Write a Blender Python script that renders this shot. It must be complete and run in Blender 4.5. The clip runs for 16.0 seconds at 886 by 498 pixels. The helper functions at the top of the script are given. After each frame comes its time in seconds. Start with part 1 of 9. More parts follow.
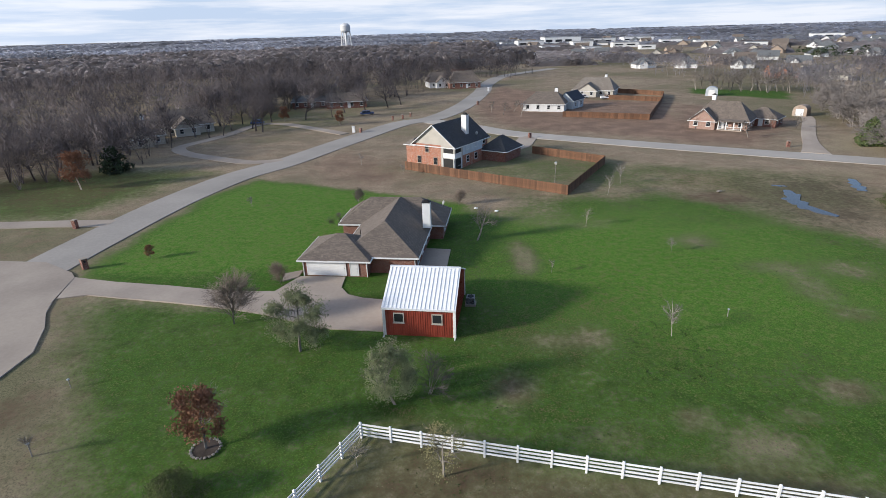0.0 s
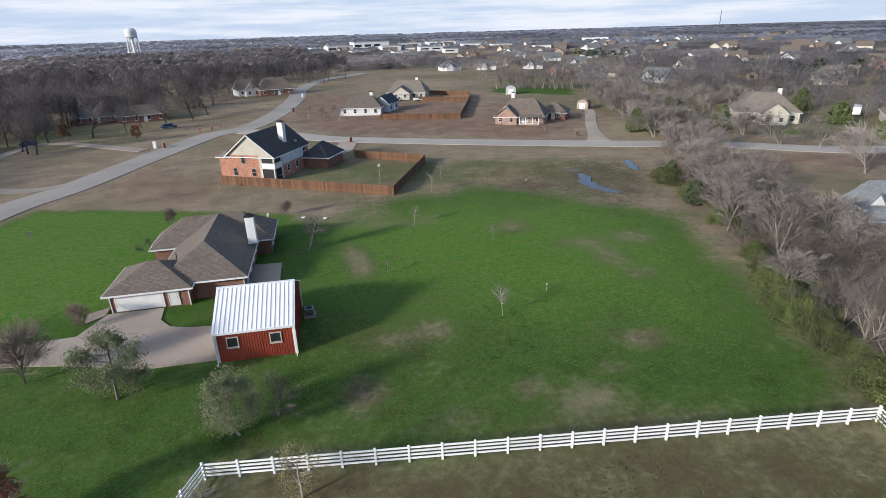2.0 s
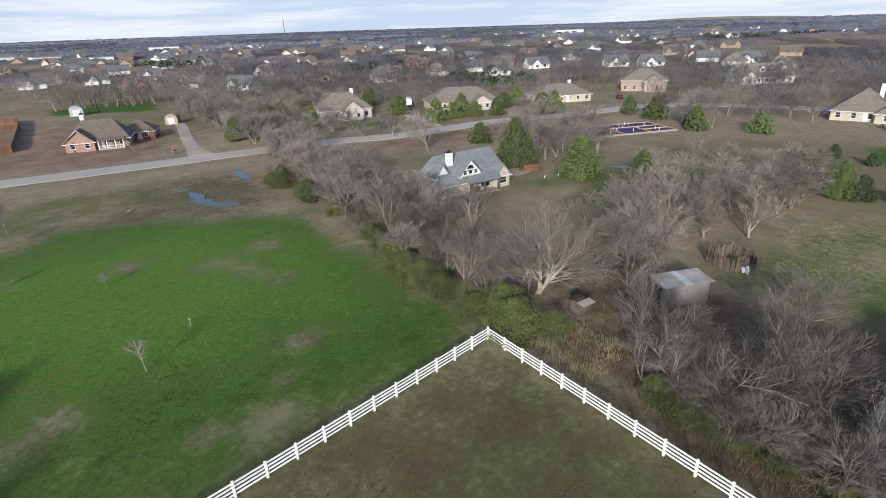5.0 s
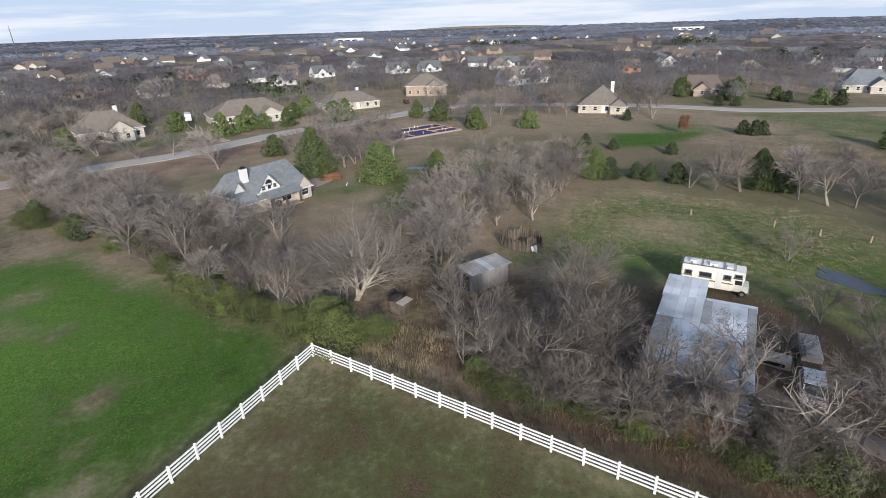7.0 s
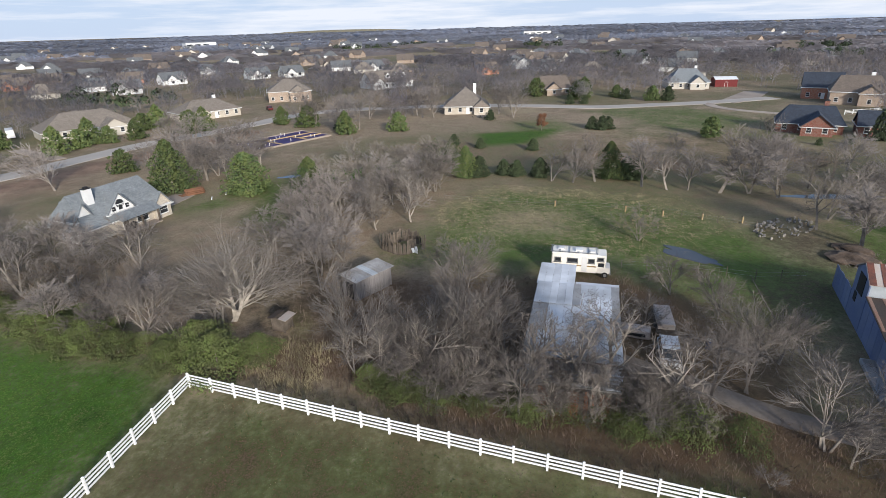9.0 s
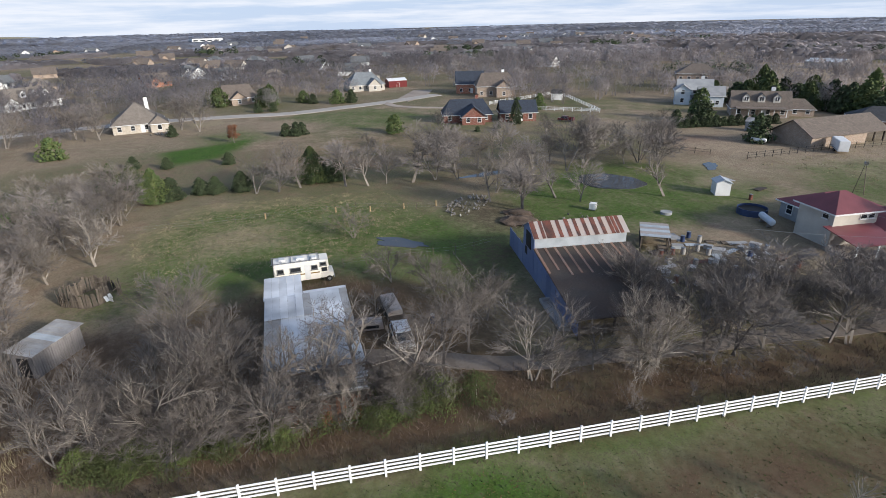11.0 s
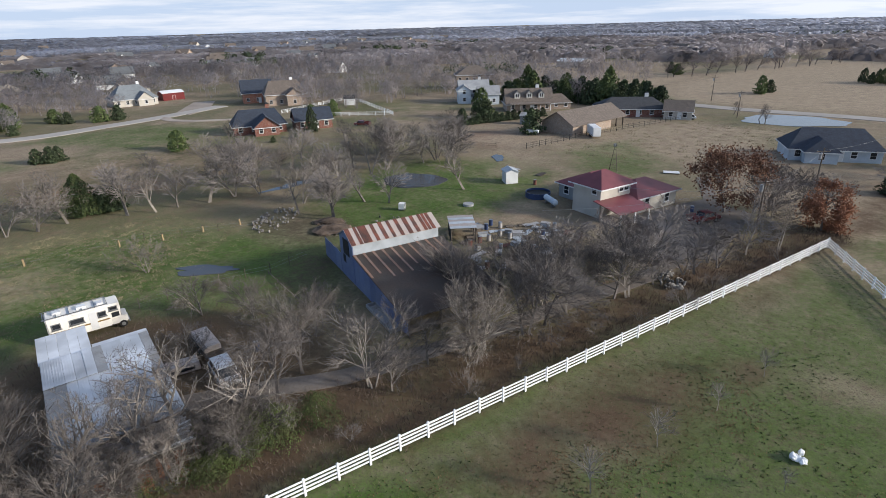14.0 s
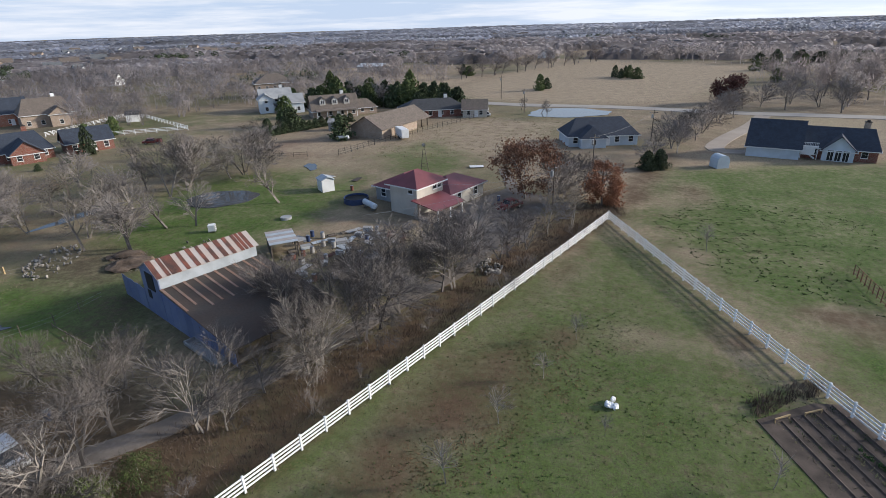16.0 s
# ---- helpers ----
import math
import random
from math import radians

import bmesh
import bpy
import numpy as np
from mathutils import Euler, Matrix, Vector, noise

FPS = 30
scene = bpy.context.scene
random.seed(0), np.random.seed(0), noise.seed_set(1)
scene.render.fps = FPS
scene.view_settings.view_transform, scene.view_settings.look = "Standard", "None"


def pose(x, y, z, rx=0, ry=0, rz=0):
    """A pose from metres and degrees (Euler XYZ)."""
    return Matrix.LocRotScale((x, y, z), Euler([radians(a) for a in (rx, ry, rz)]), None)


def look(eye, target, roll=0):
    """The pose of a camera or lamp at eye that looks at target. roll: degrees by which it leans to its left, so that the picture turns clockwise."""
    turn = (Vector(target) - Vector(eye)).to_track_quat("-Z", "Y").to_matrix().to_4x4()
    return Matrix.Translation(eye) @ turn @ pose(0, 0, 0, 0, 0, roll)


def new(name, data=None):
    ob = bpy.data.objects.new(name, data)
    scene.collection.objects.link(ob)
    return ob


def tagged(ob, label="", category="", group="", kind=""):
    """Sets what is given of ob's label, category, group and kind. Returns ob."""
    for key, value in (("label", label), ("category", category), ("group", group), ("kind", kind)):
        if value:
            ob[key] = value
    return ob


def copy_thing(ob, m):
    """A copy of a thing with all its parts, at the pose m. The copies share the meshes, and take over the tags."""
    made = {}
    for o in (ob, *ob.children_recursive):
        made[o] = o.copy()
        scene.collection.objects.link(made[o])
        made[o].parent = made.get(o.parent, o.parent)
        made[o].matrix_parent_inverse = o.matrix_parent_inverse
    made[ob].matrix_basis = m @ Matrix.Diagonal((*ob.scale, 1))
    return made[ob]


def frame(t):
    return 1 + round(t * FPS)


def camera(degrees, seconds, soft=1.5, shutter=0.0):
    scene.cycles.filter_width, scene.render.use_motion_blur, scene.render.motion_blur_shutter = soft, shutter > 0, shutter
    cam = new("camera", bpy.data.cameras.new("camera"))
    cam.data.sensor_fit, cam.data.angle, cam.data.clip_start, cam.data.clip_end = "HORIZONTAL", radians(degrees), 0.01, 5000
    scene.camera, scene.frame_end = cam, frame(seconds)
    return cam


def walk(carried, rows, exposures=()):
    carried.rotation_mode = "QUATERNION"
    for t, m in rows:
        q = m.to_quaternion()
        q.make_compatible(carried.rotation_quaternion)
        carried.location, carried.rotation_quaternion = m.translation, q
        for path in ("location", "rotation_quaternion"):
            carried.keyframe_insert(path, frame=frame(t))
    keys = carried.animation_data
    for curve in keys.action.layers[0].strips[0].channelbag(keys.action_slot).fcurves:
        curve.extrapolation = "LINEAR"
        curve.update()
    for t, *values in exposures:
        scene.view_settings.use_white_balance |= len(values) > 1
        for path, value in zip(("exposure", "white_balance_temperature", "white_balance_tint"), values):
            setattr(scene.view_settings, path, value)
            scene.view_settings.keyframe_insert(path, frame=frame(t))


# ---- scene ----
cam = camera(78.79, 16.0, soft=0.5)
PATH = [
    (0, -0.000, 0.000, 28.500, 6.06, -22.13, -1.66),
    (0.5, 0.056, 0.005, 28.480, 2.62, -22.12, -1.64),
    (1, 0.109, -0.017, 28.456, -1.62, -22.13, -1.64),
    (1.5, 0.149, -0.052, 28.423, -6.53, -22.15, -1.72),
    (2, 0.205, -0.076, 28.402, -12.68, -22.17, -1.68),
    (2.5, 0.295, -0.032, 28.405, -19.91, -22.21, -1.77),
    (3, 0.396, 0.071, 28.427, -25.86, -22.29, -1.81),
    (3.5, 0.457, 0.230, 28.460, -30.45, -22.35, -1.82),
    (4, 0.487, 0.505, 28.477, -37.14, -22.45, -1.74),
    (4.5, 0.456, 0.695, 28.504, -45.85, -22.58, -1.82),
    (5, 0.396, 0.823, 28.528, -53.21, -22.61, -1.87),
    (5.2, 0.374, 0.859, 28.528, -55.70, -22.58, -1.82),
    (7.3, 0.250, 0.827, 28.652, -77.91, -22.53, -1.78),
    (7.5, 0.253, 0.846, 28.658, -80.15, -22.56, -1.72),
    (8, 0.255, 0.944, 28.675, -84.79, -22.54, -1.66),
    (8.5, 0.280, 0.974, 28.690, -87.22, -22.52, -1.64),
    (9, 0.306, 0.928, 28.717, -88.36, -22.51, -1.63),
    (9.5, 0.421, 0.824, 28.740, -95.68, -22.59, -1.69),
    (10, 0.482, 0.791, 28.764, -108.27, -22.68, -1.73),
    (10.2, 0.536, 0.779, 28.765, -112.72, -22.67, -1.67),
    (12.5, 1.400, 0.750, 28.699, -124.19, -22.66, -1.36),
    (13, 1.547, 0.747, 28.703, -128.77, -22.64, -1.40),
    (13.5, 1.679, 0.741, 28.709, -134.83, -22.64, -1.58),
    (14, 1.744, 0.770, 28.703, -141.06, -22.63, -1.53),
    (14.5, 1.819, 0.728, 28.686, -146.82, -22.62, -1.47),
    (15, 1.797, 0.548, 28.686, -152.69, -22.63, -1.67),
    (15.5, 1.815, 0.396, 28.694, -158.63, -22.64, -1.81),
    (16, 1.830, 0.327, 28.695, -160.83, -22.62, -1.77),
]


def heading(x, y, z, yaw, pitch, roll):
    yaw, pitch = radians(yaw), radians(pitch)
    way = Vector((-math.sin(yaw) * math.cos(pitch), math.cos(yaw) * math.cos(pitch), math.sin(pitch)))
    return look((x, y, z), Vector((x, y, z)) + 50 * way, roll)


walk(cam, [(t, heading(*row)) for t, *row in PATH], exposures=[(0.0, 0.36)])

# ---- daylight: low winter sun, thin cloud near the horizon ----
SUN_TO = Vector((0.92, 0.40, -math.tan(radians(18.3)))).normalized()
world = bpy.data.worlds.new("winter_sky")
scene.world = world
world.use_nodes = True
wn, wl = world.node_tree.nodes, world.node_tree.links
wn.clear()
sky = wn.new("ShaderNodeTexSky")
sky.sky_type, sky.sun_disc = "NISHITA", False
sky.sun_elevation, sky.sun_rotation = radians(18.3), radians(246.5)
sky.air_density, sky.dust_density, sky.ozone_density, sky.altitude = 1.0, 0.15, 4.0, 100
coord = wn.new("ShaderNodeTexCoord")
stretch = wn.new("ShaderNodeMapping")
stretch.inputs["Scale"].default_value = (2.2, 2.2, 30.0)
clouds = wn.new("ShaderNodeTexNoise")
clouds.inputs["Scale"].default_value, clouds.inputs["Detail"].default_value, clouds.inputs["Roughness"].default_value = 1.6, 7.0, 0.6
ramp = wn.new("ShaderNodeValToRGB")
ramp.color_ramp.elements[0].position, ramp.color_ramp.elements[1].position = 0.44, 0.62
ramp.color_ramp.elements[0].color, ramp.color_ramp.elements[1].color = (0, 0, 0, 1), (0.85, 0.85, 0.85, 1)
haze = wn.new("ShaderNodeMixRGB")
haze.inputs["Color2"].default_value = (3.7, 4.5, 5.9, 1)
blend = wn.new("ShaderNodeMixRGB")
blend.inputs["Color2"].default_value = (6.0, 6.2, 6.7, 1)
back = wn.new("ShaderNodeBackground")
back.inputs["Strength"].default_value = 0.12
wo = wn.new("ShaderNodeOutputWorld")
wl.new(coord.outputs["Generated"], stretch.inputs["Vector"])
wl.new(stretch.outputs["Vector"], clouds.inputs["Vector"])
wl.new(clouds.outputs["Fac"], ramp.inputs["Fac"])
height_ = wn.new("ShaderNodeSeparateXYZ")
low = wn.new("ShaderNodeMapRange")
low.inputs["From Min"].default_value, low.inputs["From Max"].default_value = 0.06, 0.22
low.inputs["To Min"].default_value, low.inputs["To Max"].default_value = 0.95, 0.10
thin = wn.new("ShaderNodeMath")
thin.operation = "MULTIPLY"
wl.new(coord.outputs["Generated"], height_.inputs[0])
wl.new(height_.outputs["Z"], low.inputs["Value"])
wl.new(ramp.outputs["Color"], thin.inputs[0])
wl.new(low.outputs["Result"], thin.inputs[1])
cool = wn.new("ShaderNodeMixRGB")
cool.blend_type = "MULTIPLY"
cool.inputs["Fac"].default_value, cool.inputs["Color2"].default_value = 1.0, (0.97, 0.96, 0.97, 1)
wl.new(thin.outputs[0], blend.inputs["Fac"])
wl.new(sky.outputs["Color"], cool.inputs["Color1"])
wl.new(cool.outputs["Color"], haze.inputs["Color1"])
wl.new(low.outputs["Result"], haze.inputs["Fac"])
wl.new(haze.outputs["Color"], blend.inputs["Color1"])
# the hazy brightness of the sky round the sun
way_ = wn.new("ShaderNodeVectorMath")
way_.operation = "DOT_PRODUCT"
way_.inputs[1].default_value = -SUN_TO
near_sun = wn.new("ShaderNodeMapRange")
near_sun.inputs["From Min"].default_value, near_sun.inputs["From Max"].default_value = 0.15, 1.0
near_sun.inputs["To Max"].default_value = 0.62
glow = wn.new("ShaderNodeMixRGB")
glow.inputs["Color2"].default_value = (7.8, 8.3, 9.2, 1)
wl.new(coord.outputs["Generated"], way_.inputs[0])
wl.new(way_.outputs["Value"], near_sun.inputs["Value"])
wl.new(near_sun.outputs["Result"], glow.inputs["Fac"])
wl.new(blend.outputs["Color"], glow.inputs["Color1"])
wl.new(glow.outputs["Color"], back.inputs["Color"])
wl.new(back.outputs["Background"], wo.inputs["Surface"])
sun = new("sun", bpy.data.lights.new("sun", "SUN"))
sun.data.energy, sun.data.angle, sun.data.color = 4.0, radians(6.0), (1.0, 0.92, 0.81)
sun.matrix_world = look((0, 0, 200), Vector((0, 0, 200)) + SUN_TO)


# ---- materials ----
def material(name, colour, rough=0.85, metal=0.0, var=0.25, scale=1.0, fine=14.0, bump=0.3, tint=None, spread=0.12, ior=1.45, stain=None):
    """Two scales of mottling on a base colour, fine relief, and a small change from object to object."""
    m = bpy.data.materials.new(name)
    m.use_nodes = True
    n, l = m.node_tree.nodes, m.node_tree.links
    b = n["Principled BSDF"]
    b.inputs["Roughness"].default_value, b.inputs["Metallic"].default_value, b.inputs["IOR"].default_value = rough, metal, ior
    c = n.new("ShaderNodeTexCoord")
    big, small = n.new("ShaderNodeTexNoise"), n.new("ShaderNodeTexNoise")
    big.inputs["Scale"].default_value, big.inputs["Detail"].default_value = scale, 5
    small.inputs["Scale"].default_value, small.inputs["Detail"].default_value = scale * fine, 3
    l.new(c.outputs["Object"], big.inputs["Vector"])
    l.new(c.outputs["Object"], small.inputs["Vector"])
    mix = n.new("ShaderNodeMixRGB")
    other = tint or tuple(v * (1 - var * 1.6) for v in colour)
    mix.inputs["Color1"].default_value, mix.inputs["Color2"].default_value = (*colour, 1), (*other, 1)
    sharp = n.new("ShaderNodeMapRange")
    sharp.inputs["From Min"].default_value, sharp.inputs["From Max"].default_value = 0.36, 0.66
    l.new(big.outputs["Fac"], sharp.inputs["Value"])
    l.new(sharp.outputs["Result"], mix.inputs["Fac"])
    info = n.new("ShaderNodeObjectInfo")
    sum_ = n.new("ShaderNodeMath")
    sum_.operation = "MULTIPLY_ADD"
    sum_.inputs[1].default_value = var * 1.5
    l.new(small.outputs["Fac"], sum_.inputs[0])
    rnd = n.new("ShaderNodeMath")
    rnd.operation = "MULTIPLY_ADD"
    rnd.inputs[1].default_value, rnd.inputs[2].default_value = 2 * spread, 1 - spread - var * 0.75
    l.new(info.outputs["Random"], rnd.inputs[0])
    l.new(rnd.outputs[0], sum_.inputs[2])
    scaled = n.new("ShaderNodeVectorMath")
    scaled.operation = "SCALE"
    l.new(mix.outputs["Color"], scaled.inputs[0])
    l.new(sum_.outputs[0], scaled.inputs["Scale"])
    l.new(scaled.outputs["Vector"], b.inputs["Base Color"])
    if bump:
        bp = n.new("ShaderNodeBump")
        bp.inputs["Strength"].default_value, bp.inputs["Distance"].default_value = bump, 0.03
        l.new(small.outputs["Fac"], bp.inputs["Height"])
        l.new(bp.outputs["Normal"], b.inputs["Normal"])
    return m


def brick_material(name, c1, c2, mortar):
    m = bpy.data.materials.new(name)
    m.use_nodes = True
    n, l = m.node_tree.nodes, m.node_tree.links
    b = n["Principled BSDF"]
    b.inputs["Roughness"].default_value = 0.9
    c = n.new("ShaderNodeTexCoord")
    s = n.new("ShaderNodeSeparateXYZ")
    add = n.new("ShaderNodeMath")
    add.operation = "ADD"
    cb = n.new("ShaderNodeCombineXYZ")
    l.new(c.outputs["Object"], s.inputs[0])
    l.new(s.outputs["X"], add.inputs[0])
    l.new(s.outputs["Y"], add.inputs[1])
    l.new(add.outputs[0], cb.inputs["X"])
    l.new(s.outputs["Z"], cb.inputs["Y"])
    t = n.new("ShaderNodeTexBrick")
    t.inputs["Color1"].default_value, t.inputs["Color2"].default_value, t.inputs["Mortar"].default_value = (*c1, 1), (*c2, 1), (*mortar, 1)
    t.inputs["Scale"].default_value, t.inputs["Mortar Size"].default_value = 1.0, 0.008
    t.inputs["Brick Width"].default_value, t.inputs["Row Height"].default_value = 0.21, 0.075
    l.new(cb.outputs[0], t.inputs["Vector"])
    noise_ = n.new("ShaderNodeTexNoise")
    noise_.inputs["Scale"].default_value, noise_.inputs["Detail"].default_value = 0.9, 6
    l.new(c.outputs["Object"], noise_.inputs["Vector"])
    rng = n.new("ShaderNodeMapRange")
    rng.inputs["To Min"].default_value, rng.inputs["To Max"].default_value = 0.65, 1.3
    l.new(noise_.outputs["Fac"], rng.inputs["Value"])
    sc = n.new("ShaderNodeVectorMath")
    sc.operation = "SCALE"
    l.new(t.outputs["Color"], sc.inputs[0])
    l.new(rng.outputs["Result"], sc.inputs["Scale"])
    l.new(sc.outputs["Vector"], b.inputs["Base Color"])
    bp = n.new("ShaderNodeBump")
    bp.inputs["Strength"].default_value, bp.inputs["Distance"].default_value = 0.4, 0.01
    l.new(t.outputs["Fac"], bp.inputs["Height"])
    bp.invert = True
    l.new(bp.outputs["Normal"], b.inputs["Normal"])
    return m


def shingle_material(name, c1, c2):
    m = brick_material(name, c1, c2, tuple(v * 0.55 for v in c1))
    for nd in m.node_tree.nodes:
        if nd.type == "TEX_BRICK":
            nd.inputs["Brick Width"].default_value, nd.inputs["Row Height"].default_value, nd.inputs["Mortar Size"].default_value = 0.32, 0.09, 0.012
    return m


MAT = dict(
    white_paint=material("white_paint", (0.72, 0.73, 0.74), 0.55, var=0.08, scale=0.6, bump=0.05),
    vinyl=material("white_vinyl", (0.86, 0.87, 0.88), 0.4, var=0.05, scale=0.8, bump=0.03),
    white_metal=material("white_roof_metal", (0.74, 0.76, 0.79), 0.38, 0.0, var=0.05, scale=0.4, bump=0.04),
    red_metal=material("red_wall_metal", (0.30, 0.055, 0.035), 0.5, var=0.18, scale=0.5, bump=0.05),
    brick_red=brick_material("red_brick", (0.22, 0.068, 0.045), (0.15, 0.05, 0.035), (0.28, 0.22, 0.19)),
    brick_orange=brick_material("orange_brick", (0.42, 0.155, 0.09), (0.30, 0.11, 0.07), (0.42, 0.33, 0.27)),
    brick_pink=brick_material("dusty_pink_brick", (0.34, 0.20, 0.155), (0.25, 0.145, 0.115), (0.42, 0.35, 0.31)),
    brick_tan=brick_material("tan_brick", (0.36, 0.275, 0.215), (0.28, 0.205, 0.16), (0.40, 0.36, 0.31)),
    stone=brick_material("pale_stone", (0.50, 0.45, 0.385), (0.38, 0.335, 0.28), (0.55, 0.51, 0.45)),
    shingle_brown=shingle_material("weathered_brown_shingles", (0.195, 0.160, 0.135), (0.125, 0.103, 0.088)),
    shingle_grey=shingle_material("grey_shingles", (0.17, 0.18, 0.19), (0.10, 0.11, 0.12)),
    shingle_bluegrey=shingle_material("blue_grey_shingles", (0.24, 0.265, 0.285), (0.145, 0.165, 0.185)),
    shingle_dark=shingle_material("charcoal_shingles", (0.062, 0.066, 0.074), (0.038, 0.041, 0.048)),
    shingle_tan=shingle_material("tan_shingles", (0.25, 0.218, 0.188), (0.17, 0.148, 0.128)),
    shingle_navy=shingle_material("dark_blue_shingles", (0.045, 0.058, 0.085), (0.03, 0.04, 0.06)),
    maroon=material("maroon_roof_metal", (0.185, 0.055, 0.064), 0.45, var=0.15, scale=0.4, bump=0.05),
    siding_cream=material("cream_siding", (0.50, 0.47, 0.42), 0.7, var=0.1, scale=0.5),
    siding_blue=material("pale_blue_siding", (0.50, 0.56, 0.62), 0.7, var=0.1, scale=0.5),
    siding_grey=material("grey_siding", (0.33, 0.34, 0.35), 0.7, var=0.15, scale=0.5),
    blue_tin=material("blue_painted_tin", (0.135, 0.175, 0.32), 0.55, 0.0, var=0.25, scale=0.5, tint=(0.18, 0.22, 0.33)),
    pale_tin=material("pale_painted_tin", (0.42, 0.46, 0.50), 0.5, var=0.15, scale=0.6),
    tin=material("galvanised_tin", (0.76, 0.78, 0.81), 0.45, 0.12, var=0.3, scale=0.25, fine=8, bump=0.1),
    old_tin=material("dull_grey_tin", (0.44, 0.43, 0.42), 0.55, 0.2, var=0.25, scale=0.5, tint=(0.28, 0.26, 0.24)),
    worn_tin=material("worn_pale_sheet", (0.40, 0.37, 0.355), 0.6, 0.1, var=0.25, scale=0.7, tint=(0.40, 0.33, 0.29)),
    cut_log=material("reddish_logs", (0.22, 0.105, 0.06), 0.9, var=0.3),
    tuft_green=material("dark_weed_leaves", (0.052, 0.100, 0.020), 0.85, var=0.35, scale=0.3, bump=0),
    leaf_brown=material("fallen_leaves", (0.20, 0.115, 0.06), 0.9, var=0.4, scale=0.5, bump=0),
    shed_wall=material("grey_weathered_shed_sheet", (0.21, 0.20, 0.205), 0.7, 0.1, var=0.25, scale=0.6),
    rust=material("rusted_sheet", (0.20, 0.070, 0.050), 0.85, 0.1, var=0.45, scale=0.9, tint=(0.075, 0.045, 0.040)),
    rust_pale=material("rust_streaked_sheet", (0.25, 0.18, 0.145), 0.8, 0.1, var=0.4, scale=0.8, tint=(0.24, 0.14, 0.10)),
    rust_roof=material("rust_stained_roof", (0.066, 0.048, 0.040), 0.8, 0.1, var=0.4, scale=0.35, tint=(0.058, 0.051, 0.047)),
    old_wood=material("weathered_boards", (0.155, 0.128, 0.105), 0.95, var=0.4, scale=0.7, spread=0.3),
    fence_wood=material("stained_cedar_boards", (0.165, 0.082, 0.046), 0.8, var=0.3, scale=0.7, spread=0.3),
    pine=material("fresh_pine", (0.45, 0.33, 0.18), 0.8, var=0.2),
    # Near-black for black parts, and for panels painted as interior shade.
    dark=material("black_and_interior_shade", (0.018, 0.018, 0.020), 0.7, var=0.2, bump=0),
    black_iron=material("black_iron", (0.02, 0.02, 0.022), 0.5, 0.4, var=0.2, bump=0),
    steel=material("grey_steel", (0.35, 0.36, 0.37), 0.4, 0.8, var=0.15, bump=0.02),
    concrete=material("pale_concrete", (0.37, 0.315, 0.265), 0.9, var=0.16, scale=0.12, fine=20, bump=0.1, tint=(0.285, 0.24, 0.205)),
    asphalt=material("grey_road_surface", (0.39, 0.36, 0.33), 0.92, var=0.16, scale=0.08, fine=30, bump=0.1, tint=(0.32, 0.297, 0.272)),
    gravel=material("dirt_track", (0.175, 0.152, 0.135), 0.95, var=0.3, scale=0.3, fine=12, tint=(0.12, 0.10, 0.083)),
    soil=material("tilled_soil", (0.092, 0.070, 0.058), 0.95, var=0.35, scale=0.8, fine=10, bump=0.8),
    bark=material("grey_bark", (0.265, 0.235, 0.207), 0.95, var=0.3, scale=1.2, spread=0.22),
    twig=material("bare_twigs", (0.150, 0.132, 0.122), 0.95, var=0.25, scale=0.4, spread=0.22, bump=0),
    pale_bark=material("pale_bark", (0.37, 0.335, 0.295), 0.9, var=0.3, scale=1.2),
    pale_twig=material("pale_twigs", (0.215, 0.19, 0.17), 0.95, var=0.25, scale=0.4, bump=0),
    # Twigs grow paler and bluer with distance here: haze put into the colour.
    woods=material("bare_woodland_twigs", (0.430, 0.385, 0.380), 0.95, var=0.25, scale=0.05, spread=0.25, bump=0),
    # Darker copy of the woods: shade over the western trees put into the colour.
    shaded_woods=material("shaded_woodland_twigs", (0.200, 0.176, 0.180), 0.95, var=0.3, scale=0.05, spread=0.25, bump=0),
    haze_soft_woods=material("hazed_woodland_twigs", (0.560, 0.510, 0.510), 0.95, var=0.25, scale=0.02, spread=0.25, bump=0),
    woods_far_haze=material("hazy_distant_twigs", (0.550, 0.560, 0.625), 0.95, var=0.25, scale=0.004, spread=0.3, bump=0),
    cedar=material("cedar_foliage", (0.104, 0.128, 0.042), 0.8, var=0.4, scale=0.9, spread=0.3, tint=(0.056, 0.092, 0.034)),
    dark_cedar=material("dark_cedar_foliage", (0.070, 0.098, 0.045), 0.8, var=0.4, scale=0.9, spread=0.3),
    olive=material("grey_green_foliage", (0.235, 0.265, 0.140), 0.8, var=0.35, scale=0.9, spread=0.2),
    oak_leaf=material("dry_oak_leaves", (0.30, 0.140, 0.078), 0.85, var=0.4, scale=0.9, spread=0.2, tint=(0.19, 0.092, 0.056)),
    brown_leaf=material("withered_brown_oak_leaves", (0.270, 0.138, 0.082), 0.85, var=0.45, scale=0.9, spread=0.2, tint=(0.13, 0.075, 0.052)),
    brush=material("dry_brush", (0.192, 0.140, 0.111), 0.95, var=0.4, scale=0.3, spread=0.2, bump=0),
    dry_grass=material("dry_grass_blades", (0.33, 0.285, 0.175), 0.95, var=0.35, scale=0.4, bump=0),
    leaf_green=material("garden_leaves", (0.055, 0.15, 0.025), 0.7, var=0.4, scale=2.0),
    rock=material("grey_limestone", (0.30, 0.28, 0.255), 0.95, var=0.4, scale=1.0, spread=0.3),
    purple=material("purple_tarpaulin", (0.050, 0.028, 0.135), 0.6, var=0.35, scale=0.3, bump=0.2),
    car_red=material("red_car_paint", (0.13, 0.016, 0.018), 0.3, var=0.1, bump=0),
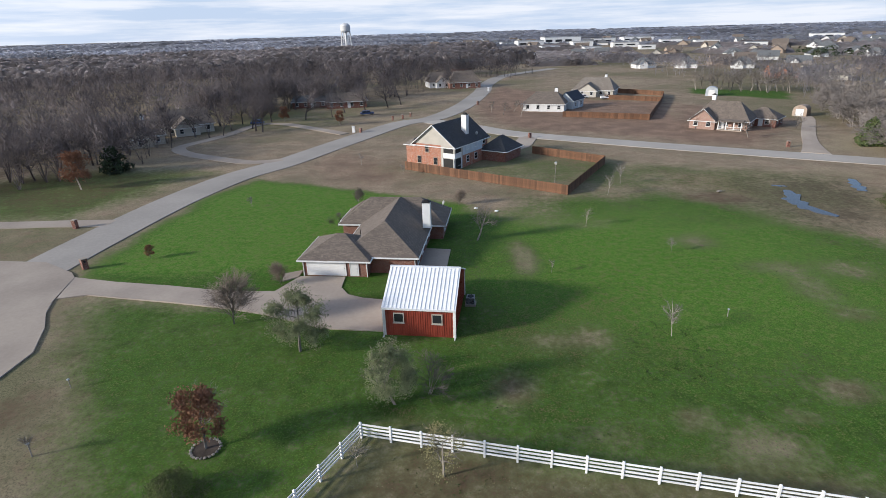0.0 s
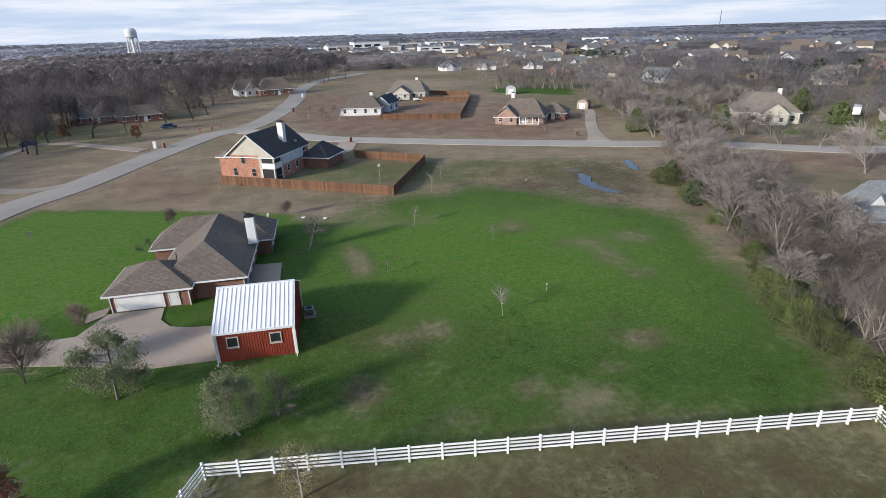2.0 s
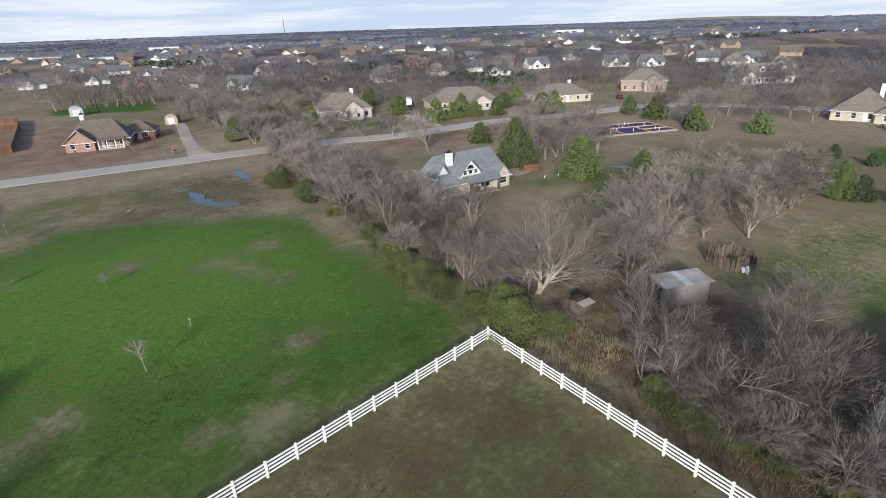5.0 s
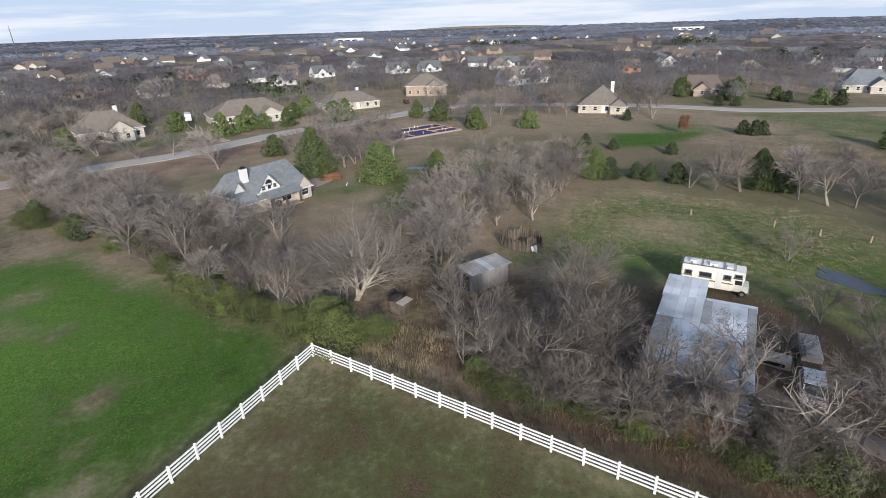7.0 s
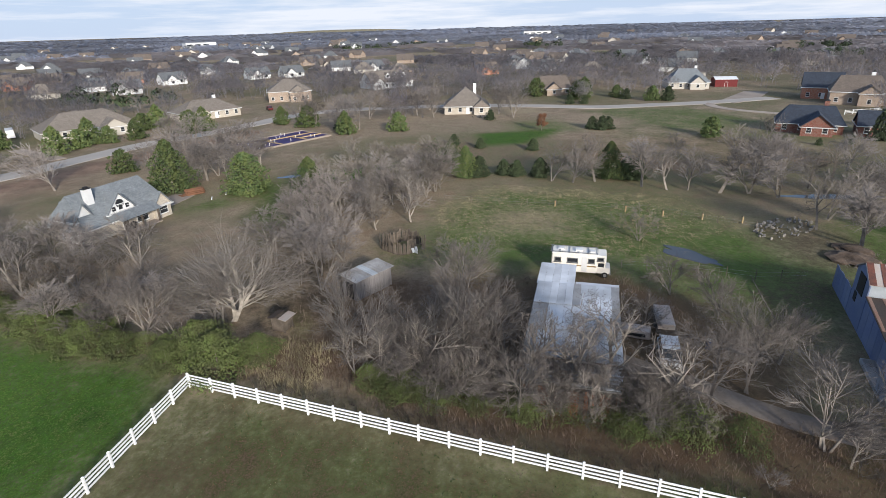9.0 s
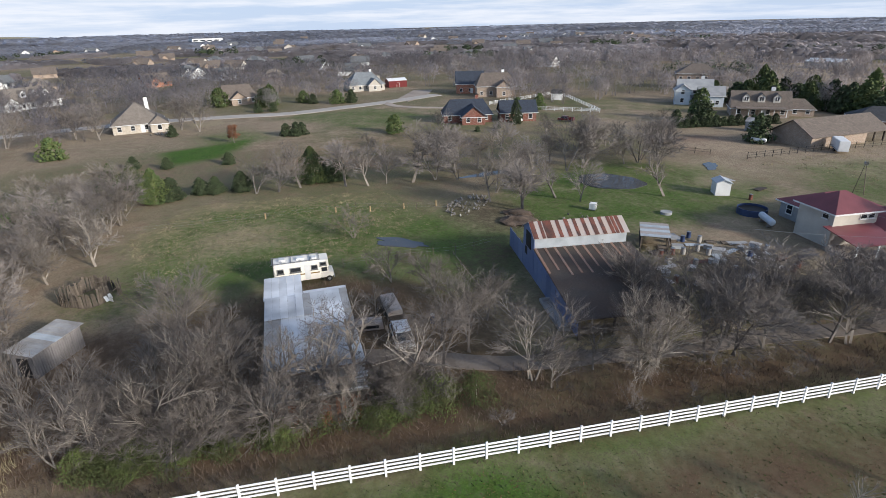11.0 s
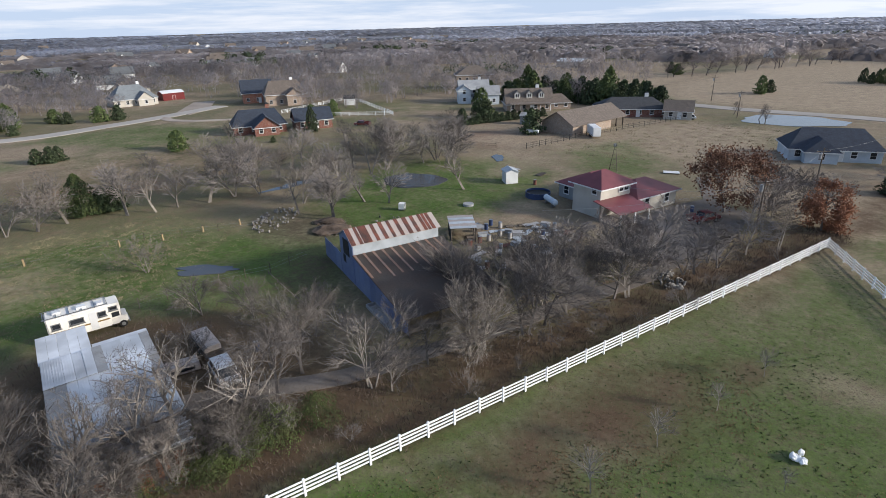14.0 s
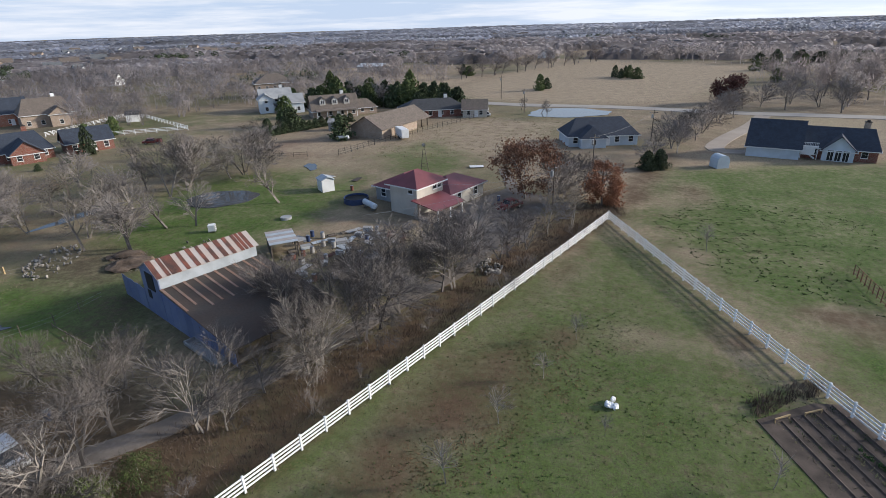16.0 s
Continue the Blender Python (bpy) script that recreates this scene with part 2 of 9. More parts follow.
    car_blue=material("blue_car_paint", (0.05, 0.09, 0.22), 0.3, var=0.1, bump=0),
    car_silver=material("silver_car_paint", (0.70, 0.71, 0.73), 0.35, 0.1, var=0.15, bump=0),
    cream_body=material("cream_vehicle_body", (0.82, 0.79, 0.73), 0.4, var=0.1, scale=0.6, bump=0.02),
    orange_stripe=material("brown_stripe", (0.24, 0.15, 0.05), 0.5, var=0.1, bump=0),
    rubber=material("tyre_rubber", (0.02, 0.02, 0.02), 0.8, var=0.2, bump=0),
    blue_plastic=material("blue_plastic", (0.035, 0.06, 0.14), 0.5, var=0.15, bump=0),
    terracotta=material("brown_earth_heap", (0.16, 0.115, 0.085), 0.95, var=0.4, scale=1.0, bump=0.6),
)
for key in ("woods", "haze_soft_woods", "woods_far_haze", "shaded_woods"):
    nt = MAT[key].node_tree
    geo, spread_, lift = nt.nodes.new("ShaderNodeNewGeometry"), nt.nodes.new("ShaderNodeMapRange"), nt.nodes.new("ShaderNodeVectorMath")
    spread_.inputs["To Min"].default_value, spread_.inputs["To Max"].default_value = 0.93, 1.07
    lift.operation = "SCALE"
    link_ = nt.nodes["Principled BSDF"].inputs["Base Color"].links[0].from_socket
    nt.links.new(geo.outputs["Random Per Island"], spread_.inputs["Value"])
    nt.links.new(link_, lift.inputs[0])
    nt.links.new(spread_.outputs["Result"], lift.inputs["Scale"])
    nt.links.new(lift.outputs["Vector"], nt.nodes["Principled BSDF"].inputs["Base Color"])
    # thin crowns let light through
    through_, both = nt.nodes.new("ShaderNodeBsdfTranslucent"), nt.nodes.new("ShaderNodeMixShader")
    both.inputs[0].default_value = 0.70
    nt.links.new(lift.outputs["Vector"], through_.inputs["Color"])
    nt.links.new(nt.nodes["Principled BSDF"].outputs[0], both.inputs[1])
    nt.links.new(through_.outputs[0], both.inputs[2])
    nt.links.new(both.outputs[0], nt.nodes["Material Output"].inputs["Surface"])
# Lighter copy of the twigs: sunlight on farther trees put into the colour.
MAT["mid_twig_lit"] = material("sunlit_grey_brown_twigs", (0.240, 0.214, 0.200), 0.95, var=0.25, scale=0.4, spread=0.22, bump=0)
MAT["briar_leaf"] = material("dull_evergreen_leaves", (0.100, 0.132, 0.038), 0.8, var=0.45, scale=0.8, spread=0.25, tint=(0.060, 0.066, 0.028))
MAT["russet_leaf"] = material("dark_russet_leaves", (0.15, 0.062, 0.052), 0.85, var=0.4, scale=0.9, spread=0.2)
MAT["straw_leaf"] = material("pale_yellowing_leaves", (0.36, 0.33, 0.16), 0.85, var=0.3, scale=0.9, spread=0.2)
MAT["pear_twig"] = material("brown_twigs", (0.22, 0.175, 0.145), 0.95, var=0.25, scale=0.4, bump=0)
MAT["glass"] = material("dark_window_glass", (0.030, 0.034, 0.040), 0.08, var=0.1, bump=0)


def water_material():
    m = bpy.data.materials.new("still_water")
    m.use_nodes = True
    n, l = m.node_tree.nodes, m.node_tree.links
    b = n["Principled BSDF"]
    b.inputs["Base Color"].default_value = (0.075, 0.080, 0.088, 1)
    b.inputs["Roughness"].default_value, b.inputs["IOR"].default_value = 0.06, 1.33
    w = n.new("ShaderNodeTexNoise")
    w.inputs["Scale"].default_value = 2.5
    bp = n.new("ShaderNodeBump")
    bp.inputs["Strength"].default_value, bp.inputs["Distance"].default_value = 0.06, 0.02
    l.new(w.outputs["Fac"], bp.inputs["Height"])
    l.new(bp.outputs["Normal"], b.inputs["Normal"])
    return m


MAT["water"] = water_material()


def ground_material():
    """Dormant grass, with sown green, bare earth and straw laid in by the ground's own plan of where they grow."""
    m = bpy.data.materials.new("winter_grassland")
    m.use_nodes = True
    n, l = m.node_tree.nodes, m.node_tree.links
    b = n["Principled BSDF"]
    b.inputs["Roughness"].default_value = 0.95
    b.inputs["Specular IOR Level"].default_value = 0.15
    c = n.new("ShaderNodeTexCoord")

    def noise_at(scale, detail=5, rough=0.6):
        t = n.new("ShaderNodeTexNoise")
        t.inputs["Scale"].default_value, t.inputs["Detail"].default_value, t.inputs["Roughness"].default_value = scale, detail, rough
        l.new(c.outputs["Object"], t.inputs["Vector"])
        return t.outputs["Fac"]

    mottle = noise_at(0.33, 9, 0.70)
    patch, tuft, grain, wide = noise_at(0.16, 9, 0.66), noise_at(1.1, 8, 0.72), noise_at(6.5, 5, 0.75), noise_at(0.012, 8, 0.65)

    def mixed(a, z, fac):
        x = n.new("ShaderNodeMixRGB")
        for sock, v in (("Color1", a), ("Color2", z), ("Fac", fac)):
            if isinstance(v, tuple):
                x.inputs[sock].default_value = (*v, 1)
            else:
                l.new(v, x.inputs[sock])
        return x.outputs["Color"]

    def ranged(v, lo, hi, to0=0.0, to1=1.0):
        r = n.new("ShaderNodeMapRange")
        r.inputs["From Min"].default_value, r.inputs["From Max"].default_value = lo, hi
        r.inputs["To Min"].default_value, r.inputs["To Max"].default_value = to0, to1
        l.new(v, r.inputs["Value"])
        return r.outputs["Result"]

    def share(name):
        a = n.new("ShaderNodeAttribute")
        a.attribute_name = name
        broad, middle, fine_, lo, hi = {"green": (0.6, 1.0, 1.2, 1.62, 2.14), "rye": (0.9, 0.9, 0.7, 1.50, 2.10), "litter": (1.0, 0.8, 1.6, 1.92, 2.42)}.get(name, (1.0, 1.5, 0.9, 1.96, 2.42))
        total = a.outputs["Fac"]
        for source, weight in ((patch, broad), (tuft, middle), (grain, fine_)):
            s = n.new("ShaderNodeMath")
            s.operation = "MULTIPLY_ADD"
            s.inputs[1].default_value = weight
            l.new(source, s.inputs[0])
            l.new(total, s.inputs[2])
            total = s.outputs[0]
        return ranged(total, lo, hi)

    dull = mixed((0.335, 0.262, 0.186), (0.225, 0.183, 0.130), ranged(patch, 0.35, 0.65))
    far = mixed(dull, (0.165, 0.155, 0.088), ranged(wide, 0.47, 0.58))
    far = mixed(far, (0.225, 0.155, 0.112), ranged(mottle, 0.50, 0.66, 0.0, 0.7))
    far = mixed(far, (0.33, 0.275, 0.185), ranged(wide, 0.44, 0.36))
    straw = mixed((0.44, 0.355, 0.250), (0.28, 0.215, 0.160), ranged(mottle, 0.35, 0.65))
    swath = n.new("ShaderNodeTexWave")
    swath.inputs["Scale"].default_value, swath.inputs["Distortion"].default_value, swath.inputs["Detail Scale"].default_value = 0.11, 9.0, 0.15
    l.new(c.outputs["Object"], swath.inputs["Vector"])
    straw = mixed(straw, (0.34, 0.285, 0.19), ranged(swath.outputs["Fac"], 0.5, 1.0, 0.0, 0.2))
    earth = mixed((0.29, 0.195, 0.142), (0.195, 0.132, 0.100), ranged(patch, 0.38, 0.62))
    green = mixed((0.040, 0.122, 0.010), (0.082, 0.112, 0.026), ranged(tuft, 0.42, 0.72))
    green = mixed(green, (0.032, 0.076, 0.011), ranged(mottle, 0.50, 0.70))
    col = mixed(far, earth, share("earth"))
    col = mixed(col, straw, share("straw"))
    col = mixed(col, green, share("green"))
    rye = mixed((0.072, 0.190, 0.017), (0.150, 0.185, 0.056), ranged(tuft, 0.42, 0.72))
    col = mixed(col, rye, share("rye"))
    col = mixed(col, mixed((0.145, 0.092, 0.058), (0.078, 0.053, 0.036), ranged(grain, 0.38, 0.64)), share("litter"))
    # Dark brown of damp ground, also used to paint shade on some plots.
    col = mixed(col, (0.098, 0.080, 0.054), share("wet"))
    litter = n.new("ShaderNodeMath")
    litter.operation = "MULTIPLY"
    l.new(ranged(grain, 0.50, 0.66), litter.inputs[0])
    l.new(ranged(patch, 0.30, 0.66, 0.0, 0.55), litter.inputs[1])
    col = mixed(col, (0.150, 0.112, 0.070), litter.outputs[0])
    sc = n.new("ShaderNodeVectorMath")
    sc.operation = "SCALE"
    l.new(col, sc.inputs[0])
    l.new(ranged(grain, 0.32, 0.68, 0.40, 1.42), sc.inputs["Scale"])
    l.new(sc.outputs["Vector"], b.inputs["Base Color"])
    bp = n.new("ShaderNodeBump")
    bp.inputs["Strength"].default_value, bp.inputs["Distance"].default_value = 0.5, 0.05
    l.new(tuft, bp.inputs["Height"])
    bp2 = n.new("ShaderNodeBump")
    bp2.inputs["Strength"].default_value, bp2.inputs["Distance"].default_value = 0.5, 0.04
    l.new(grain, bp2.inputs["Height"])
    l.new(bp.outputs["Normal"], bp2.inputs["Normal"])
    l.new(bp2.outputs["Normal"], b.inputs["Normal"])
    return m


MAT["ground"] = ground_material()


# ---- building helpers ----
def thing(name, x, y, yaw, label, category, group="", z=0.0):
    ob = new(name)
    ob.empty_display_size = 0.5
    ob.matrix_basis = pose(x, y, z, 0, 0, yaw)
    return tagged(ob, label, category, group)


def mesh_of(bm, mat):
    me = bpy.data.meshes.new("mesh")
    bmesh.ops.recalc_face_normals(bm, faces=bm.faces)
    bm.to_mesh(me)
    bm.free()
    me.materials.append(MAT[mat])
    return me


def part(name, bm, mat, parent, label="", at=None):
    ob = new(name, bm if isinstance(bm, bpy.types.Mesh) else mesh_of(bm, mat))
    ob.parent = parent
    if at is not None:
        ob.matrix_basis = at
    if label:
        ob["label"] = label
    return ob


def box(bm, x0, x1, y0, y1, z0, z1):
    v = [bm.verts.new((x, y, z)) for z in (z0, z1) for x, y in ((x0, y0), (x1, y0), (x1, y1), (x0, y1))]
    for q in ((0, 3, 2, 1), (4, 5, 6, 7), (0, 1, 5, 4), (1, 2, 6, 5), (2, 3, 7, 6), (3, 0, 4, 7)):
        bm.faces.new([v[i] for i in q])
    return bm


def boxes(*rows):
    bm = bmesh.new()
    for r in rows:
        box(bm, *r)
    return bm


def prism(bm, pts, z0, z1):
    """A flat polygon drawn up from z0 to z1."""
    lo, hi = [bm.verts.new((x, y, z0)) for x, y in pts], [bm.verts.new((x, y, z1)) for x, y in pts]
    bm.faces.new(lo[::-1]), bm.faces.new(hi)
    for i in range(len(pts)):
        j = (i + 1) % len(pts)
        bm.faces.new((lo[i], lo[j], hi[j], hi[i]))
    return bm


def tube(bm, a, z, r0, r1, sides=8):
    """A tapered round bar from a to z."""
    a, z = Vector(a), Vector(z)
    d = (z - a).normalized()
    s = d.orthogonal().normalized()
    t = d.cross(s)
    ends = []
    for p, r in ((a, r0), (z, r1)):
        ends.append([bm.verts.new(p + r * (math.cos(k * math.tau / sides) * s + math.sin(k * math.tau / sides) * t)) for k in range(sides)])
    for k in range(sides):
        j = (k + 1) % sides
        bm.faces.new((ends[0][k], ends[0][j], ends[1][j], ends[1][k]))
    bm.faces.new(ends[0][::-1]), bm.faces.new(ends[1])
    return bm


def ball(bm, c, r, sx=1, sy=1, sz=1, seg=10):
    bmesh.ops.create_uvsphere(bm, u_segments=seg, v_segments=max(4, seg // 2 + 1), radius=r, matrix=Matrix.Translation(c) @ Matrix.Diagonal((sx, sy, sz, 1)))
    return bm


def roof(x0, x1, y0, y1, z, rise, axis="x", hips=(1, 1), over=0.45, thick=0.16):
    """A gable or hip roof over a rectangle, with its overhang and thickness."""
    half = ((y1 - y0) if axis == "x" else (x1 - x0)) / 2
    drop = rise / half * over
    e, ze = (x0 - over, x1 + over, y0 - over, y1 + over), z - drop
    if axis == "x":
        ym = (y0 + y1) / 2
        ra = (e[0] + hips[0] * (half + over), ym)
        rb = (e[1] - hips[1] * (half + over), ym)
    else:
        xm = (x0 + x1) / 2
        ra = (xm, e[2] + hips[0] * (half + over))
        rb = (xm, e[3] - hips[1] * (half + over))
    bm = bmesh.new()
    lay = []
    for dz in (0, -thick):
        c = [bm.verts.new((x, y, ze + dz)) for x, y in ((e[0], e[2]), (e[1], e[2]), (e[1], e[3]), (e[0], e[3]))]
        a, b = bm.verts.new((*ra, z + rise + dz)), bm.verts.new((*rb, z + rise + dz))
        ends = ((c[3], c[0], a), (c[1], c[2], b)) if axis == "x" else ((c[0], c[1], a), (c[2], c[3], b))
        long = ((c[0], c[1], b, a), (c[2], c[3], a, b)) if axis == "x" else ((c[1], c[2], b, a), (c[3], c[0], a, b))
        for f in long:
            bm.faces.new(f)
        for k in (0, 1):
            if hips[k] > 0.05:
                bm.faces.new(ends[k])
        lay.append((long, ends))
    for top, low in zip(lay[0][0], lay[1][0]):
        bm.faces.new((top[0], top[1], low[1], low[0]))
    for k in (0, 1):
        p, q = lay[0][1][k], lay[1][1][k]
        if hips[k] > 0.05:
            bm.faces.new((p[0], p[1], q[1], q[0]))
        else:
            bm.faces.new((p[0], p[2], q[2], q[0])), bm.faces.new((p[1], p[2], q[2], q[1]))
    return bm


def fascia(x0, x1, y0, y1, z, rise, axis, over=0.45):
    """White boards and gutters round the eaves."""
    half = ((y1 - y0) if axis == "x" else (x1 - x0)) / 2
    z1 = z - rise / half * over - 0.02
    a, b, c, d = x0 - over, x1 + over, y0 - over, y1 + over
    return boxes((a - 0.09, b + 0.09, c - 0.10, c - 0.005, z1 - 0.20, z1 - 0.02), (a - 0.09, b + 0.09, d + 0.005, d + 0.10, z1 - 0.20, z1 - 0.02),
                 (a - 0.10, a - 0.005, c + 0.01, d - 0.01, z1 - 0.20, z1 - 0.02), (b + 0.005, b + 0.10, c + 0.01, d - 0.01, z1 - 0.20, z1 - 0.02))


def walls(x0, x1, y0, y1, z, rise, axis, hips):
    """Closed walls; an end with no hip rises into its gable."""
    bm = boxes((x0, x1, y0, y1, -0.3, z))
    half = ((y1 - y0) if axis == "x" else (x1 - x0)) / 2
    top = z + rise - 0.06
    for k in (0, 1):
        if hips[k] < 0.2:
            if axis == "x":
                a = x0 if k == 0 else x1
                q = [(a, y0, z), (a, y1, z), (a, (y0 + y1) / 2, top)]
                off = Vector((0.25 if k == 0 else -0.25, 0, 0))
            else:
                a = y0 if k == 0 else y1
                q = [(x0, a, z), (x1, a, z), ((x0 + x1) / 2, a, top)]
                off = Vector((0, 0.25 if k == 0 else -0.25, 0))
            f, g = [bm.verts.new(p) for p in q], [bm.verts.new(Vector(p) + off) for p in q]
            bm.faces.new(f), bm.faces.new(g[::-1])
            for i in range(3):
                j = (i + 1) % 3
                bm.faces.new((f[i], f[j], g[j], g[i]))
    return bm


SHARED = {}


def window(parent, x, y, z, yaw, w, h, frame_mat="white_paint", bars=True):
    """A window whose outer face looks along its own -y: frame, sill, glass and a glazing bar."""
    key = ("win", round(w, 2), round(h, 2), frame_mat, bars)
    if key not in SHARED:
        t = 0.09
        rows = [(-w / 2 - t, w / 2 + t, -0.06, 0.05, -h / 2 - t, -h / 2), (-w / 2 - t, w / 2 + t, -0.06, 0.05, h / 2, h / 2 + t),
                (-w / 2 - t, -w / 2, -0.06, 0.05, -h / 2, h / 2), (w / 2, w / 2 + t, -0.06, 0.05, -h / 2, h / 2)]
        if bars:
            rows.append((-w / 2, w / 2, -0.045, 0.03, -0.025, 0.025))
        SHARED[key] = (mesh_of(boxes(*rows), frame_mat), mesh_of(boxes((-w / 2, w / 2, -0.025, 0.02, -h / 2, h / 2)), "glass"),
                       mesh_of(boxes((-w / 2 - 0.14, w / 2 + 0.14, -0.13, 0.04, -h / 2 - t - 0.07, -h / 2 - t - 0.005)), frame_mat))
    fr, gl, si = SHARED[key]
    win = part("window", fr, frame_mat, parent, at=pose(x, y, z, 0, 0, yaw))
    part("pane", gl, "glass", win)
    part("sill", si, frame_mat, win)
    return win


def door(parent, x, y, z, yaw, w, h, mat="white_paint", panels=4, name="door"):
    """A panelled door whose outer face looks along its own -y."""
    rows = [(-w / 2, w / 2, -0.03, 0.03, 0, h)]
    for i in range(panels):
        z0 = 0.08 + i * (h - 0.12) / panels
        rows.append((-w / 2 + 0.1, w / 2 - 0.1, -0.045, -0.028, z0, z0 + (h - 0.12) / panels - 0.07))
    d = part(name, boxes(*rows), mat, parent, at=pose(x, y, z, 0, 0, yaw))
    part("frame", boxes((-w / 2 - 0.1, -w / 2, -0.06, 0.04, 0, h + 0.1), (w / 2, w / 2 + 0.1, -0.06, 0.04, 0, h + 0.1), (-w / 2, w / 2, -0.06, 0.04, h, h + 0.1)), "white_paint", d)
    part("handle", boxes((w / 2 - 0.14, w / 2 - 0.09, -0.09, -0.03, h * 0.46, h * 0.5)), "steel", d)
    return d


def chimney(parent, x, y, z0, z1, w, d, mat, cap="dark"):
    ch = part("chimney", boxes((x - w / 2, x + w / 2, y - d / 2, y + d / 2, z0, z1)), mat, parent)
    part("cap", boxes((x - w / 2 - 0.06, x + w / 2 + 0.06, y - d / 2 - 0.06, y + d / 2 + 0.06, z1 + 0.004, z1 + 0.12), (x - w / 4, x + w / 4, y - d / 4, y + d / 4, z1 + 0.124, z1 + 0.4)), cap, ch)
    return ch


def block(parent, x0, x1, y0, y1, z, rise, axis, hips, wall, roof_mat, sides="", trim=True, over=0.45, wz=1.5, wh=1.3, step=3.4, gap=1.0):
    """One wing of a house: walls, roof, eaves and a run of windows on the sides named (s: -y, n: +y, w: -x, e: +x)."""
    part("wall", walls(x0, x1, y0, y1, z, rise, axis, hips), wall, parent)
    part("roof", roof(x0, x1, y0, y1, z, rise, axis, hips, over), roof_mat, parent)
    if trim:
        part("gutter", fascia(x0, x1, y0, y1, z, rise, axis, over), "white_paint", parent, "white eaves and gutter")
    for s in sides:
        a, b = (x0, x1) if s in "sn" else (y0, y1)
        n = max(1, int((b - a - 2 * gap + step * 0.6) / step))
        for k in range(n):
            u = a + (k + 0.5) * (b - a) / n
            px, py, yaw = dict(s=(u, y0, 0), n=(u, y1, 180), w=(x0, u, -90), e=(x1, u, 90))[s]
            window(parent, px, py, wz, yaw, 1.05, wh)
            if z > 4.6:
                window(parent, px, py, wz + 2.8, yaw, 1.05, wh)


# ---- ground ----
def lines(*runs):
    out = []
    for a, b, step in runs:
        out += list(np.arange(a, b, step))
    return np.array(out + [runs[-1][1]])


def inside(px, py, poly):
    hit = np.zeros(px.shape, bool)
    for (x0, y0), (x1, y1) in zip(poly, poly[1:] + poly[:1]):
        cross = (y0 > py) != (y1 > py)
        hit ^= cross & (px < (x1 - x0) * (py - y0) / (y1 - y0 + 1e-12) + x0)
    return hit


def edge_distance(px, py, poly):
    best = np.full(px.shape, 1e9)
    for (x0, y0), (x1, y1) in zip(poly, poly[1:] + poly[:1]):
        dx, dy = x1 - x0, y1 - y0
        k = np.clip(((px - x0) * dx + (py - y0) * dy) / (dx * dx + dy * dy + 1e-9), 0, 1)
        best = np.minimum(best, np.hypot(px - x0 - k * dx, py - y0 - k * dy))
    return best


def area(px, py, poly, soft):
    """1 within a plot, falling to 0 over its soft rim."""
    d = edge_distance(px, py, poly) * np.where(inside(px, py, poly), 1, -1)
    return np.clip(d / soft + 0.5, 0, 1)


# Plots of ground: what grows there, how much of it, the softness of its rim, and its corners. Some wet and litter plots
# are painted shade, as noted.
PLOTS = [
    ("rye", 0.85, 4, [(-54, 60), (-55.5, 72), (-55, 90), (-50, 107), (-36, 103), (-22, 97), (-5, 90), (-10, 74), (-16, 64), (-26, 60), (-45, 60)]),
    ("rye", 0.88, 16, [(-4, 60), (2, 84), (24, 90), (42, 84), (50, 66), (46, 50), (38, 40), (18, 44), (2, 52)]),
    ("green", 1.0, 3, [(-54, 60), (-55.5, 72), (-55, 90), (-50, 107), (-36, 103), (-22, 97), (-5, 90), (-8, 70), (-14, 54), (-24, 52), (-45, 56)]),
    ("green", 0.76, 5, [(-9, 92), (6, 82), (25, 78), (42, 84), (51, 77), (55, 68), (51, 55.5), (47.5, 43), (44, 32.5), (41, 25), (-9, 30), (-14, 20), (-24, 18), (-38, 36), (-46, 47), (-48, 52), (-20, 56)]),
    ("green", 0.72, 7, [(5, 96), (20, 98), (30, 100), (43, 92), (48, 80), (24, 74), (8, 82)]),
    ("green", 0.40, 4, [(-18, 118), (12, 99), (21, 119), (4, 130)]),
    ("green", 0.50, 6, [(-9, 31), (38, 23.5), (2.5, -82), (-18, -39), (-12, 25)]),
    ("green", 0.58, 5, [(-13, 34.5), (41.5, 27), (30, -10), (14, -14), (-2, -6), (-12, 12)]),
    ("green", 0.30, 7, [(20, 12), (24, -30), (4, -76), (-14, -42), (2, -20)]),
    # Litter colour used here to paint the shade over the west lawn.
    ("litter", 0.45, 8, [(-112, 84), (-76, 82), (-70, 100), (-64, 114), (-90, 118), (-112, 112)]),
    ("green", 0.72, 8, [(-110, 80), (-72, 78), (-68, 100), (-62, 116), (-90, 118), (-110, 108)]),
    ("green", 0.85, 4, [(-110, 93), (-94, 96), (-88, 100), (-92, 104), (-110, 101)]),
    ("green", 0.35, 8, [(-92, 175), (-60, 165), (-48, 178), (-50, 210), (-90, 215)]),
    ("green", 0.95, 4, [(84, 250), (89, 271), (124, 254), (112, 226)]),
    ("green", 0.62, 9, [(65, 10), (88, 6), (102, -6), (92, -36), (72, -46), (55, -46), (46, -36), (46, -26), (60, -18)]),
    ("green", 0.35, 5, [(60, 0), (57, -22), (50, -38), (44, -33), (50, -22)]),
    ("green", 0.62, 6, [(57.7, -39), (80.7, -57), (83, -76), (72.3, -89.9), (54.3, -86.3), (46.6, -71.8), (51, -60)]),
    ("litter", 0.62, 4, [(6, -81), (3.5, -98), (-0.5, -115), (-6, -140), (-9, -134), (-6.5, -111.7), (-2.6, -95.4), (1, -84)]),
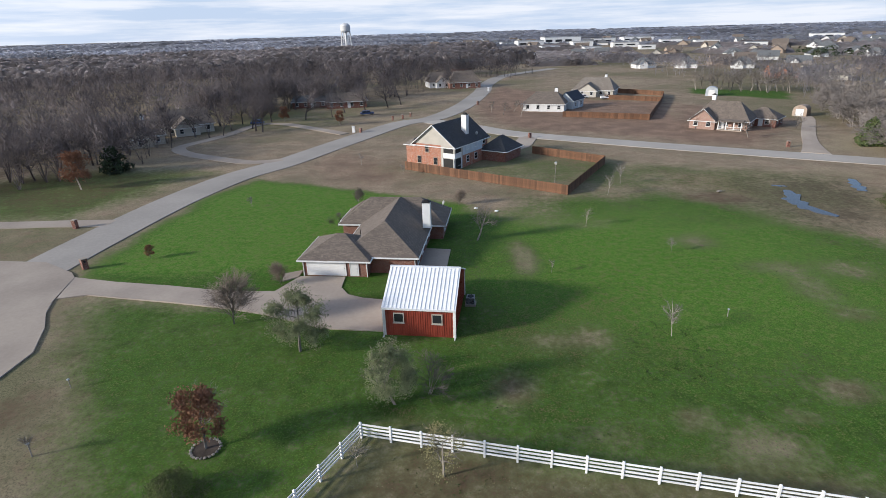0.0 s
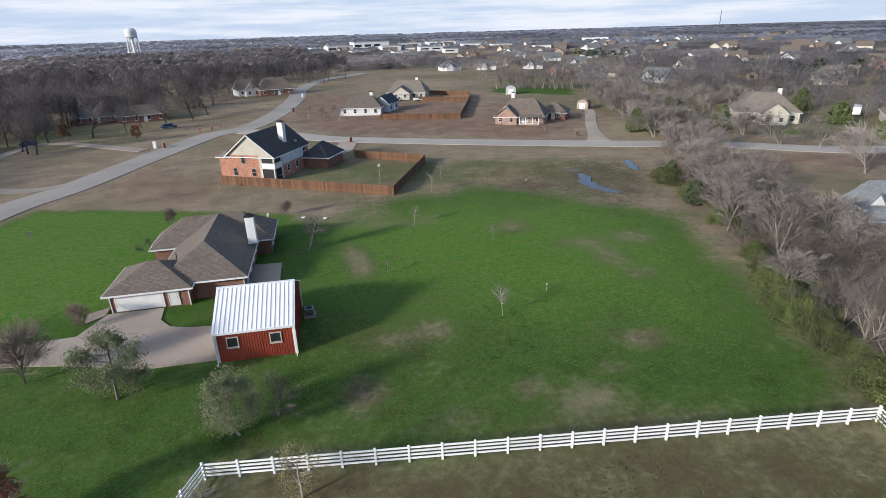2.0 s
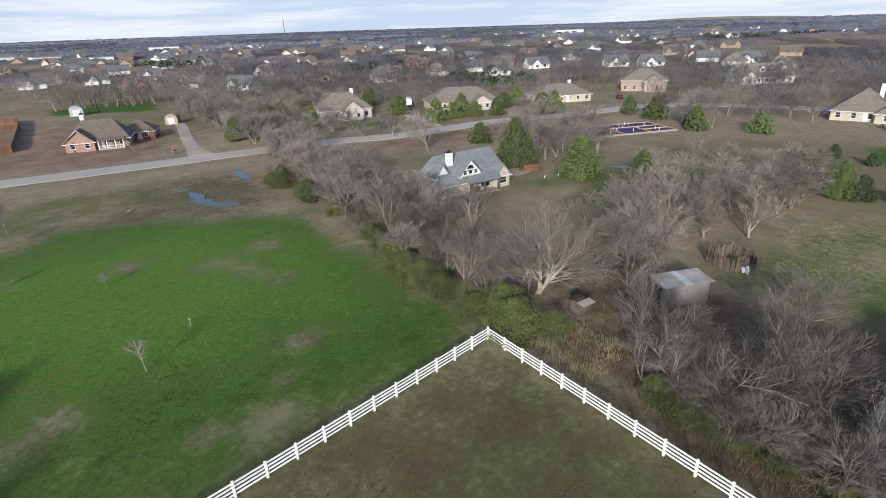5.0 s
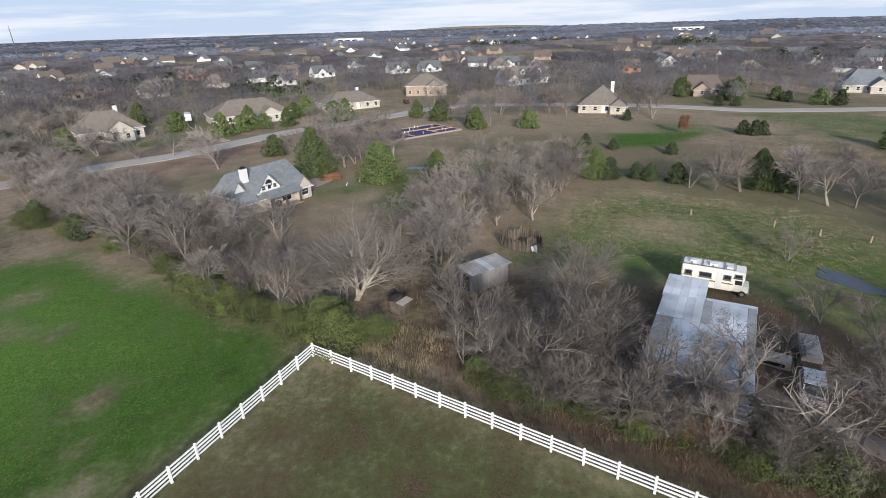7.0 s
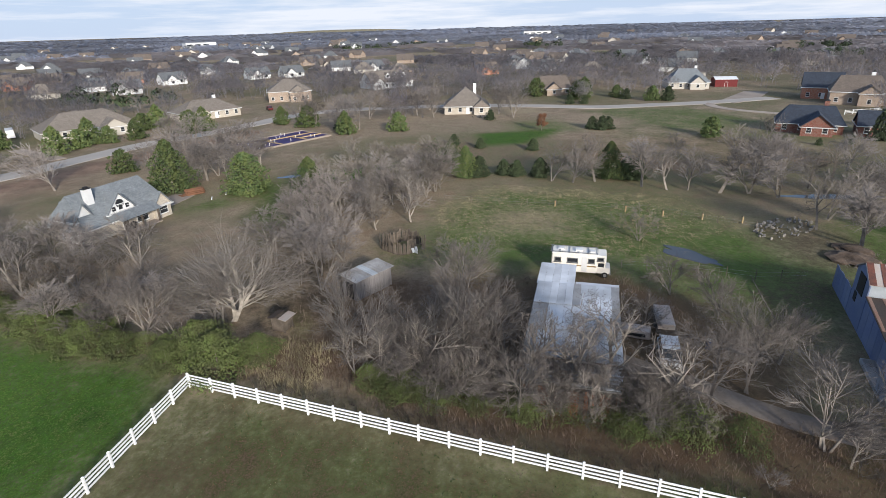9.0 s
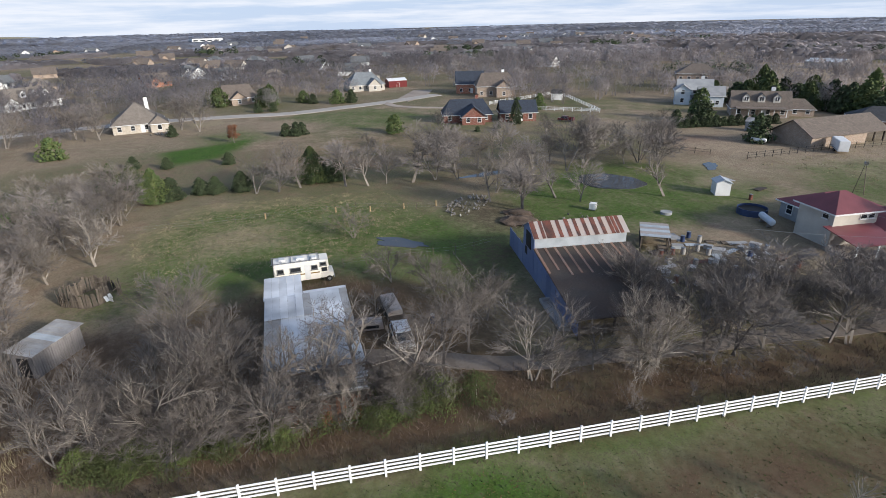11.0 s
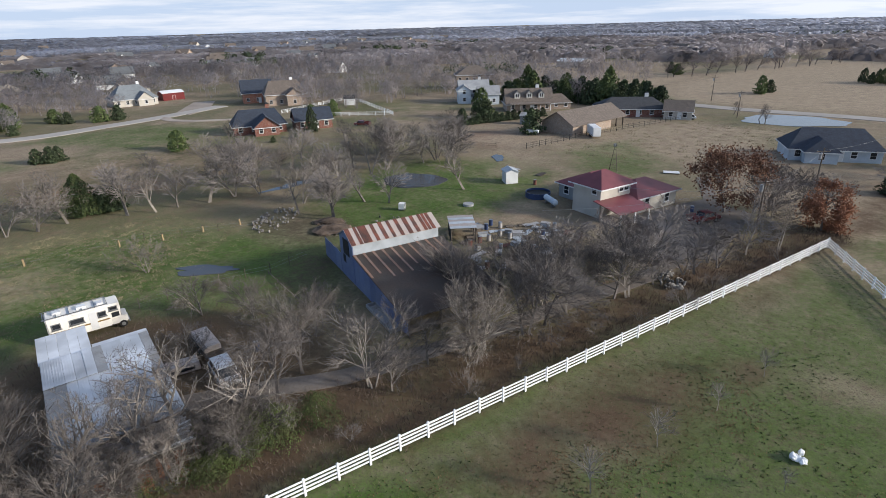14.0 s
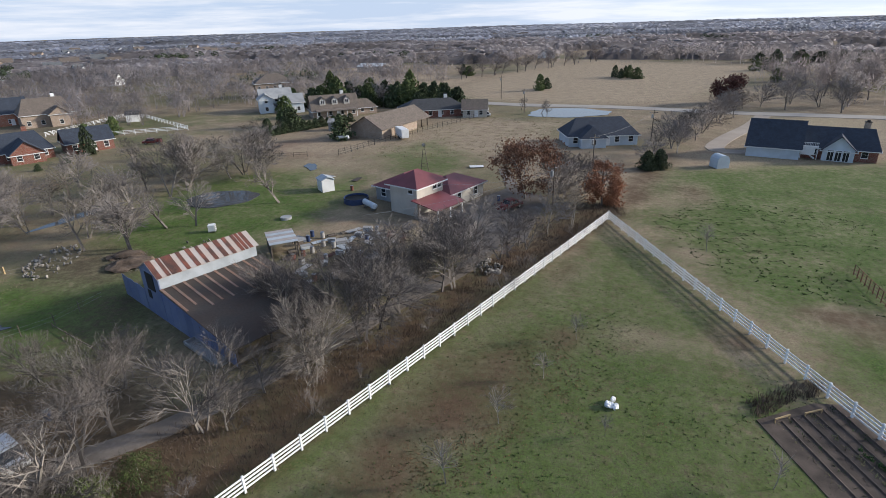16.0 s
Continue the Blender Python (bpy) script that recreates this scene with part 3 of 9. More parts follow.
    ("green", 0.55, 7, [(58, -50), (66, -70), (60, -88), (52, -80), (48, -66), (50, -54)]),
    ("green", 0.5, 6, [(88, -68), (70, -96), (64, -100), (62, -76), (72, -64)]),
    ("green", 0.8, 4, [(156, -4), (162, -36), (140, -16), (137, -6)]),
    ("green", 0.8, 3, [(104, 26), (116, 28), (123, 14), (112, 14)]),
    ("green", 0.60, 8, [(2, -86), (-6, -118), (-50, -132), (-60, -60), (-22, -38), (-16, -44)]),
    ("green", 0.35, 8, [(180, -122), (136, -138), (110, -170), (128, -180), (176, -160)]),
    ("green", 0.4, 6, [(84, 56), (98, 50), (98, 38), (86, 42)]),
    ("green", 0.35, 8, [(128, 126), (150, 118), (160, 130), (140, 142)]),
    ("green", 0.3, 10, [(48, -108), (70, -108), (62, -130), (46, -150)]),
    ("earth", 0.85, 8, [(-10, 210), (-2, 180), (8, 166), (64, 138), (72, 150), (60, 180), (66, 226), (40, 236), (0, 300), (-6, 260)]),
    ("earth", 0.7, 7, [(66, 140), (92, 176), (86, 200), (66, 226), (56, 182)]),
    ("earth", 0.55, 6, [(-44, 116), (-24, 96), (-18, 112), (-24, 122), (-38, 140), (-46, 130)]),
    ("earth", 0.45, 8, [(26, 98), (52, 84), (62, 92), (70, 108), (40, 118)]),
    ("earth", 0.75, 4, [(82, 113), (134, 87), (172, 66), (168, 57), (128, 77), (82, 102)]),
    ("green", 0.55, 5, [(88, 52), (104, 46), (114, 34), (100, 28), (88, 40)]),
    ("green", 0.6, 5, [(112, 124), (130, 132), (142, 122), (128, 112)]),
    ("green", 0.5, 6, [(150, -12), (172, -14), (180, -30), (160, -40), (146, -24)]),
    ("green", 0.7, 4, [(30, -2), (36, 14), (38, 21), (6, 22), (2, 2), (14, -20), (26, -18)]),
    ("rye", 0.6, 2, [(44, 16), (45, 19), (52, 20), (54, 17), (50, 14)]),
    ("rye", 0.9, 3, [(106, 20), (108, 29), (113, 29), (119, 19), (116, 15)]),
    ("green", 0.6, 6, [(72, 30), (84, 36), (100, 44), (108, 36), (100, 26), (84, 26)]),
    ("straw", 0.6, 5, [(152, -18), (164, -22), (168, -34), (156, -36)]),
    ("earth", 0.6, 8, [(124, -20), (150, -46), (140, -84), (112, -80), (106, -44)]),
    ("straw", 0.6, 6, [(92, -112), (84, -128), (66, -140), (58, -128), (70, -112)]),
    ("green", 0.5, 8, [(150, -60), (196, -40), (198, -84), (160, -96)]),
    ("earth", 0.5, 6, [(88, 110), (120, 92), (112, 78), (84, 88)]),
    ("earth", 0.55, 5, [(93, 30), (103, 36), (98, 48), (88, 44)]),
    ("earth", 0.6, 5, [(97, -118), (88, -134), (70, -126), (72, -108), (90, -110)]),
    ("earth", 0.35, 9, [(120, 20), (150, 20), (160, -70), (120, -100), (106, -60), (112, -20)]),
    ("earth", 0.35, 5, [(38, 22), (60, 22), (58, -30), (40, -36), (22, -44), (2.6, -83), (10, -96), (30, -60), (36, -20)]),
    ("straw", 0.78, 7, [(72, 5), (90, 4), (100, -8), (90, -34), (76, -40), (68, -20)]),
    ("straw", 0.78, 14, [(84, -270), (66, -213), (-18, -214), (-60, -330), (-70, -380), (12, -470), (70, -420)]),
    ("straw", 0.55, 8, [(64, -112), (60, -140), (46, -176), (12, -174), (28, -122)]),
    ("straw", 0.75, 10, [(150, -330), (80, -320), (90, -220), (70, -206), (120, -200), (190, -340), (210, -400)]),
    ("straw", 0.36, 12, [(-10, -98), (-60, -120), (-140, -170), (-60, -196), (-36, -188), (-22, -150), (4, -128)]),
    ("green", 0.36, 10, [(-12, -92), (-60, -90), (-150, -120), (-140, -160), (-60, -130), (-20, -120)]),
    ("green", 0.32, 10, [(110, -150), (150, -130), (190, -120), (190, -60), (160, -40), (120, -30), (110, -60), (130, -100)]),
    ("straw", 0.34, 10, [(150, 60), (190, 40), (196, -10), (190, -50), (166, -60), (150, -20)]),
    ("litter", 0.60, 4, [(19, -20), (20, -28), (15, -40), (9, -46), (5, -40), (10, -30), (14, -22)]),
    ("litter", 0.56, 4, [(-11, 32), (12, 29), (8, 16), (-9, 14)]),
    ("litter", 0.50, 6, [(-8, 33), (41, 26), (30, -8), (18, -12), (8, 0), (-6, 16)]),
    ("litter", 0.20, 4, [(4, 30), (36, 24.5), (30, 14), (22, 16), (8, 24)]),
    ("green", 0.62, 3, [(27, -8), (30, -14), (10, -64), (4, -78), (3, -74), (14, -46), (24, -14)]),
    ("straw", 0.50, 9, [(20, 62), (40, 80), (52, 68), (47, 46), (30, 46)]),
    ("straw", 0.34, 8, [(24, 60), (44, 70), (48, 50), (40, 34), (26, 36)]),
    ("litter", 0.3, 8, [(-6, 50), (14, 62), (18, 44), (4, 36)]),
    ("straw", 0.3, 8, [(10, 135), (60, 112), (86, 112), (56, 128), (14, 150)]),
    ("straw", 0.35, 5, [(8, 66), (14, 58), (18, 70), (10, 82)]),
    ("straw", 0.30, 5, [(24, 78), (42, 66), (46, 74), (30, 84)]),
    ("straw", 0.35, 5, [(72, -78), (64, -102), (56, -100), (60, -84)]),
    ("wet", 0.52, 8, [(40, 93), (47, 79), (59, 79), (68, 98), (62, 110), (50, 112)]),
    ("earth", 0.6, 5, [(28, 104), (38, 96), (42, 104), (34, 112)]),
    ("litter", 0.66, 4, [(40.5, 23.5), (48, 20), (60, 20), (62, -2), (60, -20), (46, -30), (34, -26), (27, -38), (20, -54), (14, -70), (9, -88), (2, -90), (4, -80), (14, -52), (27, -13)]),
    ("green", 0.55, 8, [(48, -66), (62, -62), (88, -72), (88, -92), (70, -104), (50, -100), (46, -84)]),
    ("straw", 0.55, 6, [(54, -90), (62, -86), (76, -98), (76, -114), (58, -112)]),
    ("green", 0.45, 7, [(30, -96), (50, -100), (62, -118), (52, -140), (34, -124)]),
    ("green", 0.42, 8, [(10, 100), (34, 96), (50, 84), (64, 92), (68, 112), (40, 122), (16, 128)]),
    ("earth", 0.62, 6, [(30, 118), (34, 104), (40, 92), (50, 96), (48, 112)]),
    ("wet", 0.50, 5, [(46, 14), (46, 23), (62, 30), (72, 26), (64, 15), (56, 12)]),
    # Shade under the thicket, painted into the ground colour.
    ("wet", 0.45, 6, [(37, 6), (46, 12), (62, 4), (60, -6), (54, -18), (48, -30), (36, -32), (32, -20), (34, -8)]),
    ("straw", 0.50, 5, [(86, 46), (100, 52), (106, 44), (94, 36)]),
    # Leaf-strewn wood floor; the tree shade on it is painted in.
    ("wet", 0.40, 8, [(-114, 106), (-98, 110), (-96, 146), (-114, 160), (-110, 206), (-80, 216), (-76, 240), (-44, 238), (-30, 290), (-60, 420), (-300, 420), (-300, 100)]),
    # Not damp: the blue barn's shadow painted on the grass.
    ("wet", 0.54, 5, [(64, -40), (57, -29), (48, -20), (38, -22), (37, -30), (46, -37), (56, -45)]),
    ("green", 0.6, 5, [(66, -40), (57, -27), (50, -22), (44, -24), (46, -37), (58, -46)]),
    ("wet", 0.5, 4, [(78, -44), (62, -38), (56, -48), (70, -56)]),
    ("wet", 0.55, 3, [(66, -26), (60, -22), (58, -27), (66, -34)]),
    ("wet", 0.4, 5, [(92, -48), (84, -70), (92, -72), (98, -52)]),
]
gx = lines((-4700, -900, 500), (-900, -300, 60), (-300, -114, 6), (-114, 130, 1.5), (130, 330, 4), (330, 900, 40), (900, 4700, 500))
gy = lines((-4700, -900, 500), (-900, -400, 50), (-400, -132, 6), (-132, 142, 1.5), (142, 330, 4), (330, 900, 40), (900, 4700, 500))
GX, GY = np.meshgrid(gx, gy)
px, py = GX.ravel(), GY.ravel()
wob = np.array([noise.noise(Vector((x * 0.09, y * 0.09, 3.0))) for x, y in zip(px, py)])
wob2 = np.array([noise.noise(Vector((x * 0.09, y * 0.09, 9.0))) for x, y in zip(px, py)])
layers = {k: np.zeros(px.shape) for k in ("green", "rye", "earth", "straw", "wet", "litter")}
for kind, amount, soft, poly in PLOTS:
    layers[kind] = np.maximum(layers[kind], amount * area(px + 2.5 * wob, py + 2.5 * wob2, poly, soft * 1.6))
# Bare and tan spots worn into the lawns: kind, share, middle and half widths.
SPOTS = [
    ("straw", 0.75, 3.8, 67, 2.0, 6.5), ("straw", 0.4, 5.5, 46.8, 3.2, 1.6), ("earth", 0.42, 9.8, 47.6, 2.2, 2.4), ("straw", 0.3, 8.0, 33.6, 4.5, 1.6),
    ("straw", 0.5, 20.2, 32.4, 3.2, 2.2), ("earth", 0.3, 23.5, 36.5, 1.8, 1.2), ("straw", 0.45, 34, 65.4, 5.0, 2.6), ("straw", 0.5, 36.2, 59.5, 3.0, 5.0),
    ("straw", 0.4, 42.6, 64, 4.0, 3.0), ("earth", 0.7, 38.5, 94.8, 6.0, 3.2), ("straw", 0.5, 28, 74, 4.0, 3.0), ("earth", 0.55, -40.1, 33.5, 4.0, 4.0),
    ("earth", 0.35, 37.0, 52.7, 3.0, 2.0), ("earth", 0.5, 1.0, 38.5, 2.0, 2.5), ("earth", 0.45, 15.8, 35, 2.0, 1.4), ("earth", 0.5, 29, 40, 2.5, 1.6),
    ("earth", 0.7, 15.2, -26, 3.4, 4.5), ("earth", 0.6, 11.5, -31, 2.8, 3.0), ("earth", 0.6, 10.6, -39.8, 1.8, 2.4), ("earth", 0.5, 5.4, -46.5, 2.6, 3.0),
    ("earth", 0.6, -20.6, -57.4, 4.5, 3.0), ("straw", 0.5, -7.9, -71.2, 3.5, 3.0), ("straw", 0.5, -1, -48.5, 4.0, 3.0), ("earth", 0.6, 12.4, -30.8, 3.5, 3.0),
    ("earth", 0.45, 8, -62, 2.2, 5.0), ("earth", 0.45, -9, -50, 3.0, 4.0), ("straw", 0.5, 81, -10, 6.0, 8.0), ("straw", 0.6, 89, 40, 5.0, 2.6),
    ("straw", 0.5, -6, -92, 3.0, 6.0), ("earth", 0.5, -10, -100, 4.0, 8.0), ("straw", 0.6, 60, -95, 5.0, 5.0), ("earth", 0.5, -24, -56, 6.0, 5.0),
]
for kind, amount, cx, cy, rx, ry in SPOTS:
    k = amount * np.clip(1.35 - np.hypot((px + 1.2 * wob - cx) / rx, (py + 1.2 * wob2 - cy) / ry), 0, 1)
    kind = "litter" if kind == "earth" else kind
    layers["green"] *= 1 - np.minimum(0.8 * k, 0.45)
    layers["rye"] *= 1 - np.minimum(1.2 * k, 0.8)
    layers[kind] = np.maximum(layers[kind], np.minimum(k * 0.95, 0.52))
W, Hn = len(gx), len(gy)
idx = np.arange(W * Hn).reshape(Hn, W)
quads = np.stack([idx[:-1, :-1], idx[:-1, 1:], idx[1:, 1:], idx[1:, :-1]], -1).reshape(-1, 4)
me = bpy.data.meshes.new("ground")
pz = 0.05 * wob * (np.hypot(px, py) < 300) - 0.06
me.from_pydata(np.stack([px, py, pz], 1).tolist(), [], quads.tolist())
for kind, values in layers.items():
    me.attributes.new(kind, "FLOAT", "POINT").data.foreach_set("value", values.astype(np.float32))
me.materials.append(MAT["ground"])
me.polygons.foreach_set("use_smooth", [True] * len(me.polygons))
tagged(new("ground", me), "winter grassland, sown green and dormant brown in patches", "ground", kind="structure")


def smooth_line(pts, step=3.0):
    """Points along a soft curve through the given ones."""
    pts = [Vector((*p, 0)) for p in pts]
    out = []
    for i in range(len(pts) - 1):
        a, b = pts[i], pts[i + 1]
        p0, p3 = pts[max(i - 1, 0)], pts[min(i + 2, len(pts) - 1)]
        n = max(2, int((b - a).length / step))
        for k in range(n):
            t = k / n
            out.append(0.5 * (2 * a + (b - p0) * t + (2 * p0 - 5 * a + 4 * b - p3) * t * t + (3 * a - p0 - 3 * b + p3) * t ** 3))
    return out + [pts[-1]]


def strip(name, pts, width, mat, label, category, top=0.05, crown=0.04):
    """A paved strip along a curve, with a slight crown and real edges."""
    line = smooth_line(pts)
    bm = bmesh.new()
    rows = []
    for i, p in enumerate(line):
        d = (line[min(i + 1, len(line) - 1)] - line[max(i - 1, 0)]).normalized()
        s = Vector((-d.y, d.x, 0))
        w = (width(i / (len(line) - 1)) if callable(width) else width) / 2
        rows.append([bm.verts.new(p + s * w * k + Vector((0, 0, z))) for k, z in ((-1, -0.3), (-1, top), (0, top + crown), (1, top), (1, -0.3))])
    for a, b in zip(rows, rows[1:]):
        for k in range(4):
            bm.faces.new((a[k], a[k + 1], b[k + 1], b[k]))
    bm.faces.new(rows[0]), bm.faces.new(rows[-1][::-1])
    return tagged(new(name, mesh_of(bm, mat)), label, category, kind="structure")


def slab(name, pts, mat, label, category, top=0.06):
    return tagged(new(name, mesh_of(prism(bmesh.new(), pts, -0.3, top), mat)), label, category, kind="structure")


strip("road", [(-58, 20), (-59, 40), (-61, 60), (-61, 75), (-60, 92), (-56.5, 110), (-50.5, 123), (-43, 147), (-32, 179), (-22, 190), (-13.7, 221), (-7.7, 272), (-5.9, 312), (6, 368), (40, 420)], 8.2, "asphalt", "pale grey residential street between grass verges", "road")
strip("road_cross", [(-22, 183), (-8, 171), (5, 158.5), (32, 144.2), (56, 132.8), (82, 121.3), (101, 112), (115, 102), (134, 94.5), (149, 88.5), (167, 76), (183, 66.5), (199, 58), (210, 38), (213, 0), (208, -28), (201, -51), (203, -72), (206, -92), (214, -120)], 7.4, "asphalt", "pale grey side street past open lots", "road", 0.056)
strip("road_south", [(180, -235), (110, -222), (45, -206), (5, -203), (-30, -195), (-69, -191), (-150, -180)], 7.0, "asphalt", "grey country road beside a straw field", "road")
slab("street_apron", [(-90, 64), (-62, 63), (-55.7, 59.8), (-54.2, 58.4), (-52, 52), (-50.4, 49), (-48, 46), (-45.4, 41.4), (-45, 36), (-48, 20), (-90, 12)], "concrete", "wide pale concrete turning area of the street", "road", 0.10)
slab("driveway", [(-54.4, 58.5), (-48, 57.4), (-40, 56.6), (-32, 55.4), (-26.3, 55.6), (-25.4, 58), (-24.6, 60.0), (-18.8, 60.0), (-18.5, 57), (-17.2, 55.2), (-15.2, 54.4), (-11.4, 53.9), (-11.4, 47.2), (-17.8, 47.4), (-25, 50), (-30, 51.2), (-37.7, 52.4), (-45, 53.2), (-49, 53.7), (-52, 52.6)], "concrete", "pale brown concrete driveway to a garage and barn", "driveway", 0.07)
strip("driveway_loop", [(-52, 126), (-59, 123.5), (-72, 129), (-82, 134.5), (-88, 142), (-86, 151), (-83, 162), (-82, 178), (-74, 182), (-46, 161)], 3.6, "concrete", "curving concrete driveway under bare trees", "driveway")
strip("driveway_west", [(-64, 79.5), (-72, 79), (-90, 78), (-115, 82)], 3.4, "concrete", "narrow concrete driveway off the street", "driveway")
strip("driveway_north", [(72.6, 130), (82, 152), (95, 178), (97, 184)], lambda k: 6.0 - 2.6 * min(1, k * 4), "concrete", "straight concrete driveway to a garden shed", "driveway")
strip("driveway_stone", [(88, 56), (94, 54), (99, 53.2)], 4.5, "concrete", "concrete pad beside a stone house", "driveway")
strip("driveway_house_west", [(10, 158), (8, 150), (6, 141), (3, 138)], 5.0, "concrete", "concrete driveway beside a brick house", "driveway", 0.05)
strip("driveway_south", [(-37, -190), (-31, -172), (-22, -152), (-18, -140), (-20, -136), (-27, -137)], 4.2, "concrete", "curving concrete driveway to a gambrel garage", "driveway")
strip("driveway_east", [(206, -92), (196, -90), (186, -94), (176, -104)], 3.5, "concrete", "pale driveway beside a lawn", "driveway")
strip("driveway_far", [(133, 101), (140, 112), (146, 122)], 3.6, "concrete", "concrete front path and driveway", "driveway")
slab("concrete_pad", [(202, -100), (210, -112), (232, -128), (236, -120), (212, -100)], "concrete", "pale concrete yard before a red barn", "driveway")
strip("dirt_track", [(46, -8), (40, -17), (34, -24.5), (31, -31), (27.5, -39), (24, -49), (19.5, -60), (18.5, -68), (19.5, -80), (20, -92), (26, -110)], 2.3, "gravel", "muddy dirt track through brush", "track", 0.02, 0.02)
slab("gravel_yard", [(22, -66), (14, -70), (14, -92), (22, -96), (28, -84), (27, -70)], "gravel", "grey gravel yard before a house", "track", 0.012)


def pond(name, cx, cy, rx, ry, yaw, label, lobes=0.16, seed=0, z=0.02):
    bm, rng = bmesh.new(), random.Random(seed)
    ph = [rng.uniform(0, 6.3) for _ in range(4)]
    pts = []
    for k in range(56):
        a = k * math.tau / 56
        r = 1 + lobes * (math.sin(2 * a + ph[0]) + 0.6 * math.sin(3 * a + ph[1]) + 0.4 * math.sin(7 * a + ph[2]))
        p = Matrix.Rotation(radians(yaw), 2) @ Vector((rx * r * math.cos(a), ry * r * math.sin(a)))
        pts.append((cx + p.x, cy + p.y))
    prism(bm, pts, -0.3, z)
    return tagged(new(name, mesh_of(bm, "water")), label, "water", kind="structure")


def puddle(name, discs, label, seed, z=0.02):
    """Shallow water that fills several touching hollows (x, y, radius) round the first one."""
    rng = random.Random(seed)
    ph = [rng.uniform(0, 6.3) for _ in range(3)]
    cx, cy, _ = discs[0]
    pts = []
    for k in range(96):
        a = k * math.tau / 96
        d, far_ = Vector((math.cos(a), math.sin(a))), 0.3
        for x, y, r in discs:
            c = Vector((x - cx, y - cy))
            off = c.x * d.y - c.y * d.x
            if abs(off) < r:
                far_ = max(far_, c.dot(d) + math.sqrt(r * r - off * off))
        far_ *= 1 + 0.05 * math.sin(5 * a + ph[0]) + 0.04 * math.sin(11 * a + ph[1]) + 0.03 * math.sin(23 * a + ph[2])
        pts.append((cx + far_ * d.x, cy + far_ * d.y))
    return tagged(new(name, mesh_of(prism(bmesh.new(), pts, -0.3, z), "water")), label, "water", kind="structure")


puddle("water_field", [(50.4, 92.0, 1.5), (51.6, 96.4, 1.3), (51.9, 98.6, 0.9), (50.3, 89.4, 1.3), (51.2, 87.0, 1.0), (52.4, 85.8, 0.7), (49.8, 94.2, 1.0)], "shallow blue puddle in a wet brown field", 3)
puddle("water_spot", [(52.1, 102.4, 0.5), (51.2, 102.8, 0.4), (53.0, 102.3, 0.35)], "tiny blue puddle in a wet field", 5)
puddle("water_hedge", [(65.4, 101.6, 1.2), (66.2, 104.2, 1.1), (67.0, 106.2, 0.8), (64.8, 99.6, 0.8)], "small blue puddle beside a hedge", 4)
pond("water_farm", 72.0, -77.5, 6.6, 5.0, 40, "still farm pond with muddy banks", 0.07, 5)
pond("water_south", 21.5, -188.5, 15, 9.0, 10, "bright pond below a country road", 0.12, 6, 0.03)
pond("water_ditch", 111.5, 32.5, 1.0, 7.0, 8, "narrow puddle in a ditch", 0.12, 7)
pond("water_rut", 66.0, -29.5, 1.3, 4.6, -50, "dark wet rut in pasture", 0.25, 8)
pond("water_stream", 90, -62, 1.3, 6.5, -10, "dark stream below bare trees", 0.2, 9)
pond("water_yard", 68.5, -103, 1.4, 3.0, 30, "small puddle in a farmyard", 0.2, 10)


# ---- plants ----
def shoots(seed, h, spread, counts, stems=1, lean=0.15, droop=0.0, first=0.3, girth=0.024, tilt_=(32, 68), wavy=0.30, reach=(0.42, 0.68)):
    """Branch segments of a bare tree by level: lists of (start, end, r0, r1)."""
    rng = random.Random(seed)
    levels = [[] for _ in range(len(counts) + 1)]

    def grow(p, d, length, r, level):
        n = 3 if level == 0 else 1 if level == len(counts) and level > 2 else 2
        nodes = [(p.copy(), r)]
        for k in range(n):
            bend = 0.16 if level == 0 else wavy
            d = (d + Vector((rng.uniform(-bend, bend), rng.uniform(-bend, bend), rng.uniform(-bend, bend) * 0.6 + (0.06 - droop if level else 0)))).normalized()
            q = p + d * (length / n)
            r2 = r * (1 - (0.8 if level else 0.62) * (k + 1) / n)
            levels[level].append((p.copy(), q.copy(), nodes[-1][1], max(r2, 0.006)))
            nodes.append((q.copy(), max(r2, 0.006)))
            p = q
        if level < len(counts):
            for c in range(counts[level]):
                f = (first if level == 0 else 0.2) + (1 - (first if level == 0 else 0.2)) * (c + rng.random()) / counts[level]
                f = min(f, 0.999)
                k = int(f * n)
                a, b = nodes[k][0], nodes[k + 1][0]
                at = a.lerp(b, f * n - k)
                az, tilt = rng.uniform(0, math.tau), radians(rng.uniform(*tilt_))
                s = d.orthogonal().normalized()
                s.rotate(Matrix.Rotation(az, 3, d))
                nd = (d * math.cos(tilt) + s * math.sin(tilt))
                nd = Vector((nd.x * spread, nd.y * spread, nd.z)).normalized()
                grow(at, nd, length * rng.uniform(*reach) * (1.12 - 0.35 * f), nodes[k][1] * 0.55, level + 1)

    for s in range(stems):
        d = Vector((rng.uniform(-lean, lean) * (1 + stems), rng.uniform(-lean, lean) * (1 + stems), 1)).normalized()
        grow(Vector((rng.uniform(-0.3, 0.3) * (stems > 1), rng.uniform(-0.3, 0.3) * (stems > 1), -0.1)), d, h * rng.uniform(0.55, 0.68), girth * h / stems ** 0.5 + 0.01, 0)
    return levels


def shoot_mesh(segs, mat, thin=False, least=0.0):
    verts, faces = [], []
    last, ring = None, None
    for p, q, r0, r1 in segs:
        d = (q - p).normalized()
        s = d.orthogonal().normalized()
        t = d.cross(s)
        o = len(verts)
        r0, r1 = max(r0, least), max(r1, least * 0.6)
        if not thin and last is not None and (last - p).length < 1e-5:
            verts += [q + r1 * (math.cos(a) * s + math.sin(a) * t) for a in (0, 2.094, 4.189)]
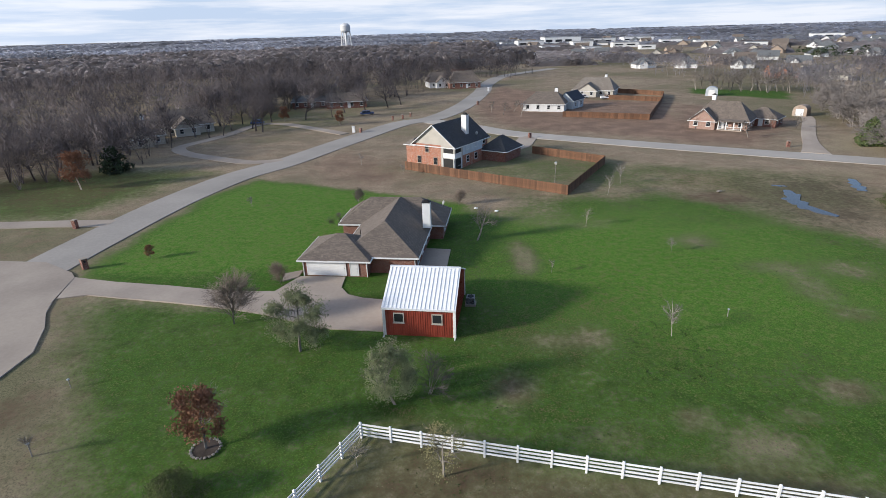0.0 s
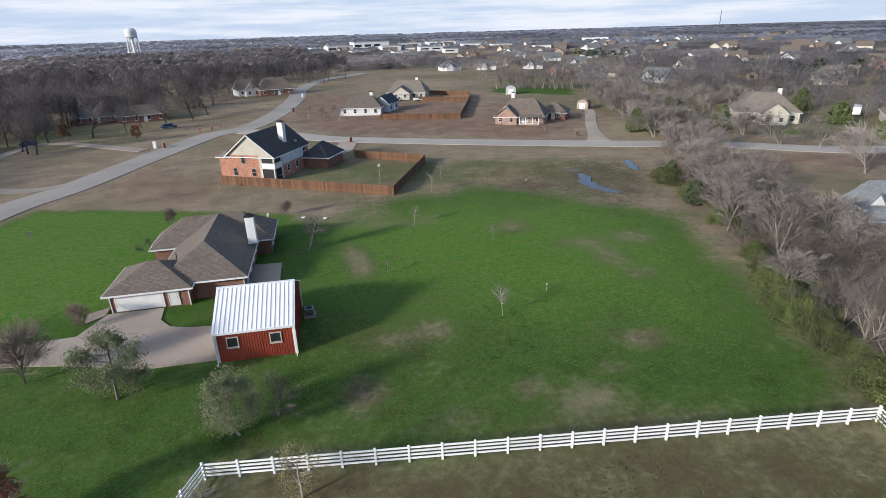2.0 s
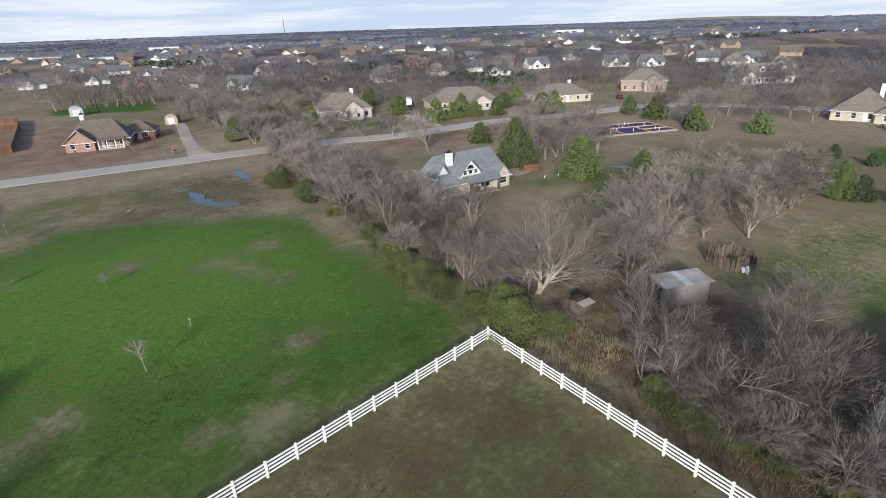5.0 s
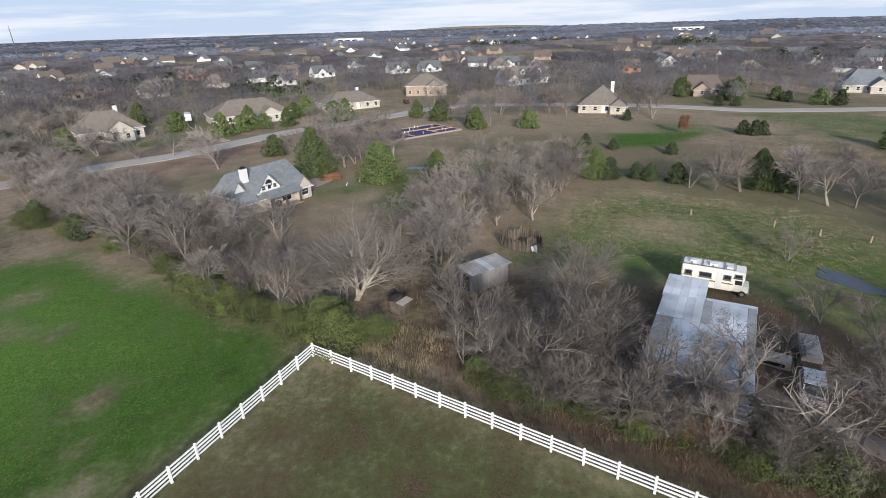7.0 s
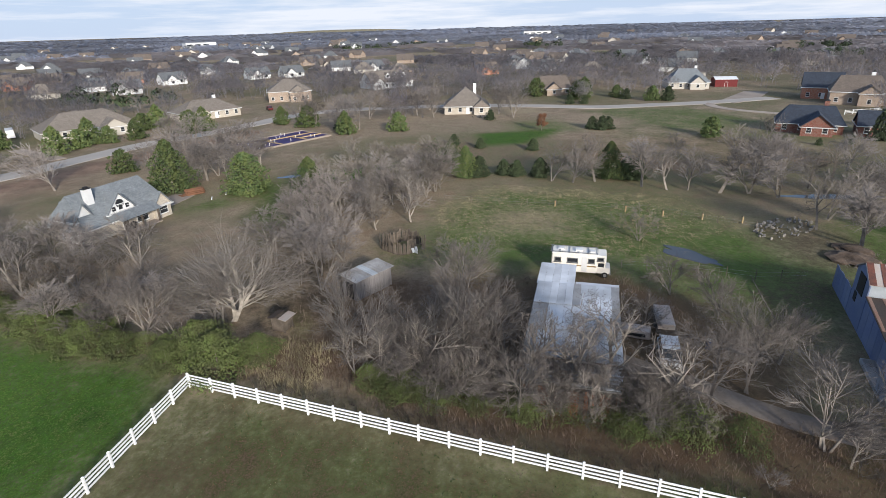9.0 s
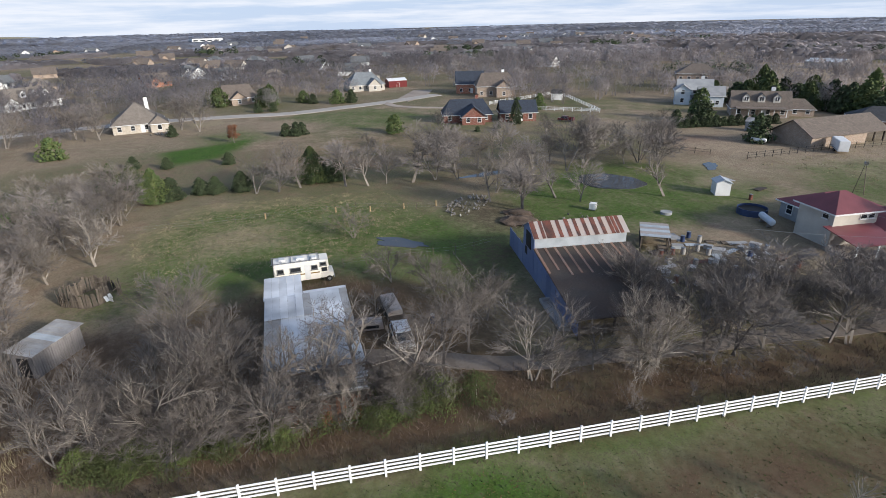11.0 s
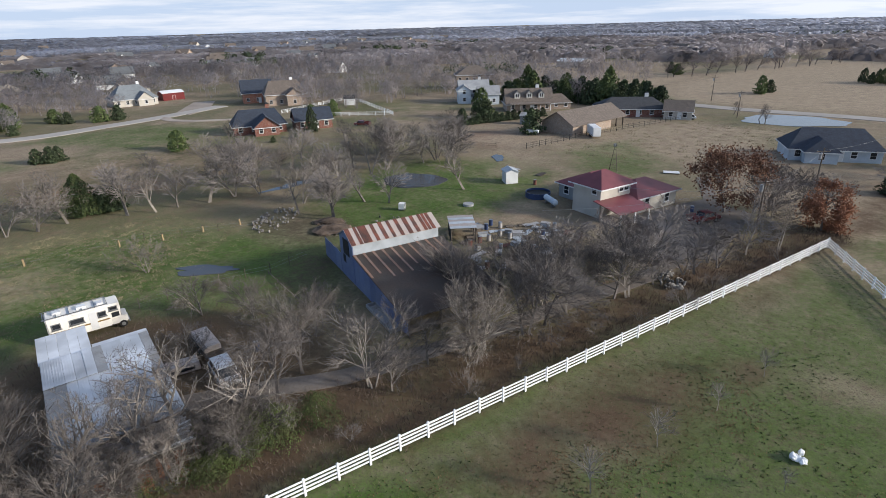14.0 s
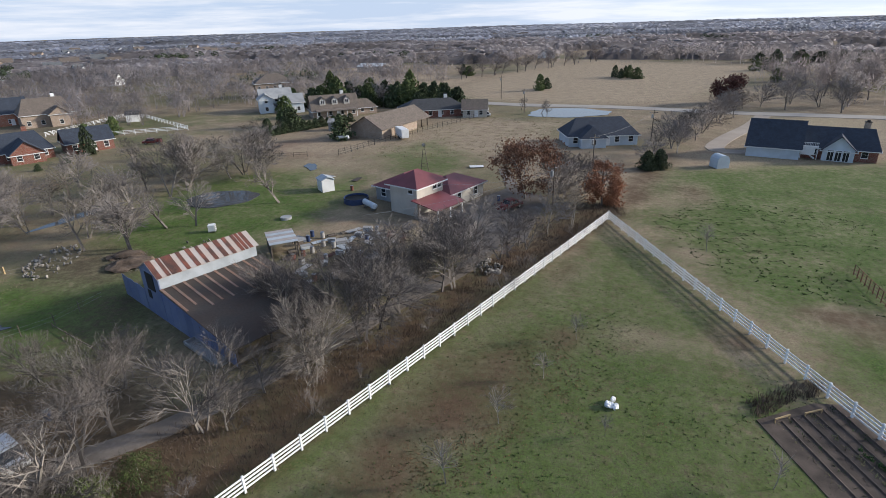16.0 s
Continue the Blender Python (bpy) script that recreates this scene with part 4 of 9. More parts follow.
            faces += [(ring, ring + 1, o + 1, o), (ring + 1, ring + 2, o + 2, o + 1), (ring + 2, ring, o, o + 2)]
            last, ring = q, o
            continue
        if thin:
            verts += [p + s * r0, p - s * r0, q]
            faces.append((o, o + 1, o + 2))
        else:
            for c, r in ((p, r0), (q, r1)):
                verts += [c + r * (math.cos(a) * s + math.sin(a) * t) for a in (0, 2.094, 4.189)]
            faces += [(o, o + 1, o + 4, o + 3), (o + 1, o + 2, o + 5, o + 4), (o + 2, o, o + 3, o + 5)]
            last, ring = q, o + 3
    m = bpy.data.meshes.new("branches")
    m.from_pydata(verts, [], faces)
    m.materials.append(MAT[mat])
    return m


def join(name, sets):
    """One mesh of several lists of segments, thick or thin, each with its least radius."""
    bm = bmesh.new()
    mat = None
    for segs, m, thin, least in sets:
        x = shoot_mesh(segs, m, thin, least)
        bm.from_mesh(x)
        bpy.data.meshes.remove(x)
        mat = m
    me = bpy.data.meshes.new(name)
    bm.to_mesh(me)
    bm.free()
    me.materials.append(MAT[mat])
    return me


def bare_tree(seed, h, spread=1.0, counts=(8, 6, 5, 4), stems=1, bark="bark", twig="twig", name="bare_tree", label="leafless grey-brown deciduous tree", droop=0.0, first=0.3, least=0.016, girth=0.022, whippy=False, form=None):
    lv = shoots(seed, h, spread, counts, stems, droop=droop, first=first, girth=girth, **(form or (dict(tilt_=(16, 46), wavy=0.12, reach=(0.50, 0.80)) if whippy else {})))
    top = max(s[1].z for lev in lv for s in lev)
    k = h / top
    lv = [[(p * k, q * k, a * k, b * k) for p, q, a, b in lev] for lev in lv]
    ob = thing(name, 0, 0, 0, label, "tree")
    part("trunk", join("trunk", [(lv[0], bark, False, 0.02)]), bark, ob)
    limbs = 3 if len(lv) > 4 and least < 0.02 else 2
    if stems < 5:
        part("limb", join("limb", [(lev, bark, False, 0.026) for lev in lv[1:limbs]]), bark, ob)
    else:
        limbs = 1
    sets = [(lev, twig, True, least) for lev in lv[limbs:]]
    part("crown", join("crown", sets), twig, ob)
    return ob


def leaf_cloud(seed, count, shape, size, mat):
    """Many small leaf clumps through a crown; shape(rng) gives a place and an outward way."""
    rng = random.Random(seed)
    verts, faces = [], []
    for _ in range(count):
        p, out = shape(rng)
        d = (out + Vector((rng.uniform(-1, 1), rng.uniform(-1, 1), rng.uniform(-1, 1))) * 0.8).normalized()
        s = d.orthogonal().normalized()
        s.rotate(Matrix.Rotation(rng.uniform(0, math.tau), 3, d))
        t = d.cross(s)
        z = size * rng.uniform(0.6, 1.4)
        o = len(verts)
        verts += [p - s * z * 0.5, p + s * z * 0.5 + d * z * 0.15, p + t * z + d * z * 0.4, p + d * z * 0.9 - t * z * 0.35]
        faces += [(o, o + 1, o + 2), (o, o + 1, o + 3)]
    m = bpy.data.meshes.new("leaves")
    m.from_pydata(verts, [], faces)
    m.materials.append(MAT[mat])
    return m


def cedar(seed, h=8.0, r=2.6, mat="cedar", count=3600, label="dense dark green cedar tree", size=0.42, low=0.02, power=0.75):
    ph = [random.Random(seed).uniform(0, 6.3) for _ in range(6)]

    def shape(rng):
        f = rng.random() ** 1.35
        a = rng.uniform(0, math.tau)
        rr = r * ((1 - f) ** power) * (0.62 + 0.55 * min(1, f * 5 + 0.4))
        rr *= 1 + 0.20 * math.sin(3 * a + ph[0] + 5 * f) + 0.14 * math.sin(5 * a + ph[1] - 9 * f) + 0.12 * math.sin(17 * f + ph[2] + 2 * a)
        k = rng.random() ** 0.35
        return Vector((rr * k * math.cos(a), rr * k * math.sin(a), h * (low + (0.97 - low) * f))), Vector((math.cos(a), math.sin(a), 0.7))

    ob = thing("cedar_tree", 0, 0, 0, label, "tree")
    part("trunk", tube(bmesh.new(), (0, 0, -0.2), (0, 0, h * 0.7), 0.02 * h, 0.02), "bark", ob)
    part("crown", leaf_cloud(seed, count, shape, size, mat), mat, ob)
    return ob


def leafy_tree(seed, h, r, mat, name, label, base=0.25, count=3800, size=0.3, gaps=0.35):
    lv = shoots(seed, h, 1.2, (7, 5, 4), 1, first=0.3)
    top = max(s[1].z for lev in lv for s in lev)
    lv = [[(p * h / top, q * h / top, a, b) for p, q, a, b in lev] for lev in lv]
    rng0 = random.Random(seed)
    lumps = []
    for _ in range(26):
        a, f = rng0.uniform(0, math.tau), rng0.random()
        w = r * (0.35 + 0.55 * math.sin(math.pi * (0.12 + 0.8 * f))) * rng0.uniform(0.5, 1)
        lumps.append((Vector((w * math.cos(a), w * math.sin(a), h * (base + (0.93 - base) * f))), r * rng0.uniform(0.25, 0.46)))

    def shape(rng):
        c, w = rng.choice(lumps)
        v = Vector((rng.gauss(0, 1), rng.gauss(0, 1), rng.gauss(0, 1))).normalized()
        return c + v * w * (1 - gaps * rng.random()) * Vector((1, 1, 0.8)).length / 1.62, v

    ob = thing(name, 0, 0, 0, label, "tree")
    part("trunk", join("trunk", [(lv[0], "bark", False, 0.02)]), "bark", ob)
    part("limb", join("limb", [(lv[1], "bark", False, 0.014), (lv[2], "bark", False, 0.012), (lv[3], "bark", True, 0.012)]), "bark", ob)
    part("crown", leaf_cloud(seed, count, shape, size, mat), mat, ob)
    return ob


def place(ob, x, y, s=1.0, yaw=None, sz=None, label=""):
    """A copy of a plant at a place, at a size."""
    yaw = (x * 37.7 + y * 91.3) % 360 if yaw is None else yaw
    away = math.hypot(x, y)
    # Beyond 60 m, trees are swapped for copies in the sunlit twig colour.
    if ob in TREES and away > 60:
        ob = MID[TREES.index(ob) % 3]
    if ob in CEDARS and away > 135:
        ob = FAR_CEDARS[CEDARS.index(ob)]
    c = copy_thing(ob, pose(x, y, -0.05, 0, 0, yaw) @ Matrix.Diagonal((s, s, sz or s, 1)))
    if label:
        c["label"] = label
    return c


def retire(ob):
    for o in [*ob.children_recursive, ob]:
        bpy.data.objects.remove(o)


def scatter(poly, gap, seed, avoid=()):
    """Places about gap apart in a plot, off the plots to avoid."""
    rng, out = random.Random(seed), []
    xs, ys = [p[0] for p in poly], [p[1] for p in poly]
    tries = int((max(xs) - min(xs)) * (max(ys) - min(ys)) / gap ** 2 * 6)
    for _ in range(tries):
        x, y = rng.uniform(min(xs), max(xs)), rng.uniform(min(ys), max(ys))
        if not inside(np.array([x]), np.array([y]), poly)[0] or any(math.hypot(x - a, y - b) < gap for a, b in out):
            continue
        if any(inside(np.array([x]), np.array([y]), q)[0] for q in avoid):
            continue
        out.append((x, y))
    return out


# ---- the red barn beside the driveway ----
def ribbed_sheet(bm, a, b, c, d, n, h=0.05, w=0.05):
    """Raised seams laid from edge a-b to edge d-c of a sheet, n of them."""
    a, b, c, d = (Vector(p) for p in (a, b, c, d))
    nrm = (b - a).cross(d - a).normalized()
    side = (b - a).normalized() * w
    for k in range(n):
        f = (k + 0.5) / n
        p, q = a.lerp(b, f), d.lerp(c, f)
        v = [bm.verts.new(x) for x in (p - side, p + side, q + side, q - side)]
        u = [bm.verts.new(x + nrm * h) for x in (p - side * 0.5, p + side * 0.5, q + side * 0.5, q - side * 0.5)]
        bm.faces.new(u)
        for i in range(4):
            j = (i + 1) % 4
            bm.faces.new((v[i], v[j], u[j], u[i]))
    return bm


def red_barn():
    b = thing("red_barn", -7.55, 46.55, -2.2, "red ribbed metal barn with a white standing seam roof", "barn")
    L, D, ze, zr = 7.1, 9.6, 3.25, 5.45
    x0, x1 = -L / 2, L / 2
    part("wall", walls(x0, x1, 0, D, ze, zr - ze, "x", (0, 0)), "red_metal", b)
    bm = bmesh.new()
    ribbed_sheet(bm, (x0, -0.001, 0), (x1, -0.001, 0), (x1, -0.001, ze - 0.1), (x0, -0.001, ze - 0.1), 30, 0.03, 0.03)
    for k in range(38):
        y = (k + 0.5) * D / 38
        zt = ze + (zr - ze) * (1 - abs(y - D / 2) / (D / 2)) - 0.15
        box(bm, x1 + 0.001, x1 + 0.03, y - 0.03, y + 0.03, 0, zt)
        box(bm, x0 - 0.03, x0 - 0.001, y - 0.03, y + 0.03, 0, zt)
    part("cladding_rib", bm, "red_metal", b)
    r = part("roof", roof(x0, x1, 0, D, ze, zr - ze, "x", (0, 0), 0.18, 0.10), "white_metal", b, "white standing seam metal roof")
    drop = (zr - ze) / (D / 2) * 0.18
    bm = bmesh.new()
    ribbed_sheet(bm, (x0 - 0.18, -0.18, ze - drop), (x1 + 0.18, -0.18, ze - drop), (x1 + 0.18, D / 2, zr), (x0 - 0.18, D / 2, zr), 18, 0.055, 0.045)
    ribbed_sheet(bm, (x1 + 0.18, D + 0.18, ze - drop), (x0 - 0.18, D + 0.18, ze - drop), (x0 - 0.18, D / 2, zr), (x1 + 0.18, D / 2, zr), 18, 0.055, 0.045)
    part("roof_seam", bm, "white_metal", r)
    part("ridge_cap", boxes((x0 - 0.2, x1 + 0.2, D / 2 - 0.16, D / 2 + 0.16, zr - 0.03, zr + 0.07)), "white_metal", r)
    for x in (x0, x1):
        for y in (0, D):
            part("corner_trim", boxes((x - 0.14, x + 0.14, y - 0.05 if y == 0 else y - 0.12, y + 0.12 if y == 0 else y + 0.05, -0.1, ze - 0.02)), "white_paint", b, "white corner trim")
    for y, s in ((-0.24, -1), (D + 0.24, 1)):
        part("gutter", boxes((x0 - 0.2, x1 + 0.2, y - 0.07, y + 0.07, ze - drop - 0.20, ze - drop - 0.03)), "white_paint", b)
        for x in (x0 - 0.05, x1 + 0.05):
            part("downpipe", boxes((x - 0.05, x + 0.05, y - 0.05, y + 0.05, -0.1, ze - drop - 0.205), (x - 0.05, x + 0.05, y - 0.35 if s < 0 else y, y if s < 0 else y + 0.35, -0.1, 0.04)), "white_paint", b)
    for x in (-2.05, 1.83):
        window(b, x, -0.045, 2.0, 0, 0.9, 0.9, "siding_cream", False)
    d = door(b, x0 - 0.04, 4.8, 0.05, -90, 3.4, 2.7, "white_paint", 5, "roller_door")
    ac = thing("air_conditioner", -2.75, 53.6, -2.2, "grey outdoor air conditioning unit beside a red barn", "air conditioner")
    part("casing", boxes((-0.45, 0.45, -0.45, 0.45, 0.12, 0.95)), "siding_grey", ac)
    part("grille", boxes(*[(-0.46, 0.46, -0.47, -0.452, 0.2 + k * 0.08, 0.24 + k * 0.08) for k in range(9)]), "black_iron", ac)
    part("fan_cover", tube(bmesh.new(), (0, 0, 0.951), (0, 0, 1.0), 0.36, 0.34, 16), "black_iron", ac)
    part("base_slab", boxes((-0.6, 0.6, -0.6, 0.6, -0.15, 0.118)), "concrete", ac)
    return b


def long_house():
    h = thing("brick_house", -15, 61, -1.2, "red brick ranch house with a weathered brown hip roof", "house")
    block(h, -9.3, -0.9, -0.8, 6.6, 2.5, 1.9, "x", (1, 1), "brick_red", "shingle_brown")
    block(h, -4.6, 5.0, 0.5, 21, 2.6, 2.75, "y", (1, 1), "brick_red", "shingle_brown", "e")
    block(h, -8.0, 7.0, 12.8, 20.2, 2.6, 2.65, "x", (1, 1), "brick_red", "shingle_brown", "e")
    block(h, -8.2, -3.0, 14.5, 19.5, 2.6, 1.9, "x", (1, 1), "brick_red", "shingle_brown", "w")
    g = door(h, -6.2, -0.84, 0.08, 0, 4.9, 2.15, "white_paint", 4, "garage_door")
    door(h, -2.6, -0.84, 0.08, 0, 0.95, 2.1, "white_paint", 3)
    chimney(h, 5.2, 9.6, 3.0, 6.6, 1.1, 1.0, "white_paint")
    for x, y in ((-9.2, -0.86), (-0.98, -0.86), (4.9, 0.44)):
        part("downpipe", boxes((x - 0.05, x + 0.05, y - 0.05, y + 0.05, -0.1, 2.25)), "white_paint", h)
    part("vent_pipe", tube(bmesh.new(), (-3.2, 5.2, 3.2), (-3.2, 5.2, 4.1), 0.06, 0.06), "dark", h)
    d = part("satellite_dish", ball(bmesh.new(), (0, 0, 0), 0.35, 1, 0.25, 1, 12), "siding_grey", h, "small grey satellite dish", at=pose(6.6, 17.2, 4.2, 20, 0, 120))
    part("arm", tube(bmesh.new(), (0, 0, -0.7), (0, 0, 0), 0.03, 0.03), "steel", d)
    p = slab("patio", [(-10, 69.8), (-6.3, 69.4), (-6.3, 63.6), (-10, 63.8)], "concrete", "concrete patio behind a brick house", "patio", 0.09)
    pl = slab("path", [(-27, 60.6), (-24.9, 61.8), (-24.8, 59.8), (-26.4, 58.4)], "concrete", "concrete front path", "path", 0.08)


def gable_house():
    h = thing("two_storey_house", -9.1, 114.9, -28, "two storey orange brick house with a cream gable and dark roof", "house")
    block(h, -10.9, 0, 0, 14.5, 5.3, 4.2, "y", (0, 0), "brick_orange", "shingle_dark", "e", wz=1.6)
    block(h, -13.2, -10.7, 0.3, 11, 5.0, 0.8, "y", (1, 1), "brick_orange", "shingle_tan", "")
    block(h, -0.3, 6.0, 12.0, 20, 2.8, 2.5, "y", (1, 1), "brick_red", "shingle_dark", "")
    part("upper_siding", boxes((0.0, 0.05, 3.3, 12, 2.7, 5.2)), "siding_blue", h)
    part("gable", gable_panel(-10.9, 0.0, -0.06, 5.2, 9.35), "siding_cream", h, "cream painted gable")
    part("siding_panel", boxes((-3.5, 0.06, -0.06, 0.0, 0.0, 5.25), (0.0, 0.06, 0.0, 3.2, 0.0, 5.25)), "siding_cream", h)
    for x, z in ((-9.4, 1.6), (-5.0, 1.6), (-7.2, 4.2)):
        window(h, x, -0.02, z, 0, 0.9, 1.5, "brick_tan")
    b = part("balcony", boxes((-2.9, 0.14, -0.16, -0.065, 2.55, 3.6), (0.065, 0.16, -0.06, 2.6, 2.55, 3.6)), "white_paint", h, "white balcony parapet at a corner")
    # Flat dark panels stand for the shade inside the balcony and porch recesses.
    part("balcony_opening", boxes((-2.8, -0.3, -0.09, -0.062, 3.65, 4.8), (0.062, 0.09, 0.3, 2.4, 3.65, 4.8)), "dark", b)
    part("porch_opening", boxes((-2.9, -0.3, -0.09, -0.062, 0.05, 2.4), (0.062, 0.09, 0.3, 2.4, 0.05, 2.4)), "dark", b)
    for x, y in ((-2.95, -0.1), (-0.1, -0.1), (0.1, 2.5)):
        part("post", boxes((x - 0.1, x + 0.1, y - 0.1, y + 0.1, 0, 2.54)), "white_paint", b)
    rake = bmesh.new()
    for x0, z0, x1, z1 in ((-11.45, 4.75, -5.45, 9.42), (0.55, 4.75, -5.45, 9.42)):
        tube(rake, (x0, -0.5, z0), (x1, -0.5, z1), 0.13, 0.13, 4)
    part("rake_board", rake, "white_paint", h, "white gable edge board")
    chimney(h, -2.2, 8.0, 6.5, 10.8, 1.3, 1.1, "white_paint")
    part("satellite_dish", ball(bmesh.new(), (-0.6, 10.5, 6.4), 0.4, 1, 0.3, 1, 10), "siding_grey", h)


def gable_panel(x0, x1, y, z0, z1):
    bm = bmesh.new()
    q = [(x0, z0), (x1, z0), ((x0 + x1) / 2, z1)]
    f, g = [bm.verts.new((x, y, z)) for x, z in q], [bm.verts.new((x, y + 0.05, z)) for x, z in q]
    bm.faces.new(f), bm.faces.new(g[::-1])
    for i in range(3):
        j = (i + 1) % 3
        bm.faces.new((f[i], f[j], g[j], g[i]))
    return bm


def stone_house():
    h = thing("stone_house", 73.7, 55.4, -20, "pale stone house with a steep blue-grey shingle roof", "house")
    block(h, 0, 16.2, 0, 9.0, 2.9, 4.5, "x", (0.3, 0.35), "stone", "shingle_bluegrey", "e", over=0.5)
    block(h, 12.8, 16.3, -0.5, 5, 2.75, 2.1, "y", (0, 0), "stone", "shingle_bluegrey", "", over=0.35)
    block(h, 4.6, 9.6, 0.5, 6.5, 3.9, 2.8, "y", (0, 0), "white_paint", "shingle_bluegrey", "", over=0.35)
    block(h, -0.3, 2.6, 1.4, 6, 4.2, 2.2, "y", (0, 0), "white_paint", "shingle_bluegrey", "", over=0.3)
    part("arched_window", tube(bmesh.new(), (7.1, 0.40, 4.75), (7.1, 0.49, 4.75), 0.75, 0.75, 20), "glass", h)
    part("window_rail", boxes((6.2, 8.0, 0.36, 0.44, 4.62, 4.74)), "white_paint", h)
    for x in (5.8, 7.1, 8.4):
        window(h, x, 0.46, 4.1, 0, 0.75, 0.75, "white_paint")
    window(h, 14.6, -0.54, 1.5, 0, 1.6, 1.4)
    part("porch_floor", boxes((5.2, 12.7, -2.0, 0, -0.2, 0.15)), "concrete", h)
    for x in (5.5, 9.0, 12.4):
        part("porch_post", boxes((x - 0.12, x + 0.12, -1.8, -1.56, 0.15, 2.6)), "old_wood", h)
    part("porch_roof", roof(5.0, 12.8, -1.9, 1.7, 2.6, 0.9, "x", (0, 0), 0.2, 0.1), "shingle_bluegrey", h)
    door(h, 7.0, -0.03, 0.15, 0, 1.0, 2.1, "old_wood", 3)
    window(h, 10.4, -0.03, 1.5, 0, 2.2, 1.6, "white_paint")
    chimney(h, 3.7, 2.9, 3.5, 8.0, 1.3, 0.8, "white_paint")
    gr = thing("barbecue_grill", 80.3, 52.4, -20, "black lidded barbecue grill on a porch", "grill", z=0.15)
    part("cabinet", boxes((-0.5, 0.5, -0.28, 0.28, 0, 0.8)), "black_iron", gr)
    part("lid", ball(bmesh.new(), (0, 0, 0.85), 0.4, 1.3, 0.75, 0.7), "black_iron", gr)
    part("side_shelf", boxes((0.5, 0.85, -0.25, 0.25, 0.76, 0.8)), "steel", gr)
    h.matrix_basis = pose(73.7, 55.4, 0, 0, 0, -20) @ Matrix.Scale(0.92, 4)


def metal_house():
    h = thing("maroon_roofed_house", 32.4, -75.9, -19.6, "cream two storey house with maroon metal roofs", "house")
    block(h, 0.5, 6.3, -7.2, -0.5, 5.1, 1.7, "y", (1, 1), "siding_cream", "maroon", "", over=0.55)
    block(h, 5.9, 13.2, -14.5, -4.0, 2.8, 1.7, "y", (1, 1), "siding_grey", "maroon", "n", over=0.5)
    block(h, -1.4, 6.0, -16.5, -6.8, 2.8, 1.6, "y", (1, 1), "siding_cream", "maroon", "nw", over=0.5)
    part("porch_roof", boxes((-4.6, 0.9, -6.6, 0.6, 0, 0.12)), "maroon", h, at=pose(0, 0, 2.72, 0, -9, 0))
    for y in (-6.2, -3.0, 0.2):
        part("porch_post", boxes((-4.35, -4.2, y - 0.08, y + 0.08, -0.1, 2.02)), "white_paint", h)
    part("porch_floor", boxes((-4.5, 0.5, -6.5, 0.5, -0.1, 0.15)), "concrete", h)
    for x, y, yaw in ((1.8, -0.48, 180), (0.48, -6.2, -90), (0.48, -5.0, -90)):
        window(h, x, y, 4.2, yaw, 0.9, 1.0)
    part("porch_post", boxes((-4.7, -4.55, 0.5, 0.65, 0, 2.2)), "white_paint", h)


def plain_house(name, x, y, yaw, L, W, z, rise, wall, roof_mat, label, hip=1.0, wing=None, chim="", trim=True, sides="sne"):
    """A house of one long wing, with a cross wing to the front and a chimney where it has them."""
    h = thing(name, x, y, yaw, label, "house")
    block(h, -L / 2, L / 2, -W / 2, W / 2, z, rise, "x", (hip, hip), wall, roof_mat, sides, trim)
    if wing:
        a, b, out, whip = wing
        block(h, a, b, -W / 2 - out, 0, z - 0.1, rise * min(1, (b - a) / W) + 0.1, "y", (whip, whip), wall, roof_mat, "s", trim)
    door(h, L * 0.06, -W / 2 - 0.03, 0.05, 0, 1.0, 2.1, "white_paint", 3)
    if chim:
        chimney(h, L * 0.22, W * 0.12, z + 0.3, z + rise + 1.1, 1.1, 0.9, chim)
    return h


def dormer(h, x, y, z, w, up, deep, wall, roof_mat):
    """A small gabled window house on a roof slope, its face looking along -y."""
    d = part("dormer", walls(-w / 2, w / 2, 0, deep, up, w * 0.5, "y", (0, 0)), wall, h, "cream gabled dormer", at=pose(x, y, z))
    part("dormer_roof", roof(-w / 2, w / 2, 0, deep, up, w * 0.5, "y", (0, 0), 0.18, 0.1), roof_mat, d)
    part("dormer_window", boxes((-w * 0.28, w * 0.28, -0.03, 0.01, up * 0.35, up * 0.95)), "glass", d)
    part("dormer_frame", boxes((-w * 0.34, -w * 0.28, -0.05, 0.01, up * 0.3, up), (w * 0.28, w * 0.34, -0.05, 0.01, up * 0.3, up), (-w * 0.28, w * 0.28, -0.05, 0.01, up * 0.95, up), (-w * 0.03, w * 0.03, -0.05, -0.03, up * 0.35, up * 0.95)), "white_paint", d)


def porch(h, x0, x1, y, out, z, roof_mat, posts, floor=0.2):
    """A lean-to porch along a wall that faces -y: roof, floor and posts."""
    part("porch_roof", boxes((x0, x1, -out - 0.3, 0.0, 0, 0.14)), roof_mat, h, at=pose(0, y, z + 0.35, 9, 0, 0))
    part("porch_floor", boxes((x0, x1, y - out, y - 0.02, -0.1, floor)), "concrete", h)
    for k in range(posts):
        u = x0 + 0.2 + (x1 - x0 - 0.4) * k / (posts - 1)
        part("porch_post", boxes((u - 0.1, u + 0.1, y - out + 0.05, y - out + 0.25, floor, z)), "white_paint", h)


red_barn()
long_house()
gable_house()
stone_house()
metal_house()

plain_house("ranch_house", 18, 209, -14, 15, 13, 2.9, 3.4, "white_paint", "shingle_brown", "pale ranch house with a brown roof on a bare lot", 0.6, None, "white_paint")
plain_house("lean_house", 27.5, 213, 60, 10, 6, 3.4, 2.6, "siding_blue", "shingle_navy", "blue grey house end with a dark roof", 0.0)
